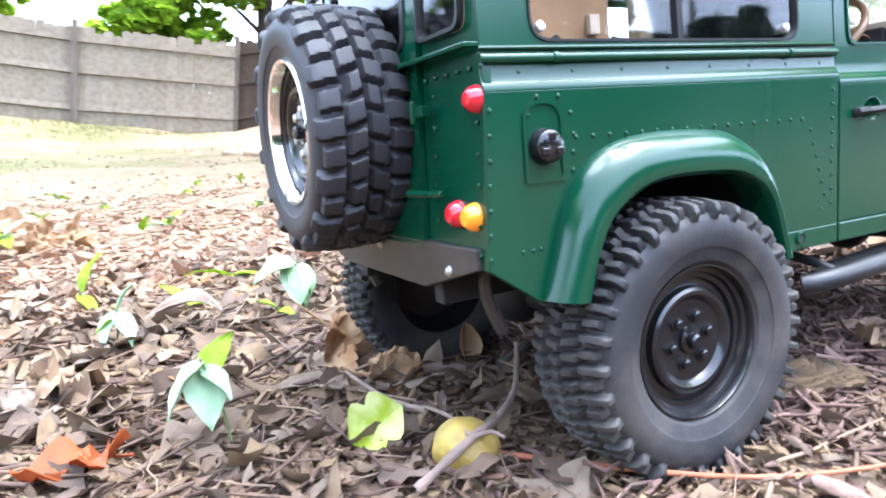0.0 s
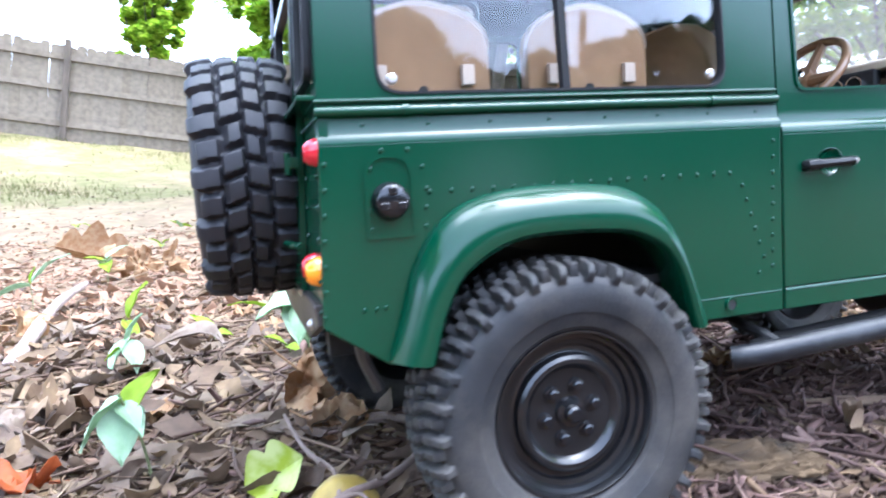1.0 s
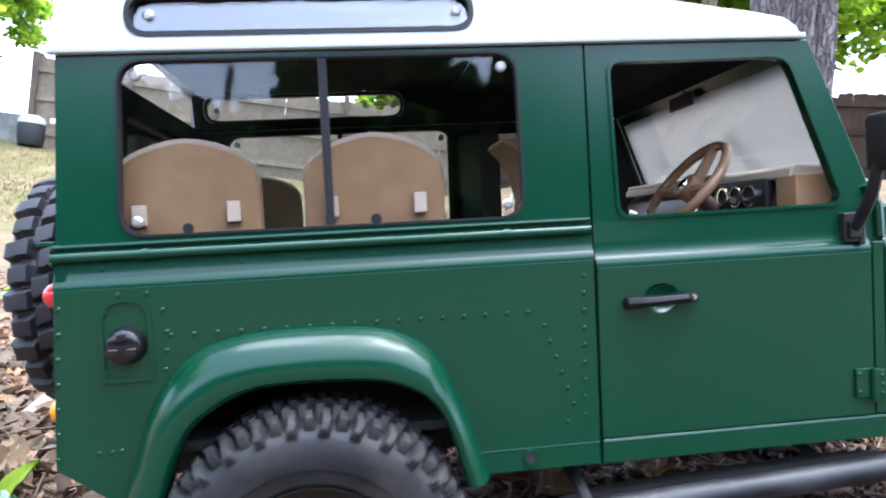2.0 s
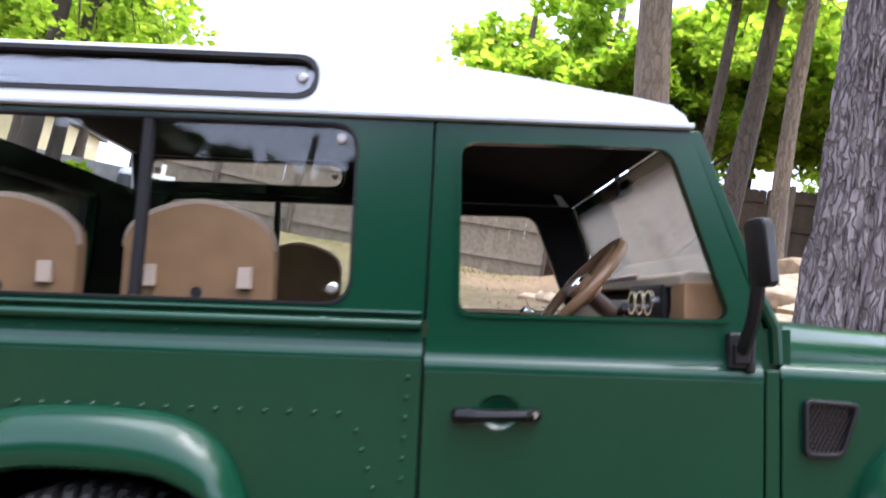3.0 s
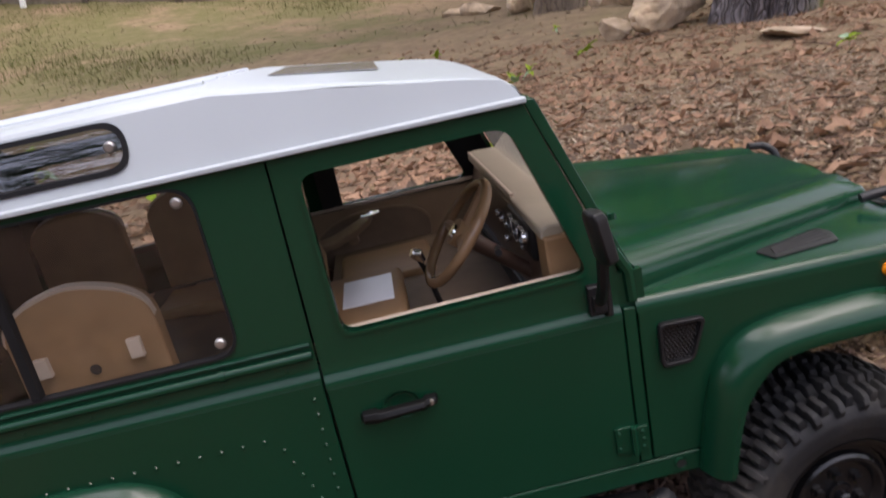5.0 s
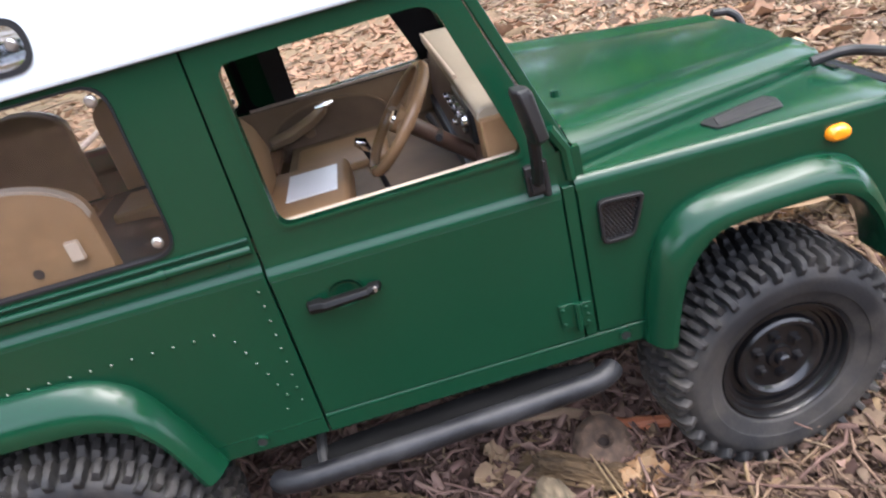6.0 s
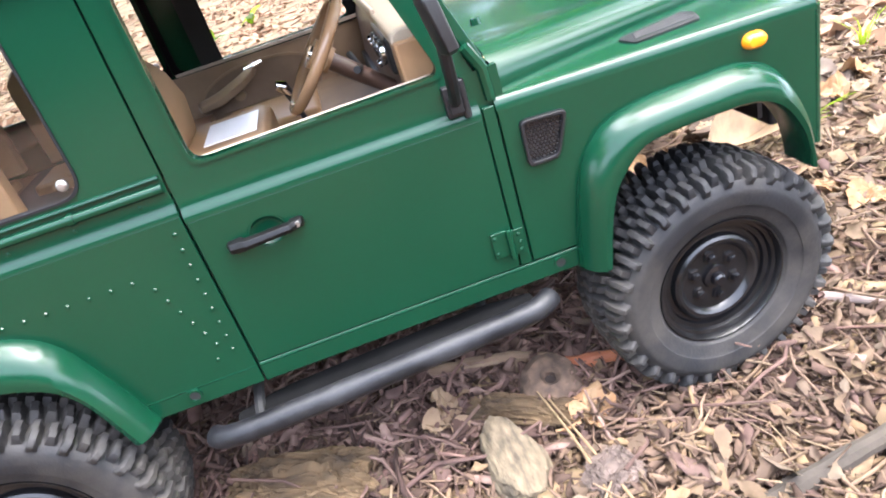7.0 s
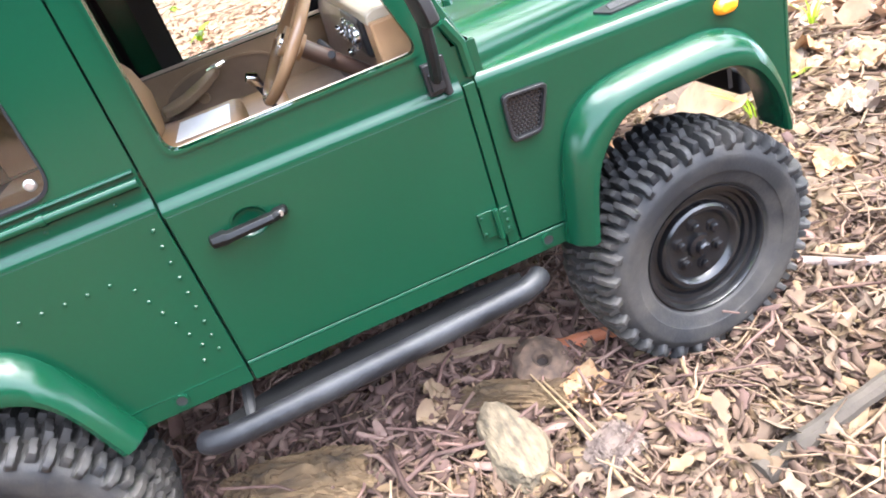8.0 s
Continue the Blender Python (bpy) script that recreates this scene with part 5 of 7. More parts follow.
# front panel and grille close the nose
part("front_panel", box((3.225, -0.62, 0.9), (3.245, 0.62, 1.46)), BLACK, truck, "black front grille panel")
for s in (-1, 1):
    part("headlamp", lathe([(0.0, 0.03), (0.08, 0.025), (0.11, 0.005), (0.115, -0.02)], 24, "X", (3.280, s * 0.75, 1.2)), CHROME, truck, "round headlamp")
fb = part("front_bumper", box((3.280, -0.62, 0.84), (3.375, 0.62, 0.96)), BLACK, truck, "black front bumper", bevel=0.002)
bm = tube(smooth_line([(3.145, -0.6, 1.5), (3.245, -0.62, 1.515), (3.345, -0.62, 1.495), (3.475, -0.61, 1.445), (3.515, -0.58, 1.4), (3.525, -0.55, 1.28), (3.495, -0.55, 0.98)], 5), 0.021, 10)
bm2 = tube(smooth_line([(3.385, 0.62, 1.46), (3.445, 0.62, 1.45), (3.475, 0.61, 1.445), (3.515, 0.58, 1.4), (3.525, 0.55, 1.28), (3.495, 0.55, 0.98)], 5), 0.021, 10)
part("bull_bar", bm, SLIDER, truck, "grey tubular front guard")
part("bull_bar", bm2, SLIDER, truck, "grey tubular front guard")
part("bull_bar", tube([(3.520, -0.56, 1.3), (3.520, 0.56, 1.3)], 0.026, 10), SLIDER, truck, "grey tubular front guard")


# ---- wheels ----
def tyre_mesh(width=0.4, R=0.525, rim=0.29, n=36, seed=1):
    """Mud tyre moulded in one skin: smooth bulging sidewalls, soft interlocking tread blocks, scalloped shoulders."""
    h = width / 2
    half = [(rim - 0.004, 0.62), (rim + 0.004, 0.74), (rim + 0.016, 0.8), (rim + 0.022, 0.85), (rim + 0.034, 0.88), (rim + 0.07, 0.955), (rim + 0.078, 0.985), (rim + 0.125, 1.02), (R - 0.085, 0.99), (R - 0.062, 0.9), (R - 0.05, 0.76), (R - 0.045, 0.5), (R - 0.043, 0.0)]
    ctrl = [(r, -y * h, 0) for r, y in half] + [(r, y * h, 0) for r, y in half[-2::-1]]
    line = smooth_line(ctrl, 4)
    prof = np.array([(p.x, p.y) for p in line])
    # finer across the tread
    keep = []
    for a, b in zip(prof, prof[1:]):
        k = 2 if min(a[0], b[0]) > R - 0.1 else 1
        keep += [a + (b - a) * q / k for q in range(k)]
    prof = np.array(keep + [prof[-1]])
    m = len(prof)
    d = np.gradient(prof, axis=0)
    nrm = np.c_[d[:, 1], -d[:, 0]]
    nrm /= np.linalg.norm(nrm, axis=1)[:, None]
    if nrm[m // 2, 0] < 0:
        nrm = -nrm
    # arc length from the middle of the tread, in units of its half width
    seg = np.r_[0, np.cumsum(np.hypot(*np.diff(prof, axis=0).T))]
    v = (seg - seg[-1] / 2) / (h * 0.98)
    k_ = 10 if n > 40 else 14
    A = n * k_
    u = np.arange(A) / k_
    U, V = np.meshgrid(u, v, indexing="ij")

    def soft(x, lo, hi, e):
        return np.clip((x - lo) / e + 0.5, 0, 1) * np.clip((hi - x) / e + 0.5, 0, 1)

    hgt = np.zeros_like(U)
    for sgn, off in ((-1, 0.0), (1, 0.5)):
        w = V * sgn
        c = (U + off + 0.6 * w) % 1.0
        hgt = np.maximum(hgt, soft(c, 0.1, 0.74 if n > 40 else 0.9, 0.12) * soft(w, 0.02, 0.4 + 0.07 * np.sin(np.floor(U + off + 0.6 * w) * 2.4), 0.06))
        c = (U + off + 0.75 - 0.12 * w + 0.06 * np.sin(9 * w)) % 1.0
        odd = (np.floor(U + off + 0.75 - 0.12 * w) % 2) > 0.5
        hgt = np.maximum(hgt, soft(c, 0.14, 0.74 if n > 40 else 0.88, 0.12) * soft(w, 0.52 if n > 40 else 0.47, np.where(odd, 1.02, 0.88), 0.07) * np.where(odd, 1.0, 0.9))
    fall = np.clip((1.34 - np.abs(V)) / 0.45, 0.25, 1.0)
    depth = (0.042 if n > 40 else 0.034) * hgt * fall
    ang = 2 * math.pi * U / n
    r = prof[None, :, 0] + nrm[None, :, 0] * depth
    y = prof[None, :, 1] + nrm[None, :, 1] * depth
    X = np.stack([r * np.cos(ang), y, r * np.sin(ang)], -1).reshape(-1, 3)
    bm = bmesh.new()
    vs = [bm.verts.new(p) for p in X.tolist()]
    for i in range(A):
        a, b = i * m, ((i + 1) % A) * m
        for j in range(m - 1):
            bm.faces.new((vs[a + j], vs[a + j + 1], vs[b + j + 1], vs[b + j]))
        bm.faces.new((vs[a + m - 1], vs[a], vs[b], vs[b + m - 1]))
    return bm


def wheel(parent, at, turn, rubber, rim_mat, width=0.4, R=0.525, steer=0.0, face=-1, seed=1, spin=0.0):
    """Steel wheel: stepped dish, five bolts, hub cap; the face looks along -y before the turn."""
    wh = new("wheel")
    wh.parent = parent
    wh.location = Vector(at) * CAR
    wh.rotation_euler = turn
    k = R / 0.525
    part("tyre", tyre_mesh(width, R, 0.278 * k, 60 if rubber is RUBBER else 30, seed), rubber, wh, "black mud tyre with chunky tread")
    h = width / 2
    prof = [(0.0, -h * 0.5), (0.05, -h * 0.5), (0.125, -h * 0.5), (0.15, -h * 0.52), (0.16, -h * 0.6), (0.172, -h * 0.645), (0.186, -h * 0.645), (0.197, -h * 0.6), (0.203, -h * 0.46), (0.214, -h * 0.44), (0.226, -h * 0.45), (0.232, -h * 0.53), (0.25, -h * 0.55), (0.256, -h * 0.63), (0.27, -h * 0.66), (0.274, -h * 0.76), (0.279, -h * 0.81), (0.286, -h * 0.81), (0.29, -h * 0.74), (0.296, -h * 0.6), (0.24, -h * 0.2), (0.24, h * 0.2), (0.3, h * 0.78), (0.28, h * 0.8), (0.22, h * 0.1), (0.0, h * 0.1)]
    rim = part("rim", lathe([(r * k, y) for r, y in prof], 56, "Y"), STEELB, wh, "stepped steel wheel rim")
    if rim_mat is CHROME:
        part("rim_ring", lathe([(0.27 * k, -h * 0.7), (0.276 * k, -h * 0.8), (0.286 * k, -h * 0.9), (0.3 * k, -h * 0.93), (0.31 * k, -h * 0.84), (0.3 * k, -h * 0.74)], 56, "Y", closed=True), CHROME, rim, "polished chrome rim ring")
    part("hub_cap", lathe([(0.0, -h * 0.76), (0.02, -h * 0.76), (0.028, -h * 0.72), (0.03, -h * 0.6), (0.05, -h * 0.57), (0.055, -h * 0.49)], 20, "Y"), GLOSSB, rim, "glossy black hub nut")
    for j in range(6):
        a = 2 * math.pi * j / 6 + 0.5
        bm = lathe([(0.0, -h * 0.63), (0.014, -h * 0.63), (0.02, -h * 0.61), (0.022, -h * 0.54), (0.03, -h * 0.53), (0.032, -h * 0.48)], 6, "Y", (0.092 * math.cos(a), 0, 0.092 * math.sin(a)))
        part("wheel_bolt", bm, GLOSSB if rim_mat is STEELB else STEEL, rim, "hexagonal wheel bolt")
    return wh


wheel(truck, (0.02, -0.92, 0.515), (0, 0.3, 0), RUBBER, STEELB, 0.375, 0.528, seed=1)
wheel(truck, (-0.11, 0.92, 0.49), (0, 0.1, math.pi), RUBBER, STEELB, 0.375, 0.528, seed=2)
wheel(truck, (2.765, -0.885, 0.487), (0, 0.9, 0.05), RUBBER, STEELB, 0.365, 0.495, seed=3)
wheel(truck, (2.765, 0.885, 0.487), (0, 0.5, math.pi + 0.05), RUBBER, STEELB, 0.365, 0.495, seed=4)
spare = wheel(truck, (-0.945, 0.02, 1.40), (0, 0.2, -math.pi / 2), RUBBER_CLEAN, CHROME, 0.38, 0.515, seed=5)
part("spare_carrier", box((-0.83, -0.1, 1.3), (-0.73, 0.12, 1.5)), BLACK, truck, "black spare wheel carrier")

# chassis, axles and floor
part("floor_pan", box((-0.72, -0.9, 0.9), (2.1, 0.9, 0.93)), DARK, truck, "dark floor pan")
for s in (-1, 1):
    part("chassis_rail", box((-0.7, s * 0.38, 0.68), (2.3, s * 0.46, 0.82)), DARK, truck, "black chassis rail", bevel=0.0008)
    for x in (0.02, 2.75):
        part("shock_absorber", tube([(x - 0.1, s * 0.52, 0.5), (x - 0.15, s * 0.5, 1.05)], 0.05, 10), BLACK, truck)
for x in (0.02, 2.75):
    bm = tube([(x, -0.75, 0.52), (x, 0.75, 0.52)], 0.06, 12)
    bmesh.ops.create_icosphere(bm, subdivisions=3, radius=0.16, matrix=Matrix.Translation((x, 0.12, 0.52)))
    part("axle", bm, DARK, truck, "black axle with differential bulge")
part("rear_arch_liner", loft([[(x * 1.0, y, z + 0.05) for x, z in smooth2(REAR_OUT, 2)] for y in (-0.9, 0.9)]), DARK, truck, "dark wheel arch liner")
part("wire", tube(smooth_line([(0.6, -0.72, 0.76), (0.8, -0.78, 0.71), (1.0, -0.74, 0.75), (1.3, -0.76, 0.72)], 5), 0.008, 6), REDWIRE, truck, "thin red wire")
part("wire", tube(smooth_line([(0.55, -0.7, 0.7), (0.75, -0.78, 0.7), (0.95, -0.72, 0.68), (1.2, -0.75, 0.72)], 5), 0.012, 6), BLACK, truck)

# ---- interior ----
for s in (-1, 1):
    for x0 in (-0.6, 0.03):
        # side-facing jump seat: arched back and cushion
        w_ = 0.485
        top = [(x0, 1.77), (x0 + 0.02, 1.83), (x0 + 0.1, 1.885), (x0 + w_ / 2, 1.918), (x0 + w_ - 0.1, 1.885), (x0 + w_ - 0.02, 1.83), (x0 + w_, 1.77)]
        outl = [(x0, 1.38)] + smooth2(top, 3) + [(x0 + w_, 1.38)]
        sb = part("jump_seat_back", plate(outl, (), 0.815, 0.07, s), TAN, truck, "tan arched jump seat back", bevel=0.001)
        rim_l = smooth2([(x, z + 0.004) for x, z in top], 3)
        part("seat_rim", loft([[(x, s * 0.813, z - 0.012), (x, s * 0.82, z + 0.004), (x, s * 0.79, z + 0.008), (x, s * 0.78, z - 0.006)] for x, z in rim_l], close=True), LEDGE, sb, "pale shiny seat rim")
        for xx in (x0 + 0.07, x0 + w_ - 0.11):
            part("seat_clip", box((xx, s * 0.817, 1.64), (xx + 0.045, s * 0.84, 1.71)), LEDGE, sb, bevel=0.0004)
        part("seat_hole", lathe([(0.0, -0.001), (0.018, -0.001), (0.02, 0.004)], 12, "Y", (x0 + w_ / 2, s * 0.817, 1.625)), DARK, sb)
        part("jump_seat_cushion", box((x0 + 0.02, s * 0.7, 1.30), (x0 + w_ - 0.02, s * 0.36, 1.38)), TAN, sb, bevel=0.002)
    part("rear_bench_box", box((-0.66, s * 0.88, 1.3), (0.9, s * 0.45, 1.33)), BROWN, truck, "brown wheel-box trim")
    # front seats
    fs = part("front_seat_cushion", box((1.0, s * 0.72, 1.18), (1.5, s * 0.22, 1.34)), TAN, truck, "tan front seat cushion", bevel=0.003)
    if s < 0:
        secs = []
        for z, xf, ins in ((1.3, 0.97, 0.0), (1.45, 1.0, 0.0), (1.56, 1.03, 0.0), (1.68, 1.045, 0.01), (1.78, 1.02, 0.025), (1.86, 0.97, 0.05), (1.91, 0.91, 0.09)):
            secs.append([(xf - dx, s * y, z) for dx, y in ((0.15, 0.72 - ins), (0.03, 0.72 - ins), (0.0, 0.66 - ins), (0.012, 0.47), (0.0, 0.28 + ins), (0.03, 0.22 + ins), (0.15, 0.22 + ins), (0.16, 0.47))])
        bm = loft(secs, close=True)
        part("front_seat_back", bm, TAN, fs, "tan front seat back", bevel=0.004)
        part("seat_bolster", box((1.0, -0.8, 1.4), (1.33, -0.2, 1.535)), TAN, fs, "tan squared seat box", bevel=0.003)
        part("seat_label", box((1.085, -0.58, 1.5355), (1.285, -0.3, 1.5385)), SILVERP, fs, "white seat patch, its bright reflection painted in")
    # door cards
    o_ = -0.36 if s > 0 else 0.0
    dc = part("door_card", box((1.0 + o_, s * 0.875, 0.95), (2.0, s * 0.888, 1.565)), CARD, truck, "tan-brown inner door card")
    oval = smooth2([(1.24 + o_, 1.25), (1.42 + o_, 1.13), (1.68 + o_, 1.12), (1.86 + o_, 1.24), (1.9 + o_, 1.4), (1.78 + o_, 1.5), (1.5 + o_, 1.52), (1.3 + o_, 1.46), (1.22 + o_, 1.36), (1.24 + o_, 1.25)], 4)[:-1]
    # flat plate on the card; only its darker colour gives the recess shade
    part("card_recess_shade", plate(oval, (), 0.873, 0.006, s), CARDSHADE, dc, "flat oval panel, recess shade put into its darker colour", bevel=0.0004)
    part("card_lip", ring_strip([(1.56 + o_ + (x - 1.56 - o_) * 1.04, 1.32 + (z - 1.32) * 1.06) for x, z in oval], oval, 0.876, 0.862, s), CARD, dc)
    bm = loft([[(x + o_, s * 0.87, z - w_), (x + o_, s * (0.87 - d), z - w_ * 0.9), (x + o_, s * (0.862 - d), z + w_ * 0.3), (x + o_, s * (0.85 - d * 0.3), z + w_), (x + o_, s * 0.87, z + w_)] for x, z, d, w_ in ((1.2, 1.375, 0.01, 0.02), (1.22, 1.38, 0.06, 0.03), (1.34, 1.4, 0.09, 0.034), (1.48, 1.45, 0.09, 0.034), (1.56, 1.49, 0.06, 0.03), (1.58, 1.5, 0.01, 0.02))], close=True)
    part("armrest", bm, CARD, dc, "tan moulded arm rest", bevel=0.0008)
    part("door_release", tube([(1.52 + o_, s * 0.85, 1.505), (1.58 + o_, s * 0.82, 1.515), (1.62 + o_, s * 0.84, 1.52)], [0.014, 0.018, 0.012], 8), CHROME, dc, "small bright door release")
    part("window_crank", lathe([(0.0, -0.03 * s), (0.03, -0.03 * s), (0.035, 0.0)], 14, "Y", (1.44 + o_, s * 0.87, 1.38)), CARD, dc, "round window crank boss")
# dashboard with binnacle and vents
bm = loft([[(x, y, z) for x, z in ((1.82, 1.38), (1.84, 1.6), (1.86, 1.66), (1.92, 1.7), (2.03, 1.7), (2.03, 1.38))] for y in (-0.72, 0.86)], close=True)
dash = part("dashboard", bm, DASHFACE, truck, "dark brown dashboard", bevel=0.001)
part("dash_top", loft([[(x, y, z) for x, z in ((1.825, 1.702), (1.83, 1.74), (1.86, 1.752), (2.0, 1.745), (2.03, 1.704))] for y in (-0.8, 0.8)], close=True), DASHTOP, dash, "beige padded dash top", bevel=0.001)
# raised lip in pale plastic, which paints the glint along the dash edge
part("dash_lip", tube([(1.83, 0.74, 1.752), (1.838, -0.32, 1.752)], 0.009, 8), LEDGE, dash, "raised lip on the dash top, its glint put into a pale colour")
part("dash_end", box((1.83, -0.83, 1.4), (2.02, -0.7, 1.715)), TAN, dash, "tan dash end block", bevel=0.001)
part("binnacle", box((1.815, -0.66, 1.57), (1.86, -0.26, 1.715)), BLACK, dash, "black instrument binnacle", bevel=0.002)
for y in (-0.56, -0.46, -0.36):
    gd = part("gauge", lathe([(0.0, -0.004), (0.038, -0.004), (0.042, 0.004)], 20, "X", (1.812, y, 1.645)), BLACK, dash)
    part("gauge_ring", lathe([(0.038, -0.012), (0.046, -0.012), (0.047, 0.004), (0.038, 0.004)], 20, "X", (1.812, y, 1.645), closed=True), CHROME, gd, "chrome gauge ring")
for y in (-0.62, -0.52, -0.42):
    part("pedal", box((1.74, y - 0.03, 1.12), (1.76, y + 0.03, 1.2)), STEEL, dash, "small steel pedal", bevel=0.0004)
for y in (-0.62, -0.32):
    part("column_stalk", tube([(1.72, -0.47, 1.6), (1.7, y, 1.63)], [0.012, 0.014], 8), BLACK, dash)
for y, z in ((-0.2, 1.6), (-0.1, 1.6), (0.0, 1.6), (-0.15, 1.52)):
    part("dash_knob", lathe([(0.0, -0.03), (0.014, -0.03), (0.018, -0.02), (0.016, 0.0)], 12, "X", (1.835, y, z)), CHROME, dash, "small bright dash knob")
part("knee_panel", box((1.8, -0.85, 1.2), (1.84, 0.85, 1.4)), BLACK, dash, "black knee panel", bevel=0.001)
gl = part("gear_lever", tube([(1.47, -0.26, 1.29), (1.44, -0.28, 1.46), (1.41, -0.3, 1.57)], [0.014, 0.011, 0.011], 8), BLACK, truck, "black gear lever")
part("gear_knob", tube([(1.425, -0.29, 1.555), (1.41, -0.3, 1.59), (1.385, -0.305, 1.605)], [0.016, 0.026, 0.018], 12), CHROME, gl, "bright gear knob")
part("gear_tunnel", loft([[(x, y, z) for y, z in ((-0.18, 0.95), (-0.15, 1.28), (0.15, 1.28), (0.18, 0.95))] for x in (0.95, 1.85)], close=True), BROWN, truck, "brown gear tunnel")
BROWNMAT = mat("brown_floor_mat", (0.085, 0.058, 0.042), 0.7, var=0.3, scale=60, bump=0.4, bump_scale=700, spec=0.2)
tray = box((0.95, -0.872, 1.29), (1.84, 0.872, 1.31))
part("interior_tray", tray, mat("grey_brown_tray", (0.15, 0.105, 0.07), 0.62, var=0.2, scale=50, bump=0.2, bump_scale=900, spec=0.15), truck, "grey-brown moulded interior tray", bevel=0.001)
part("floor_mat", box((1.4, -0.82, 1.311), (1.79, -0.2, 1.318)), BROWNMAT, truck, "dark foot well mat", bevel=0.001)
part("bulkhead", box((2.04, -0.88, 0.95), (2.05, 0.88, 1.6)), DARK, truck, "dark bulkhead")
# steering wheel on a leaning column
sw_c, sw_r = Vector((1.575, -0.48, 1.7)), 0.215
ax = Vector((-0.72, 0.0, 0.62)).normalized()
u_, v_ = Vector((0, 1, 0)), ax.cross(Vector((0, 1, 0)))
ringp = [sw_c + (u_ * math.cos(a) + v_ * math.sin(a)) * sw_r for a in np.linspace(0, 2 * math.pi, 41)]
WRIM = mat("glossy_tan_wheel_rim", (0.21, 0.125, 0.066), 0.24, var=0.15, scale=60, bump=0.08, bump_scale=900, spec=0.5)
sw = part("steering_wheel", tube(ringp, 0.021, 12, caps=False), WRIM, truck, "tan steering wheel rim")
for a in (0.1, math.pi - 0.1, -math.pi / 2):
    e = sw_c + (u_ * math.cos(a) + v_ * math.sin(a)) * sw_r
    part("spoke", tube([sw_c - ax * 0.03, e], [0.03, 0.018], 8), TAN, sw)
part("steering_hub", tube([sw_c - ax * 0.06, sw_c + ax * 0.015], [0.05, 0.055], 16), TAN, sw)
part("steering_column", tube([sw_c - ax * 0.05, sw_c - ax * 0.35], [0.034, 0.03], 12), DASHFACE, sw)
part("hub_badge", tube([sw_c + ax * 0.012, sw_c + ax * 0.024], [0.03, 0.024], 14), CHROME, sw, "small bright hub badge")
part("rear_mirror", box((1.8, -0.12, 2.1), (1.82, 0.12, 2.17)), BLACK, truck, "black rear-view mirror", bevel=0.001)
part("mirror_stem", tube([(1.84, 0, 2.22), (1.815, 0, 2.14)], 0.01, 6), BLACK, truck)



# ---- litter on the ground ----
def frames(n, rng, tilt=0.35):
    """Random resting turns: n x 3 x 3."""
    yaw = rng.uniform(0, 2 * math.pi, n)
    a, b = rng.normal(0, tilt, n), rng.normal(0, tilt, n)
    cy, sy, ca, sa, cb, sb = np.cos(yaw), np.sin(yaw), np.cos(a), np.sin(a), np.cos(b), np.sin(b)
    z, o = np.zeros(n), np.ones(n)
    rz = np.array([[cy, -sy, z], [sy, cy, z], [z, z, o]])
    rx = np.array([[o, z, z], [z, ca, -sa], [z, sa, ca]])
    ry = np.array([[cb, z, sb], [z, o, z], [-sb, z, cb]])
    return np.einsum("ijn,jkn,kln->nil", rz, rx, ry)


def strew(name, local, faces, xy, lift, rng, material, label, tilt):
    """One object of many loose pieces: local is n x k x 3."""
    n, k, _ = local.shape
    R_ = frames(n, rng, tilt)
    pos = np.c_[xy, lie(xy[:, 0], xy[:, 1]) + lift]
    v = np.einsum("nij,nkj->nki", R_, local) + pos[:, None, :]
    f = (np.array(faces)[None] + (np.arange(n) * k)[:, None, None]).reshape(-1, len(faces[0]))
    me = bpy.data.meshes.new(name)
    me.from_pydata(v.reshape(-1, 3).tolist(), [], f.tolist())
    me.materials.append(material)
    for p in me.polygons:
        p.use_smooth = True
    ob = new(name, me)
    ob.matrix_world = TILT
    return tagged(ob, label, "litter", kind="stuff")


def leaf_shapes(n, rng, lo, hi):
    """Curled dry leaves on a 5 x 4 grid, wavy and ragged at the rim."""
    L = rng.uniform(lo, hi, n)
    W = L * rng.uniform(0.35, 0.7, n)
    curl, bow, tw = rng.uniform(-1.6, 1.6, n), rng.uniform(-1.2, 1.2, n), rng.uniform(-0.8, 0.8, n)
    out = []
    for i in range(6):
        u = i / 5 - 0.5
        prof = (0.12, 0.75, 1.0, 0.95, 0.62, 0.06)[i] * rng.uniform(0.55, 1.25, n)
        for j in range(4):
            w = (j / 3 - 0.5) * prof
            rag = 1 + rng.uniform(-0.5, 0.4, n) * (1 if j in (0, 3) else 0.1)
            x = u * L + rng.uniform(-0.03, 0.03, n) * L
            y = W * w * rag * np.cos(curl * w)
            z = W * np.abs(w) * np.sin(np.abs(curl * w)) * np.sign(curl) + bow * L * u * u * 0.8 + tw * u * w * W + rng.normal(0, 0.035, n) * L
            out.append(np.stack([x, y, z], -1))
    f = [(i * 4 + j, i * 4 + j + 1, (i + 1) * 4 + j + 1, (i + 1) * 4 + j) for i in range(5) for j in range(3)]
    return np.stack(out, 1), f


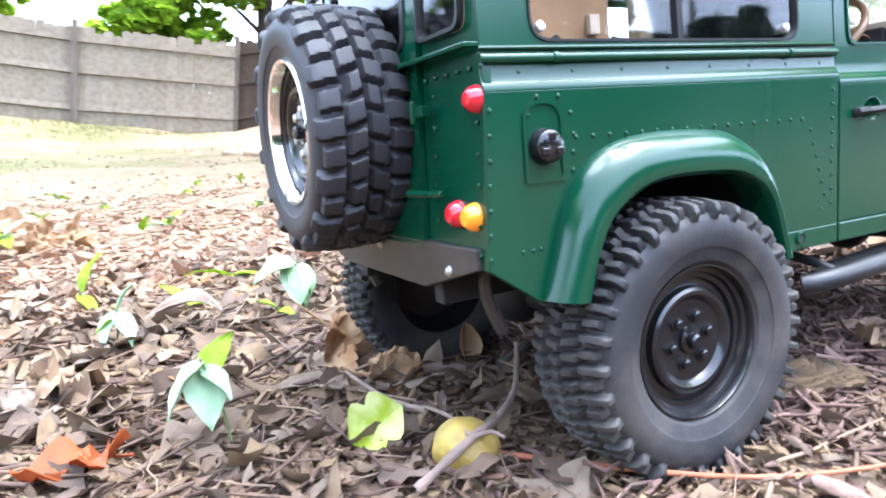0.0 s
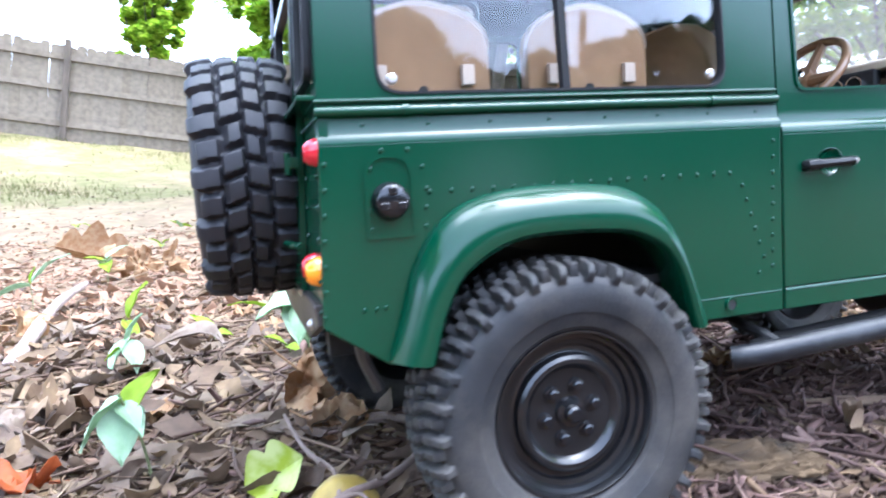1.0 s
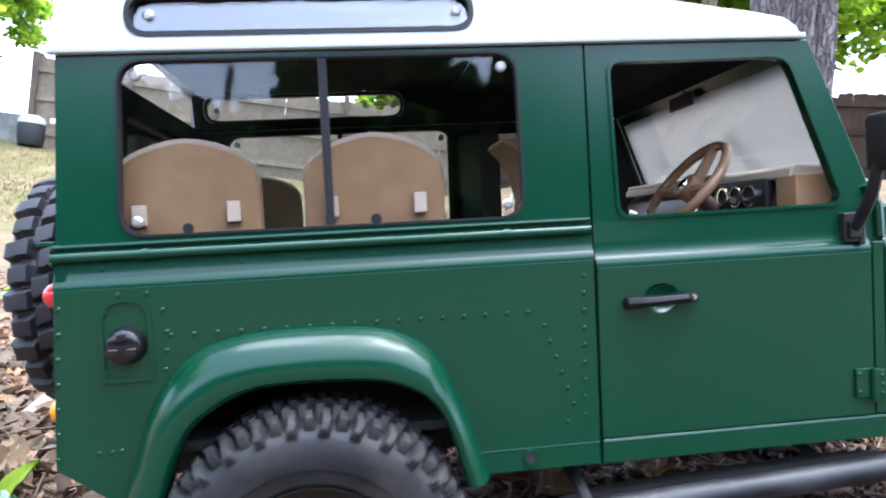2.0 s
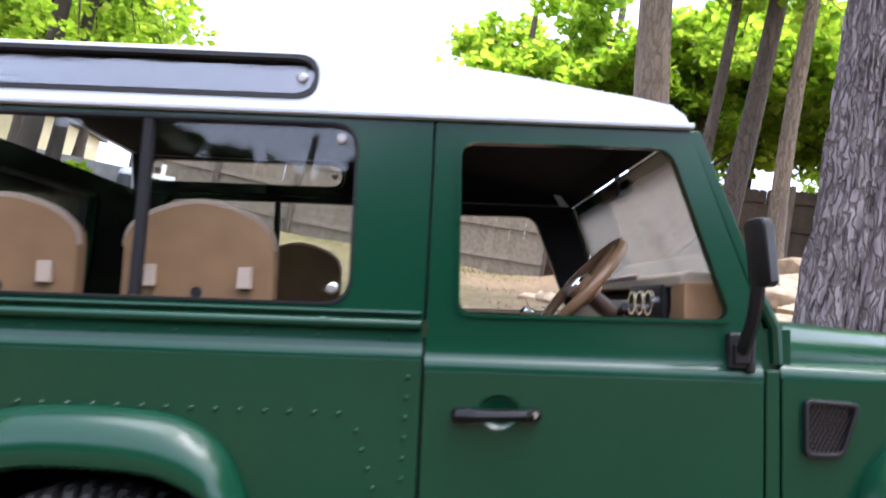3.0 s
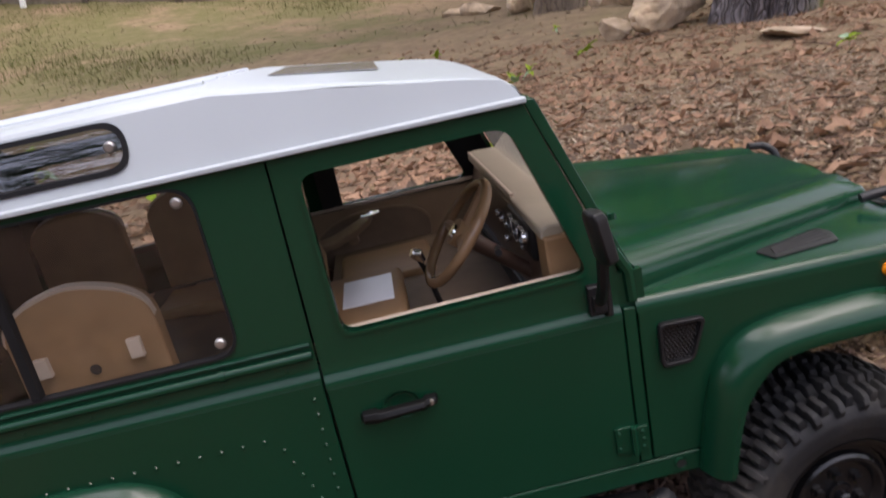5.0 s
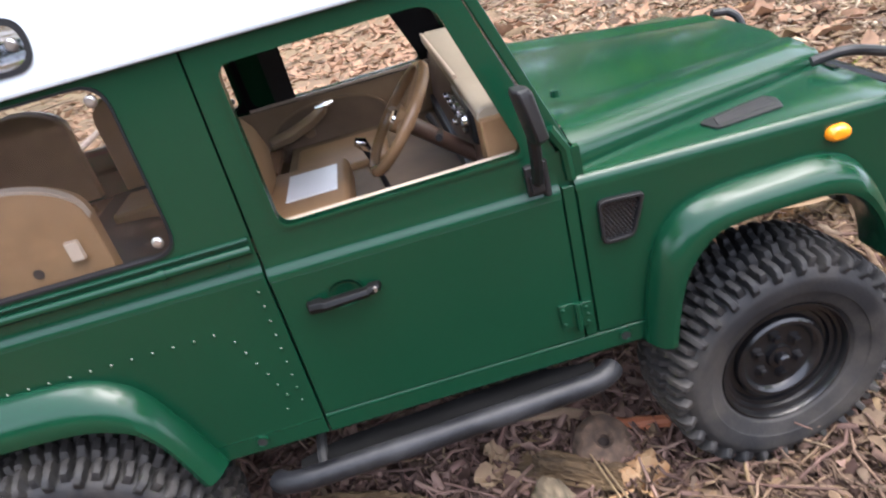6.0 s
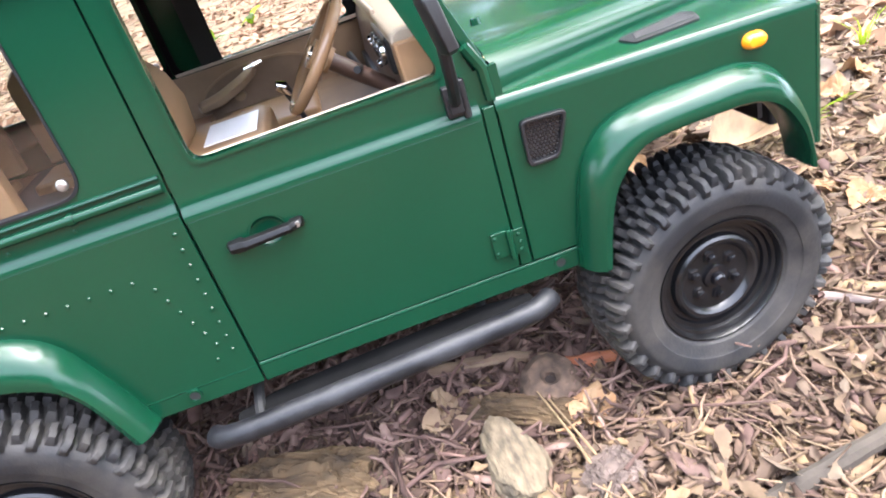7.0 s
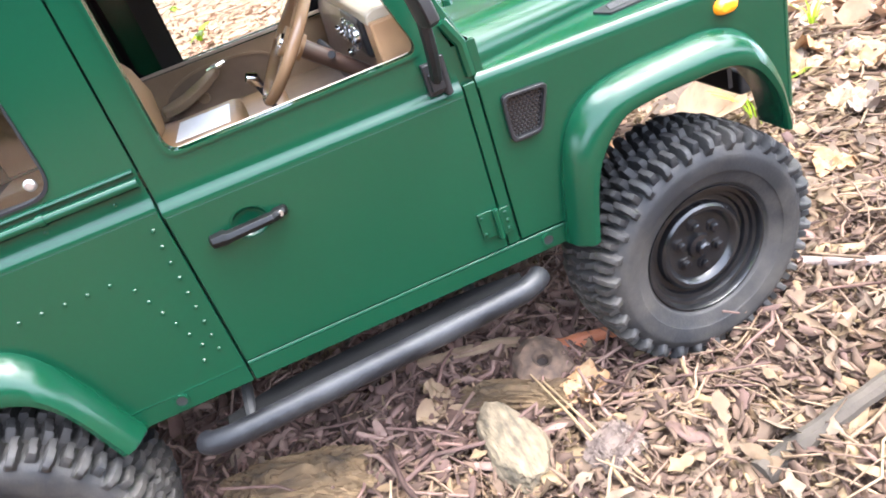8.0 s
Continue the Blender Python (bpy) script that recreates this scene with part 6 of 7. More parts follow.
def chip_shapes(n, rng, lo, hi):
    """Splintered chips: tapered, slightly bent six-point bars."""
    L = lo + (hi - lo) * rng.uniform(0, 1, n) ** 2
    W, H = L * rng.uniform(0.14, 0.5, n), L * rng.uniform(0.05, 0.15, n)
    bend = rng.uniform(-0.15, 0.15, n) * L
    out = []
    for x, k in ((-0.5, 0.55), (0.0, 1.0), (0.5, 0.4)):
        for y, z in ((-0.5, -0.5), (0.5, -0.5), (0.5, 0.5), (-0.5, 0.5)):
            jit = rng.uniform(0.75, 1.25, n)
            out.append(np.stack([x * L + rng.uniform(-0.06, 0.06, n) * L, y * W * k * jit + (bend if x == 0 else 0), z * H * (0.6 + 0.4 * k) * jit], -1))
    f = [(a, a + 1, a + 5, a + 4) for a in (0, 1, 2, 4, 5, 6)] + [(3, 0, 4, 7), (7, 4, 8, 11), (0, 1, 2, 3), (8, 9, 10, 11)]
    return np.stack(out, 1), f


def twig_shapes(n, rng, lo, hi, thick):
    """Thin bent twigs, four-sided."""
    L = rng.uniform(lo, hi, n)
    r = thick * rng.uniform(0.5, 1.4, n)
    b1, b2 = rng.uniform(-0.12, 0.12, n) * L, rng.uniform(-0.12, 0.12, n) * L
    out = []
    for x, b, k in ((-0.5, 0 * b1, 1.0), (-0.18, b1, 0.95), (0.15, b2, 0.8), (0.5, 0 * b1, 0.5)):
        for y, z in ((-1, 0), (0, -1), (1, 0), (0, 1)):
            out.append(np.stack([x * L, y * r * k + b, z * r * k + b * 0.25], -1))
    f = [(s * 4 + i, s * 4 + (i + 1) % 4, s * 4 + 4 + (i + 1) % 4, s * 4 + 4 + i) for s in range(3) for i in range(4)] + [(0, 1, 2, 3), (12, 13, 14, 15)]
    return np.stack(out, 1), f


def area(n, rng, x0, x1, y0, y1):
    """Even inside the patch, thinning out softly round it."""
    p = np.c_[rng.uniform(x0, x1, n), rng.uniform(y0, y1, n)]
    k = n // 6
    sx, sy = (x1 - x0) / 2, (y1 - y0) / 2
    p[:k] = np.c_[rng.normal((x0 + x1) / 2, sx * 0.95, k), rng.normal((y0 + y1) / 2, sy * 0.95, k)]
    q = n // 8
    p[k:k + q, 0] += rng.normal(0, sx * 0.2, q)
    p[k + q:k + 2 * q, 1] += rng.normal(0, sy * 0.2, q)
    return p


def outer(n, rng, r0, r1):
    """A ring all round the truck, thinning outwards."""
    a = rng.uniform(0, 2 * math.pi, n)
    d = r0 + (r1 - r0) * rng.uniform(0, 1, n) ** 1.5
    return np.c_[0.12 + d * np.cos(a), 0.1 + d * np.sin(a)]


rng = np.random.RandomState(11)
MIDCHIP = mat_island("purple_brown_splinters", [(0.06, 0.03686, 0.027), (0.13, 0.08342, 0.0576), (0.09, 0.05432, 0.0405), (0.17, 0.1145, 0.0765)], 0.85, 0.6, 500, grain=0.4, grain_scale=150)
# red mulch, with the truck's shade also put into its colour
MULCH = mat_island("shaded_red_brown_mulch", [(0.06, 0.036, 0.03), (0.15, 0.09, 0.072), (0.1, 0.06, 0.05), (0.26, 0.17, 0.135), (0.19, 0.11, 0.09)], 0.8, 0.6, 500, grain=0.4, grain_scale=150)
PALECHIP = mat_island("pale_sandy_crumbs", [(0.3, 0.235, 0.165), (0.38, 0.3, 0.21), (0.24, 0.175, 0.12), (0.44, 0.36, 0.26)], 0.85, 0.4, 400, grain=0.3, grain_scale=120)
MIDLEAF = mat_island("tan_leaf_litter", [(0.2349, 0.1405, 0.08998), (0.3284, 0.1954, 0.1205), (0.2937, 0.1705, 0.1109), (0.4231, 0.2538, 0.1576), (0.3644, 0.2252, 0.1465), (0.2697, 0.1518, 0.09418)], 0.75, 0.4, 300, translucent=0.12, grain=0.3, grain_scale=90)
FARLEAF = mat_island("faded_leaf_scraps", [(0.144, 0.1048, 0.07344), (0.1768, 0.1312, 0.092), (0.164, 0.1184, 0.0816), (0.2096, 0.1576, 0.1112)], 0.8, 0.3, 300, grain=0.3, grain_scale=60)


def strew_kind(name, shapes, args, n, region, lift, material, label, tilt):
    loc, f = shapes(n, rng, *args)
    return strew(name, loc, f, area(n, rng, *region), rng.uniform(*lift, n), rng, material, label, tilt)


NEAR = (-0.75, 0.95, -0.4, 0.75)
strew_kind("mulch_chips", chip_shapes, (0.003, 0.022), 24000, NEAR, (0.0, 0.006), CHIPS, "brown splintered bark mulch", 0.3)
strew_kind("mulch_chips", chip_shapes, (0.004, 0.022), 8000, (0.0, 0.3, -0.085, 0.25), (0.001, 0.009), MULCH, "red-brown bark mulch under the truck, darkened for its shade", 0.45)
strew_kind("dry_leaves", leaf_shapes, (0.003, 0.013), 9000, NEAR, (0.001, 0.008), LITTER, "brown curled dead leaf scraps", 0.4)
strew_kind("dry_leaves", leaf_shapes, (0.006, 0.017), 1200, (-0.25, 0.55, -0.2, 0.05), (0.004, 0.01), LITTER, "crumpled brown leaf scraps beside the truck", 0.45)
strew_kind("dry_leaves", leaf_shapes, (0.025, 0.06), 420, (-0.75, 0.6, 0.05, 0.75), (0.004, 0.011), LITTER, "brown curled dead leaves", 0.35)
strew_kind("mulch_chips", chip_shapes, (0.002, 0.012), 18000, (-0.3, 0.5, -0.22, 0.1), (0.0, 0.006), CHIPS, "fine brown bark crumbs", 0.35)
strew_kind("straw", twig_shapes, (0.01, 0.05, 0.0006), 800, (0.1, 0.55, -0.24, 0.05), (0.003, 0.009), TWIGS, "pale straw stems in front of the truck", 0.2)
strew_kind("twigs", twig_shapes, (0.015, 0.075, 0.0009), 1700, NEAR, (0.002, 0.009), TWIGS, "thin dry broken twigs", 0.18)
strew_kind("straw", twig_shapes, (0.015, 0.06, 0.0004), 1800, NEAR, (0.003, 0.009), TWIGS, "thin pale plant stems", 0.2)
strew_kind("twigs", twig_shapes, (0.02, 0.07, 0.001), 320, (-0.3, 0.02, -0.12, 0.32), (0.003, 0.009), MIDCHIP, "dry brown twigs behind the truck", 0.18)
strew_kind("dry_leaves", leaf_shapes, (0.016, 0.036), 420, (-0.32, 0.0, -0.1, 0.36), (0.004, 0.01), LITTER, "crumpled brown leaves behind the truck", 0.45)
strew_kind("twigs", twig_shapes, (0.02, 0.07, 0.001), 500, (0.02, 0.32, -0.1, 0.2), (0.004, 0.012), MULCH, "broken red-brown twigs under the truck, darkened for its shade", 0.25)
MID = (-2.2, 3.2, 0.6, 3.4)
strew_kind("dry_leaves", leaf_shapes, (0.012, 0.04), 19000, MID, (-0.003, 0.003), MIDLEAF, "brown dead leaves on the slope", 0.16)
strew_kind("mulch_chips", chip_shapes, (0.01, 0.04), 11000, (-2.0, 2.6, 0.6, 2.2), (-0.002, 0.003), MIDLEAF, "bark chips on the slope", 0.2)
strew_kind("twigs", twig_shapes, (0.05, 0.2, 0.002), 900, MID, (0.002, 0.01), TWIGS, "thin dry twigs on the slope", 0.15)
FAR = (-6.0, 6.5, 3.2, 11.0)
strew_kind("dry_leaves", leaf_shapes, (0.02, 0.05), 6000, FAR, (-0.008, 0.002), FARLEAF, "scattered dead leaves on the yard", 0.12)
loc, f = leaf_shapes(9000, rng, 0.015, 0.055)
strew("dry_leaves", loc, f, outer(9000, rng, 0.45, 4.5), rng.uniform(0.0, 0.007, 9000), rng, MIDLEAF, "dead leaves thinning out over the yard", 0.32)
loc, f = chip_shapes(12000, rng, 0.004, 0.03)
strew("mulch_chips", loc, f, outer(12000, rng, 0.35, 2.4), rng.uniform(0.0, 0.006, 12000), rng, CHIPS, "loose bark chips thinning out over the yard", 0.3)

# darker pieces along the slider paint the truck's shade on red mulch
strew_kind("mulch_chips", chip_shapes, (0.004, 0.017), 7000, (0.03, 0.3, -0.095, 0.02), (0.001, 0.008), MULCH, "fine red-brown mulch splinters along the slider, darkened for the truck's shade", 0.5)
strew_kind("twigs", twig_shapes, (0.008, 0.03, 0.0007), 700, (0.03, 0.31, -0.1, 0.0), (0.003, 0.01), MULCH, "thin red-brown splinters along the slider, darkened for the truck's shade", 0.35)
strew_kind("mulch_chips", chip_shapes, (0.002, 0.011), 14000, (0.05, 0.5, -0.25, -0.07), (0.001, 0.008), MIDCHIP, "fine tan splinters in front of the truck", 0.5)

strew_kind("mulch_chips", chip_shapes, (0.004, 0.016), 9000, (0.42, 1.3, 0.15, 1.3), (0.002, 0.009), PALECHIP, "fine pale bark crumbs beyond the truck", 0.4)


def grass_shapes(n, rng, lo, hi):
    """Blades: bent narrow strips standing up."""
    L = rng.uniform(lo, hi, n)
    W = L * 0.05
    b = rng.uniform(-0.5, 0.5, n) * L
    out = []
    for t, k in ((0.0, 1.0), (0.5, 0.8), (1.0, 0.1)):
        for s in (-1, 1):
            out.append(np.stack([s * W * k, b * t * t, L * t * 0.95], -1))
    return np.stack(out, 1), [(0, 1, 3, 2), (2, 3, 5, 4)]


pts = area(60000, rng, -9.0, 2.0, 3.6, 12.9)
keep = (np.sin(pts[:, 0] * 1.3 + 2 * np.sin(pts[:, 1] * 0.7)) + np.sin(pts[:, 1] * 1.1 + pts[:, 0] * 0.4) + rng.normal(0, 0.7, len(pts)) + (pts[:, 1] - 9.5) * 0.3 - (pts[:, 0] + 3) * 0.22) > 0.55
pts = pts[keep]
loc, f = grass_shapes(len(pts), rng, 0.03, 0.09)
strew("lawn_grass", loc, f, pts, np.full(len(pts), -0.004), rng, GRASS, "short patchy lawn grass", 0.3)


# ---- single leaves, plants, sticks and stones near the truck ----
def leaf_mesh(L, W, curl, bow, lobes=0, n=12, m=6, seed=0, thick=0.0006, heart=False):
    """One leaf with a midrib fold; lobes give a scalloped outline."""
    rg = random.Random(seed)
    bm = bmesh.new()
    rows = []
    for i in range(n + 1):
        u = i / n
        w = math.sin(math.pi * min(1, u * 0.97 + 0.02)) ** 0.75
        if lobes:
            w *= 0.62 + 0.38 * abs(math.sin(math.pi * lobes * u))
        if heart:
            # widest near the stalk, drawn out to a point, a little uneven
            w = max(0.02, math.sin(math.pi * min(1.0, u + 0.03) ** 0.6) ** 0.85) * (1 + 0.1 * noise.noise(Vector((u * 7, seed, 0))))
        row = []
        for j in range(m + 1):
            s = j / m * 2 - 1
            y = s * W / 2 * w
            z = abs(s) ** 1.3 * curl * W * w + bow * L * (u - 0.5) ** 2 + 0.012 * L * math.sin(u * 9 + seed) * s + 0.05 * L * noise.noise(Vector((u * 3.5, s * 2.5, seed * 1.37))) + 0.022 * L * noise.noise(Vector((u * 9, s * 7, seed * 2.1)))
            row.append(bm.verts.new(((u - 0.5) * L, y, z)))
        rows.append(row)
    for a, b in zip(rows, rows[1:]):
        for j in range(m):
            bm.faces.new((a[j], a[j + 1], b[j + 1], b[j]))
    r_ = bmesh.ops.extrude_face_region(bm, geom=bm.faces[:])
    for v in r_["geom"]:
        if isinstance(v, bmesh.types.BMVert):
            v.co.z -= thick
    bmesh.ops.remove_doubles(bm, verts=bm.verts[:], dist=1e-6)
    return bm


def lobed_leaf(R, lobes, curl, crumple, seed, thick=0.0005, deep=0.5):
    """A broad leaf with pointed, toothed lobes, folded along its veins."""
    bm = bmesh.new()
    nr, na = 7, 48
    rows = []
    for j in range(na):
        a = 2 * math.pi * j / na
        w = abs(math.cos(a * lobes / 2))
        edge = (1 - deep) + deep * w**0.7
        edge *= 1 + 0.03 * math.sin(a * 17 + seed) + 0.09 * noise.noise(Vector((math.cos(a) * 3, math.sin(a) * 3, seed)))
        edge *= 0.8 + 0.3 * math.cos(a)
        row = []
        for i in range(1, nr + 1):
            r_ = R * edge * i / nr
            x, y = r_ * math.cos(a), r_ * math.sin(a)
            q = Vector((x, y, 0)) / R
            z = -0.12 * R * w * i / nr + curl * R * (i / nr) ** 2 * (0.6 + 0.4 * math.sin(a * 2 + seed))
            z += crumple * R * (noise.noise(q * 1.8 + Vector((seed, 0, 0))) + 0.5 * noise.noise(q * 4.5 + Vector((0, seed, 0))) + 0.2 * noise.noise(q * 11))
            row.append(bm.verts.new((x, y, z)))
        rows.append(row)
    mid = bm.verts.new((0, 0, crumple * R * noise.noise(Vector((seed, 0, 0)))))
    for j in range(na):
        a, b = rows[j - 1], rows[j]
        bm.faces.new((mid, a[0], b[0]))
        for i in range(nr - 1):
            bm.faces.new((a[i], a[i + 1], b[i + 1], b[i]))
    r_ = bmesh.ops.extrude_face_region(bm, geom=bm.faces[:])
    for v in r_["geom"]:
        if isinstance(v, bmesh.types.BMVert):
            v.co.z -= thick
    return bm


def leaf_mat(name, a, b, vein, translucent=0.35, rough=0.5):
    """Leaf blade with blotches of a second colour and faint veins."""
    m = mat_island(name, [a, a], rough, 0.35, 350, translucent=translucent, grain=0.15, grain_scale=90)
    nt = m.node_tree
    ramp = [n for n in nt.nodes if n.bl_idname == "ShaderNodeValToRGB"][-1]
    tc = [n for n in nt.nodes if n.bl_idname == "ShaderNodeTexCoord"][0]
    nz = nt.nodes.new("ShaderNodeTexNoise")
    nz.inputs["Scale"].default_value = 85
    nz.inputs["Detail"].default_value = 5
    nt.links.new(tc.outputs["Object"], nz.inputs["Vector"])
    for l_ in list(ramp.inputs[0].links):
        nt.links.remove(l_)
    nt.links.new(nz.outputs["Fac"], ramp.inputs[0])
    ramp.color_ramp.elements[0].position, ramp.color_ramp.elements[0].color = 0.4, (*a, 1)
    ramp.color_ramp.elements[1].position, ramp.color_ramp.elements[1].color = 0.62, (*b, 1)
    return m


ORANGE_LEAF = leaf_mat("orange_dead_leaf", (0.42, 0.1, 0.025), (0.28, 0.075, 0.025), (0, 0, 0))
YELLOWGREEN = leaf_mat("yellow_green_leaf", (0.36, 0.44, 0.03), (0.56, 0.6, 0.24), (0, 0, 0), 0.3, 0.65)
SEEDLING = leaf_mat("pale_green_seedling_leaf", (0.34, 0.5, 0.29), (0.46, 0.6, 0.41), (0, 0, 0), 0.3, 0.65)
BRIGHTG = leaf_mat("bright_green_leaf", (0.27, 0.4, 0.02), (0.38, 0.5, 0.045), (0, 0, 0), 0.5, 0.6)
TANLEAF = leaf_mat("tan_curled_leaf", (0.42, 0.28, 0.16), (0.31, 0.17, 0.08), (0, 0, 0), 0.25, 0.7)
PALELEAF = leaf_mat("pale_tan_leaf", (0.34, 0.24, 0.15), (0.25, 0.17, 0.11), (0, 0, 0), 0.2, 0.7)
GREYLEAF = leaf_mat("grey_skeleton_leaf", (0.25, 0.195, 0.15), (0.165, 0.12, 0.09), (0, 0, 0), 0.2, 0.8)
STRAW = mat("tan_straw", (0.17, 0.115, 0.06), 0.8, var=0.3, scale=200, bump=0.3, bump_scale=600)
TWIGBARK = mat("grey_brown_twig_bark", (0.15, 0.105, 0.082), 0.85, var=0.35, scale=90, bump=0.6, bump_scale=500, dust=0.35, dust_col=(0.24, 0.18, 0.14))
BRANCH = mat("grey_branch_bark", (0.05, 0.039, 0.029), 0.9, var=0.3, scale=60, bump=0.5, bump_scale=400)
PALEBR = mat("pale_twig_bark", (0.24, 0.18, 0.155), 0.85, var=0.3, scale=60, bump=0.5, bump_scale=400)
REDTWIG = mat("red_brown_bark_strip", (0.3, 0.1, 0.045), 0.75, var=0.3, scale=60, bump=0.4, bump_scale=400)
HUSK = mat("walnut_husk", (0.26, 0.185, 0.03), 0.6, var=0.35, scale=140, bump=0.4, bump_scale=300, dust=0.6, dust_col=(0.2, 0.1, 0.03))
BARKWOOD = mat("rotten_wood_slab", (0.08, 0.05, 0.024), 0.9, var=0.65, scale=130, bump=1.0, bump_scale=380, stretch=(0.45, 1, 1), dust=0.7, dust_col=(0.15, 0.1, 0.05))
KNOT = mat("grey_wood_knot", (0.1, 0.072, 0.058), 0.85, var=0.3, scale=80, bump=0.6, bump_scale=300)


def add_stalk(ob, L, bow, material):
    """The leaf's stalk and raised midrib."""
    z = bow * L * 0.25
    part("stalk", tube([(-L * 0.5, 0, z), (-L * 0.62, 0.002, z + 0.001), (-L * 0.78, 0.004, z + 0.001)], [0.0009, 0.0007, 0.0006], 5), material, ob, s=1.0)
    part("midrib", tube([(L * (u - 0.5), 0, bow * L * (u - 0.5) ** 2 + 0.0003) for u in (0.0, 0.25, 0.5, 0.75, 0.95)], [0.0008, 0.0007, 0.0006, 0.0005, 0.0003], 5), material, ob, s=1.0)


def lone_leaf(name, x, y, up, rz, rx, ry, L, W, curl, bow, material, label, lobes=0, seed=1, cat="leaf", group=""):
    ob = thing(name, leaf_mesh(L, W, curl, bow, lobes, seed=seed), material, on_slope(x, y, up, rz, rx, ry), label, cat, group)
    add_stalk(ob, L, bow, material)
    return ob


def broad_leaf(name, x, y, up, rz, rx, ry, R, curl, crumple, material, label, lobes=5, seed=1, deep=0.5):
    ob = thing(name, lobed_leaf(R, lobes, curl, crumple, seed, deep=deep), material, on_slope(x, y, up, rz, rx, ry), label, "leaf")
    part("stalk", tube([(-R * 0.35, 0, 0), (-R * 0.8, 0.002, -0.001), (-R * 1.2, 0.004, 0.001)], [0.0009, 0.0007, 0.0006], 5), material, ob, s=1.0)
    return ob


broad_leaf("fallen_leaf", -0.203, 0.042, 0.008, 200, 22, -12, 0.028, 0.25, 0.4, ORANGE_LEAF, "orange-brown lobed dead leaf lying on litter", 5, 3, 0.6)
fresh_leaf = thing("fallen_leaf", leaf_mesh(0.026, 0.028, 0.3, 0.5, 2, seed=4), YELLOWGREEN, on_slope(-0.093, -0.018, 0.013, 63, 4, -55) @ Matrix.Rotation(radians(-58), 4, "Z"), "yellow-green fresh leaf propped on the litter", "leaf")
broad_leaf("curled_leaf", -0.062, 0.1, 0.02, -15, 62, 35, 0.034, 0.5, 0.5, TANLEAF, "tan curled dead leaf standing by the wheel", 3, 5, 0.25)
broad_leaf("curled_leaf", -0.062, 0.05, 0.009, -25, 40, 5, 0.019, 0.5, 0.65, TANLEAF, "orange-tan crumpled dead leaf beside the wheel", 3, 6, 0.3)
lone_leaf("curled_leaf", -0.006, 0.062, 0.014, 63, 25, -62, 0.026, 0.014, 0.7, 0.5, TANLEAF, "small tan dead leaf upright against the wheel", 0, 7)
lone_leaf("curled_leaf", -0.135, 0.258, 0.028, 160, 75, 0, 0.055, 0.01, 1.0, -1.6, GREYLEAF, "grey dried leaf curled into an arch", 0, 8)
broad_leaf("curled_leaf", -0.222, 0.165, 0.014, 20, 35, 10, 0.026, 0.4, 0.6, PALELEAF, "brown crumpled dead leaf", 5, 9, 0.5)
broad_leaf("curled_leaf", -0.236, 0.142, 0.012, 70, 25, 10, 0.026, 0.2, 0.35, GREYLEAF, "greyish white dried leaf", 3, 19, 0.3)
broad_leaf("curled_leaf", -0.318, 0.5, 0.02, 50, 40, 10, 0.036, 0.3, 0.4, TANLEAF, "orange-tan crumpled dead leaf", 5, 21, 0.5)
for k, (dx, dy) in enumerate([(0, 0), (0.06, 0.05), (-0.05, 0.03)]):
    broad_leaf("curled_leaf", -0.3 + dx, 1.22 + dy, 0.04, 60 * k, 60, 10, 0.048, 0.5, 0.6, TANLEAF, "large tan curled dead leaf on the slope", 5, 22 + k, 0.5)
lone_leaf("curled_leaf", 0.1, 0.0, 0.026, 70, 55, 10, 0.05, 0.03, 0.7, 0.8, PALELEAF, "pale rolled dead leaf beside the rear wheel", 2, 10)
broad_leaf("curled_leaf", 0.155, -0.082, 0.01, 75, 30, -15, 0.015, 0.4, 0.55, PALELEAF, "pale tan pointed dead leaf", 3, 12, 0.6)
broad_leaf("curled_leaf", 0.212, -0.104, 0.008, 35, 22, 8, 0.014, 0.4, 0.5, TANLEAF, "yellowish tan dead leaf", 3, 13, 0.4)
lone_leaf("curled_leaf", 0.39, 0.06, 0.015, 15, 25, 0, 0.06, 0.035, 0.6, 0.6, PALELEAF, "tan rolled dead leaf behind the front wheel", 0, 14)
lone_leaf("curled_leaf", 0.35, 0.12, 0.018, 70, 30, 10, 0.07, 0.045, 0.6, 0.7, TANLEAF, "tan rolled dead leaf behind the front wheel", 0, 15)
lone_leaf("curled_leaf", 0.09, 0.05, 0.02, 40, 45, 10, 0.05, 0.032, 0.7, 0.8, PALELEAF, "pale rolled dead leaf behind the rear wheel", 2, 16)
lone_leaf("curled_leaf", -0.40, 1.3, 0.05, 30, 50, 10, 0.16, 0.1, 0.7, 0.8, TANLEAF, "large tan curled dead leaf on the slope", 3, 17)
lone_leaf("curled_leaf", -0.52, 0.8, 0.03, 120, 40, 10, 0.1, 0.07, 0.6, 0.7, TANLEAF, "orange-tan dead leaf on the slope", 3, 18)
# many more dry leaves of the same kinds, one by one
rr = random.Random(5)
kinds = []
for i, (m_, lob, deep) in enumerate([(TANLEAF, 5, 0.5), (PALELEAF, 3, 0.3), (GREYLEAF, 5, 0.45), (PALELEAF, 5, 0.55), (GREYLEAF, 3, 0.35), (TANLEAF, 3, 0.3)]):
    kinds.append(thing("dry_leaf", lobed_leaf(0.02, lob, rr.uniform(-0.2, 0.4), 0.4, 30 + i, deep=deep), m_, on_slope(-0.3 + 0.07 * i, 0.25, 0.006, 40 * i, 12, 5), "brown crumpled dead leaf on the litter", "leaf", "loose dead leaves"))
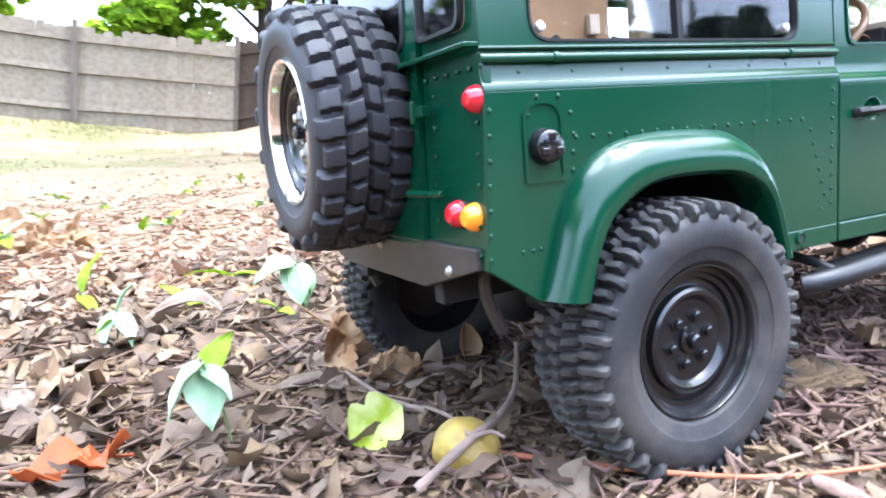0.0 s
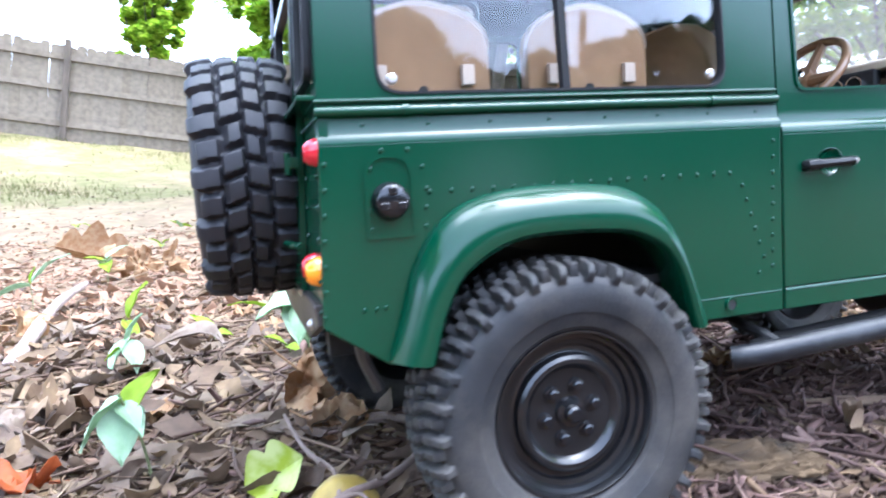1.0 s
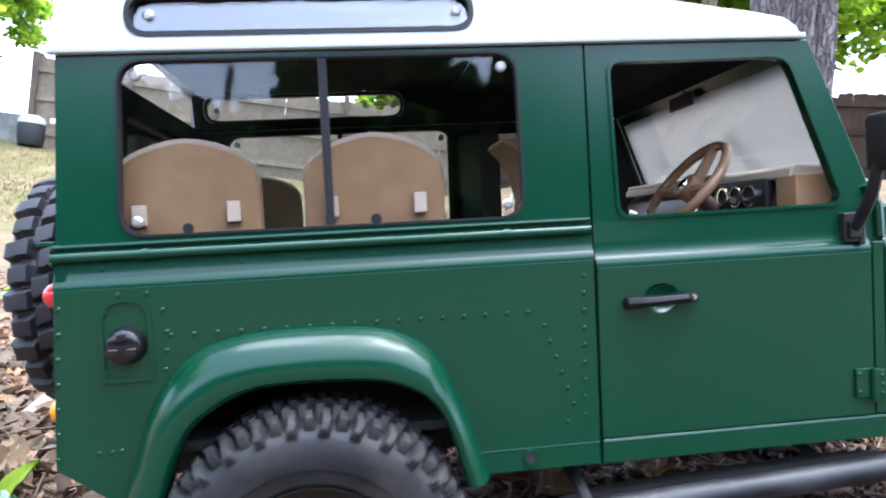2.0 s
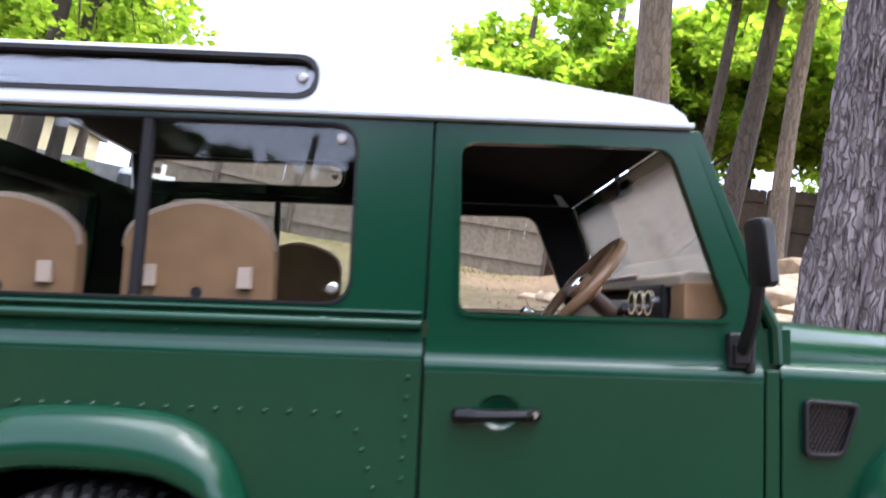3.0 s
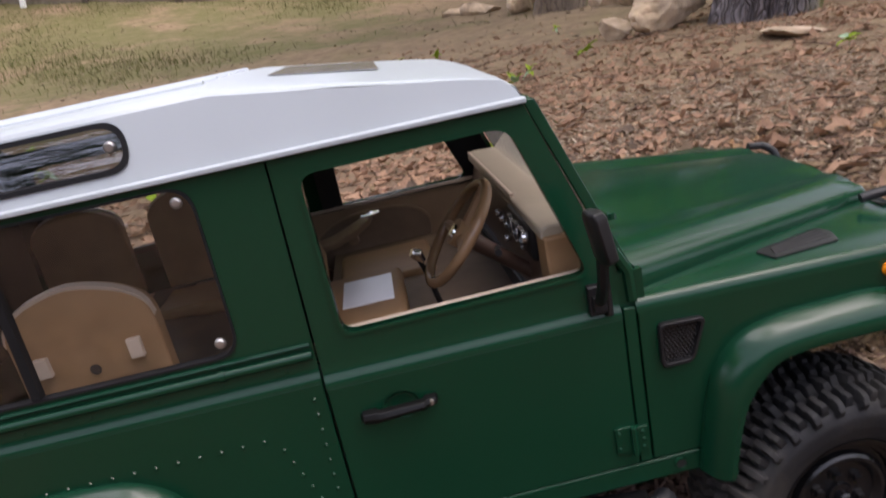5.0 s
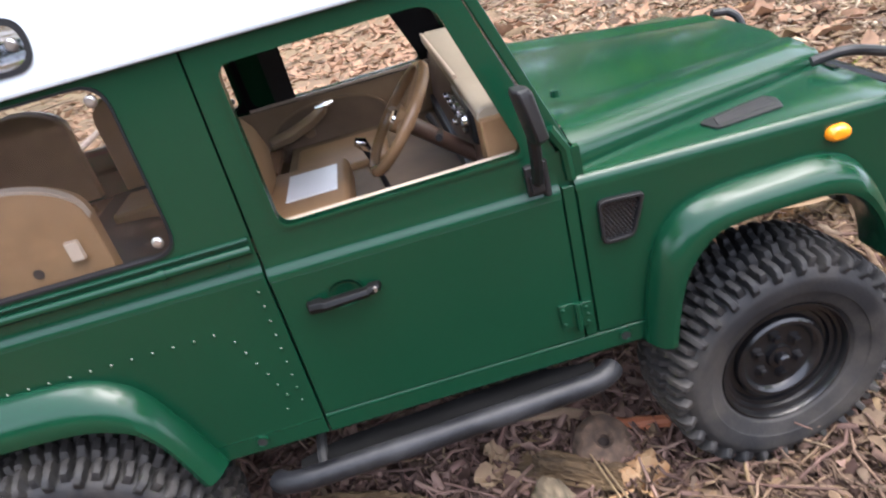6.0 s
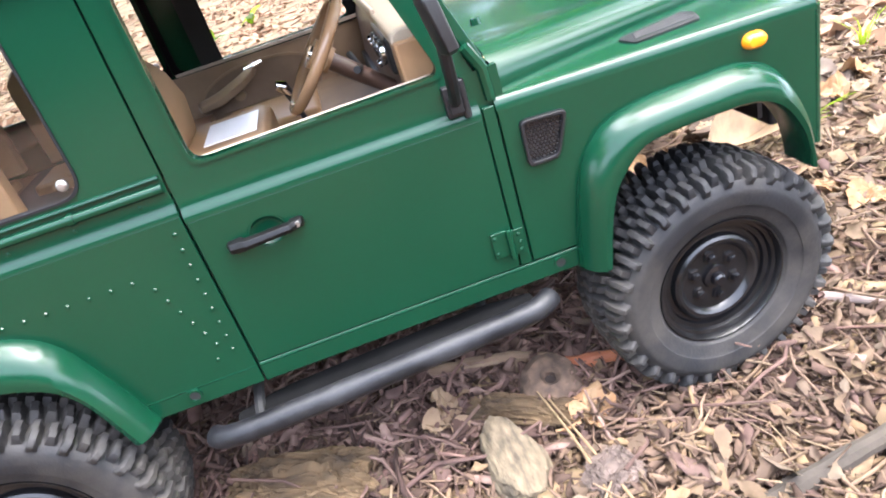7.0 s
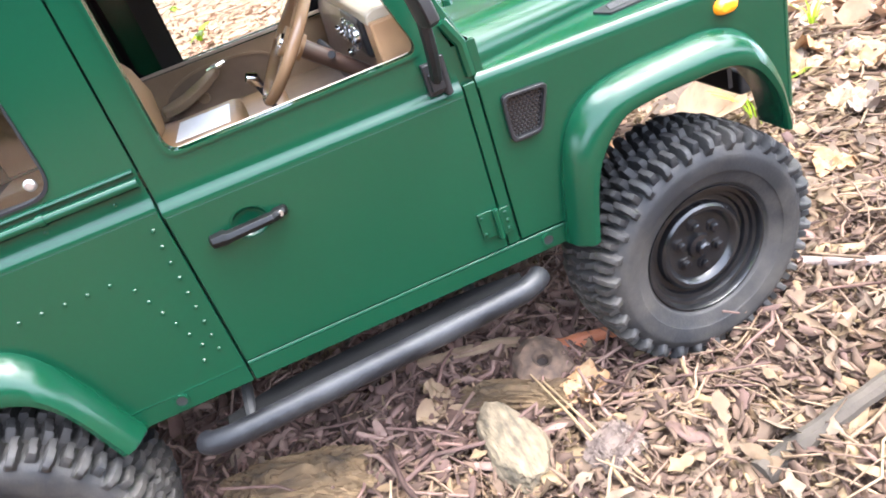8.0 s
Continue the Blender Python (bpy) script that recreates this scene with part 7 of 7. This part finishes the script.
for ob in kinds:
    part("stalk", tube([(-0.006, 0, 0), (-0.018, 0.001, -0.001), (-0.028, 0.003, 0)], [0.0008, 0.0007, 0.0005], 5), PALELEAF, ob, s=1.0)
for k in range(150):
    x, y = rr.uniform(-0.6, 0.8), rr.uniform(0.03, 0.6)
    if 0.0 < y + 0.12 < 0.24 and (-0.06 < x < 0.06 or 0.21 < x < 0.335):
        continue
    src = rr.choice(kinds)
    copy_thing(src, on_slope(x, y, rr.uniform(0.004, 0.012), rr.uniform(0, 360), rr.uniform(-30, 30), rr.uniform(-20, 20)) @ Matrix.Scale(rr.uniform(0.55, 1.0) if x < 0.3 else rr.uniform(0.4, 0.75), 4))
for k in range(26):
    x, y = rr.uniform(0.36, 0.6), rr.uniform(-0.08, 0.14)
    copy_thing(rr.choice(kinds), on_slope(x, y, rr.uniform(0.004, 0.01), rr.uniform(0, 360), rr.uniform(-30, 30), rr.uniform(-20, 20)) @ Matrix.Scale(rr.uniform(0.45, 0.85), 4))


STEMG = mat("green_brown_stem", (0.16, 0.19, 0.08), 0.7, var=0.3, scale=200)


def seedling(x, y, h, lean, leaves, seed, label):
    """A thin leaning stem; each leaf is (length, width, heading, droop, fresh)."""
    pl = root("seedling", on_slope(x, y), label, "plant", "green seedlings")
    top = Vector((lean[0], lean[1], h))
    part("stem", tube(smooth_line([(0, 0, -0.004), top * 0.5 + Vector((0.002, 0.001, 0)), top], 4), 0.0007, 6), STEMG, pl, s=1.0)
    for k, (L, W, az, droop, fresh) in enumerate(leaves):
        bm = leaf_mesh(L, W, 0.16, -0.3, 0, 12, 8, seed * 10 + k, 0.0003, True)
        bmesh.ops.translate(bm, verts=bm.verts, vec=(L * 0.52, 0, 0))
        bmesh.ops.transform(bm, verts=bm.verts, matrix=Matrix.Translation(top * (1.0 - 0.05 * k)) @ pose(0, 0, 0, 18 * math.sin(seed + 2.3 * k), droop, az))
        part("leaf", bm, BRIGHTG if fresh else SEEDLING, pl, s=1.0)
    return pl


def weed_leaves(rg, n, size, fresh):
    """Headings spread round the stem, some leaves hanging, some held up."""
    return [(size * rg.uniform(0.7, 1.1), size * rg.uniform(0.4, 0.6), 360 * (k + rg.uniform(-0.25, 0.25)) / n, rg.uniform(-40, 45), rg.random() < fresh) for k in range(n)]


MINT, GREEN, WEED = "pale green seedling growing through the litter", "bright green seedling growing through the litter", "small green weed on the slope"
seedling(-0.146, 0.026, 0.05, (-0.01, -0.008), [(0.027, 0.018, 200, 48, False), (0.028, 0.019, 268, 66, False), (0.018, 0.013, 310, 40, False), (0.022, 0.014, 30, -42, True)], 1, MINT)
seedling(-0.191, 0.243, 0.034, (0.006, 0.0), [(0.03, 0.02, 230, 50, False), (0.028, 0.02, 300, 55, False), (0.024, 0.014, 345, -60, False), (0.018, 0.011, 190, 30, True)], 2, MINT)
seedling(-0.209, 0.431, 0.026, (-0.004, 0.0), [(0.04, 0.02, 20, -58, True), (0.034, 0.016, 300, 45, True)], 3, GREEN)
seedling(-0.052, 0.236, 0.06, (-0.006, -0.004), [(0.036, 0.026, 185, 20, False), (0.036, 0.025, 255, 60, False), (0.032, 0.024, 300, 75, False), (0.026, 0.014, 340, 70, True)], 4, "pale green seedling behind the rear wheel")
seedling(-0.068, 0.26, 0.014, (0.0, 0.0), [(0.02, 0.011, 200, -30, True), (0.018, 0.01, 300, 10, True)], 5, GREEN)
seedling(-0.131, 0.356, 0.014, (0.003, 0.0), [(0.03, 0.014, 140, -35, True), (0.02, 0.011, 330, 5, True)], 6, GREEN)
seedling(-0.068, 0.463, 0.012, (0.0, 0.0), [(0.05, 0.016, 160, -8, True), (0.03, 0.012, 340, 4, True)], 7, GREEN)
rw = random.Random(15)
seedling(-0.37, 0.72, 0.045, (0.0, 0.0), [(0.06, 0.026, 20, -35, False), (0.05, 0.022, 200, 20, False), (0.024, 0.012, 40, -70, True)], 12, MINT)
for x, y, h in ((-0.34, 1.1, 0.06), (-0.46, 0.75, 0.05), (-0.52, 0.55, 0.05), (-0.62, 1.1, 0.06)):
    seedling(x, y, h, (0.0, 0.0), weed_leaves(rw, 4, 0.045, 0.4), 8 + int(100 * h), MINT)
seedling(0.32, 0.9, 0.03, (0.0, 0.0), weed_leaves(rw, 4, 0.035, 0.9), 11, WEED)
for k in range(26):
    seedling(rr.uniform(-1.6, 2.6), rr.uniform(1.2, 4.2), rr.uniform(0.02, 0.05), (0.0, 0.0), weed_leaves(rw, 4, rr.uniform(0.035, 0.06), 0.8), 40 + k, WEED)


def stick(pts, rad, material, label, name="stick", side=()):
    """A knobbly stick along points in the truck's frame, heights above the ground."""
    P_ = smooth_line([(x, y, float(lie(x, y)) + h) for x, y, h in pts], 7)
    rs = []
    for i, p in enumerate(P_):
        t = i / (len(P_) - 1)
        rs.append(rad * (1 - 0.45 * t) * (1 + 0.12 * noise.noise(p * 90) + 0.1 * math.sin(i * 1.7)))
    bm = tube(P_, rs, 10)
    for i0, d in side:
        p0 = P_[int(i0 * (len(P_) - 1))]
        tube(smooth_line([p0, p0 + Vector(d) * 0.5 + Vector((0.002, 0.002, 0.001)), p0 + Vector(d)], 4), [rad * 0.6 * (1 - 0.5 * q / 8) for q in range(9)], 8, bm)
    return thing(name, bm, material, TILT.copy(), label, "stick")


stick([(0.245, -0.168, 0.005), (0.275, -0.163, 0.007), (0.32, -0.16, 0.009), (0.4, -0.152, 0.01)], 0.0048, BRANCH, "thick grey weathered branch lying on litter", "branch")
stick([(0.335, -0.083, 0.005), (0.37, -0.118, 0.006), (0.43, -0.17, 0.006)], 0.0026, PALEBR, "pale grey stick beside the front wheel")
stick([(-0.098, -0.068, 0.009), (-0.073, -0.066, 0.0175), (-0.052, -0.05, 0.018), (-0.035, -0.036, 0.019), (-0.027, -0.027, 0.025), (-0.023, -0.022, 0.036)], 0.0019, TWIGBARK, "forked grey-brown twig across the litter and a walnut", side=[(0.22, (-0.002, 0.037, 0.001)), (0.22, (0.009, -0.009, 0.001))])
stick([(-0.075, -0.03, 0.021), (-0.08, 0.005, 0.021), (-0.085, 0.044, 0.02)], 0.0014, TWIGBARK, "thin grey-brown twig beside the forked twig")
stick([(-0.05, 0.052, 0.008), (-0.035, 0.043, 0.009), (-0.02, 0.036, 0.008)], 0.0038, TWIGBARK, "short brown stick behind the forked twig")
stick([(-0.29, 0.33, 0.006), (-0.318, 0.62, 0.02), (-0.34, 0.92, 0.03)], 0.008, PALEBR, "long pale stick on the litter")
stick([(0.0, 0.03, 0.008), (0.05, 0.06, 0.012), (0.1, 0.07, 0.01)], 0.0035, BRANCH, "short twig by the rear wheel")
stick([(0.215, -0.068, 0.006), (0.236, -0.074, 0.009), (0.265, -0.08, 0.006)], 0.0042, REDTWIG, "red-brown bark strip against the front wheel")
stick([(0.155, -0.046, 0.008), (0.19, -0.054, 0.01), (0.215, -0.06, 0.007)], 0.004, TWIGS, "tan split twig under the slider")
stick([(0.203, -0.155, 0.006), (0.202, -0.12, 0.013), (0.197, -0.088, 0.014)], 0.0008, STRAW, "thin tan straw stem on litter", "straw_stem")
stick([(0.211, -0.158, 0.005), (0.206, -0.125, 0.012), (0.2, -0.093, 0.013)], 0.0008, STRAW, "thin tan straw stem on litter", "straw_stem")
stick([(0.24, -0.17, 0.005), (0.26, -0.1, 0.01), (0.3, -0.1, 0.008)], 0.0009, STRAW, "thin tan straw stem on litter", "straw_stem")
stick([(-0.06, -0.05, 0.004), (0.0, -0.13, 0.01), (0.08, -0.16, 0.008)], 0.0012, REDTWIG, "thin stick under the rear wheel")
# stones and wood
bm = bmesh.new()
bmesh.ops.create_icosphere(bm, subdivisions=5, radius=1)
cuts = [(Vector((math.cos(a), math.sin(a), 0.25)).normalized(), d) for a, d in ((0.35, 0.74), (1.25, 0.86), (2.0, 0.9), (3.0, 0.78), (3.9, 0.84), (4.75, 0.88), (5.6, 0.8))]
cuts += [(Vector((0.12, -0.15, 1)).normalized(), 0.5), (Vector((-0.5, 0.2, 0.8)).normalized(), 0.62)]
for v in bm.verts:
    p = v.co.normalized() * 1.1
    for d, far in cuts:
        over = p.dot(d) - far
        if over > 0:
            p = p - d * over * 0.8
    p *= 1 + 0.06 * noise.noise(p * 4) + 0.05 * noise.noise(p * 11) + 0.03 * noise.noise(p * 30) + 0.015 * noise.noise(p * 60)
    v.co = Vector((p.x * 0.0125 * (1 - 0.22 * p.y), p.y * 0.0215, p.z * 0.0095))
thing("stone", bm, STONE, on_slope(0.177, -0.113, 0.0105, 8, 14, 0), "pale tan flat angular stone lying on the litter", "stone")


def slab(x, y, up, rz, L, W, H, seed, label, material=BARKWOOD, name="wood_slab", rx=8):
    bm = bmesh.new()
    bmesh.ops.create_icosphere(bm, subdivisions=6, radius=1)
    o = Vector((seed, seed * 2, 0))
    for v in bm.verts:
        n = v.co.normalized()
        k = 1 + 0.25 * noise.noise(n * 1.5 + o) + 0.15 * noise.noise(n * 4 + o) + 0.09 * noise.noise(n * 11 + o) + 0.05 * noise.noise(n * 27 + o)
        sx = math.copysign(abs(n.x) ** 0.6, n.x)
        sy = math.copysign(abs(n.y) ** 0.6, n.y)
        v.co = Vector((sx * L / 2 * k, sy * W / 2 * k, n.z * H / 2 * (1 + 0.5 * noise.noise(n * 6 + o) + 0.35 * noise.noise(Vector((n.x * 7, n.y * 22, n.z * 7)) + o) + 0.2 * noise.noise(n * 40 + o))))
    return thing(name, bm, material, on_slope(x, y, up, rz, rx, 0), label, "wood")


slab(0.088, -0.079, 0.0105, -18, 0.068, 0.025, 0.015, 1, "yellowish rotten wood slab on the litter")
slab(0.19, -0.089, 0.0085, -32, 0.05, 0.014, 0.008, 2, "tan flake of bark lying behind the stone")
slab(0.209, -0.136, 0.008, 20, 0.021, 0.017, 0.008, 3, "grey round wood knot", KNOT, "wood_knot")
bm = lathe([(0.0025, -0.004), (0.0028, 0.004), (0.0045, 0.0062), (0.009, 0.0058), (0.0125, 0.003), (0.0135, -0.002), (0.011, -0.005)], 40, "Z", closed=True)
for v in bm.verts:
    v.co *= 1 + 0.14 * noise.noise(v.co * 140) + 0.07 * noise.noise(v.co * 420)
lump = thing("wood_knot", bm, mat("grey_brown_knot_wood", (0.075, 0.048, 0.032), 0.9, var=0.6, scale=200, bump=1.0, bump_scale=450), on_slope(0.205, -0.081, 0.0095, 20, 22, -6), "grey-brown wood lump with a hole", "wood")
part("hole", lathe([(0.0, -0.0005), (0.0026, 0.0), (0.0029, 0.001)], 20, "Z"), mat("dark_hole_wood", (0.02, 0.013, 0.01), 0.9), lump, "dark knot hole", s=1.0)
slab(0.14, -0.04, 0.006, 40, 0.02, 0.014, 0.009, 6, "dark bark lump under the slider", KNOT, "wood_knot")
slab(0.37, -0.03, 0.008, 60, 0.03, 0.02, 0.01, 7, "tan bark lump beside the front wheel", BARKWOOD, "wood_slab")
# walnut in its husk
bm = bmesh.new()
bmesh.ops.create_icosphere(bm, subdivisions=4, radius=0.0135)
for v in bm.verts:
    v.co *= 1 + 0.12 * noise.noise(v.co * 70) + 0.05 * noise.noise(v.co * 170) + 0.02 * noise.noise(v.co * 500)
    v.co.z *= 0.9
thing("walnut", bm, HUSK, on_slope(-0.07, -0.055, 0.008), "round yellow-green walnut in its husk", "nut")
# grass tufts by the front wheel
for k, (x, y) in enumerate([(0.423, 0.054), (0.432, 0.062), (0.56, 0.159), (0.5, 0.2)]):
    rg = random.Random(k)
    gt = root("grass_tuft", on_slope(x, y), "small tuft of yellow-green grass blades", "grass", "grass tufts")
    for q in range(7):
        a = rg.uniform(0, 6.28)
        L = rg.uniform(0.03, 0.06)
        d = Vector((math.cos(a), math.sin(a), 0))
        bm = bmesh.new()
        side_ = Vector((-d.y, d.x, 0)) * 0.0012
        rows = []
        for i in range(5):
            t = i / 4
            p = d * (L * 0.6 * t * t) + Vector((0, 0, L * t * (1 - 0.25 * t))) + d * 0.003
            rows.append([bm.verts.new(p - side_ * (1 - t * 0.9)), bm.verts.new(p + Vector((0, 0, 0.0004))), bm.verts.new(p + side_ * (1 - t * 0.9))])
        for a_, b_ in zip(rows, rows[1:]):
            bm.faces.new((a_[0], a_[1], b_[1], b_[0]))
            bm.faces.new((a_[1], a_[2], b_[2], b_[1]))
        part("blade", bm, BRIGHTG, gt, s=1.0)
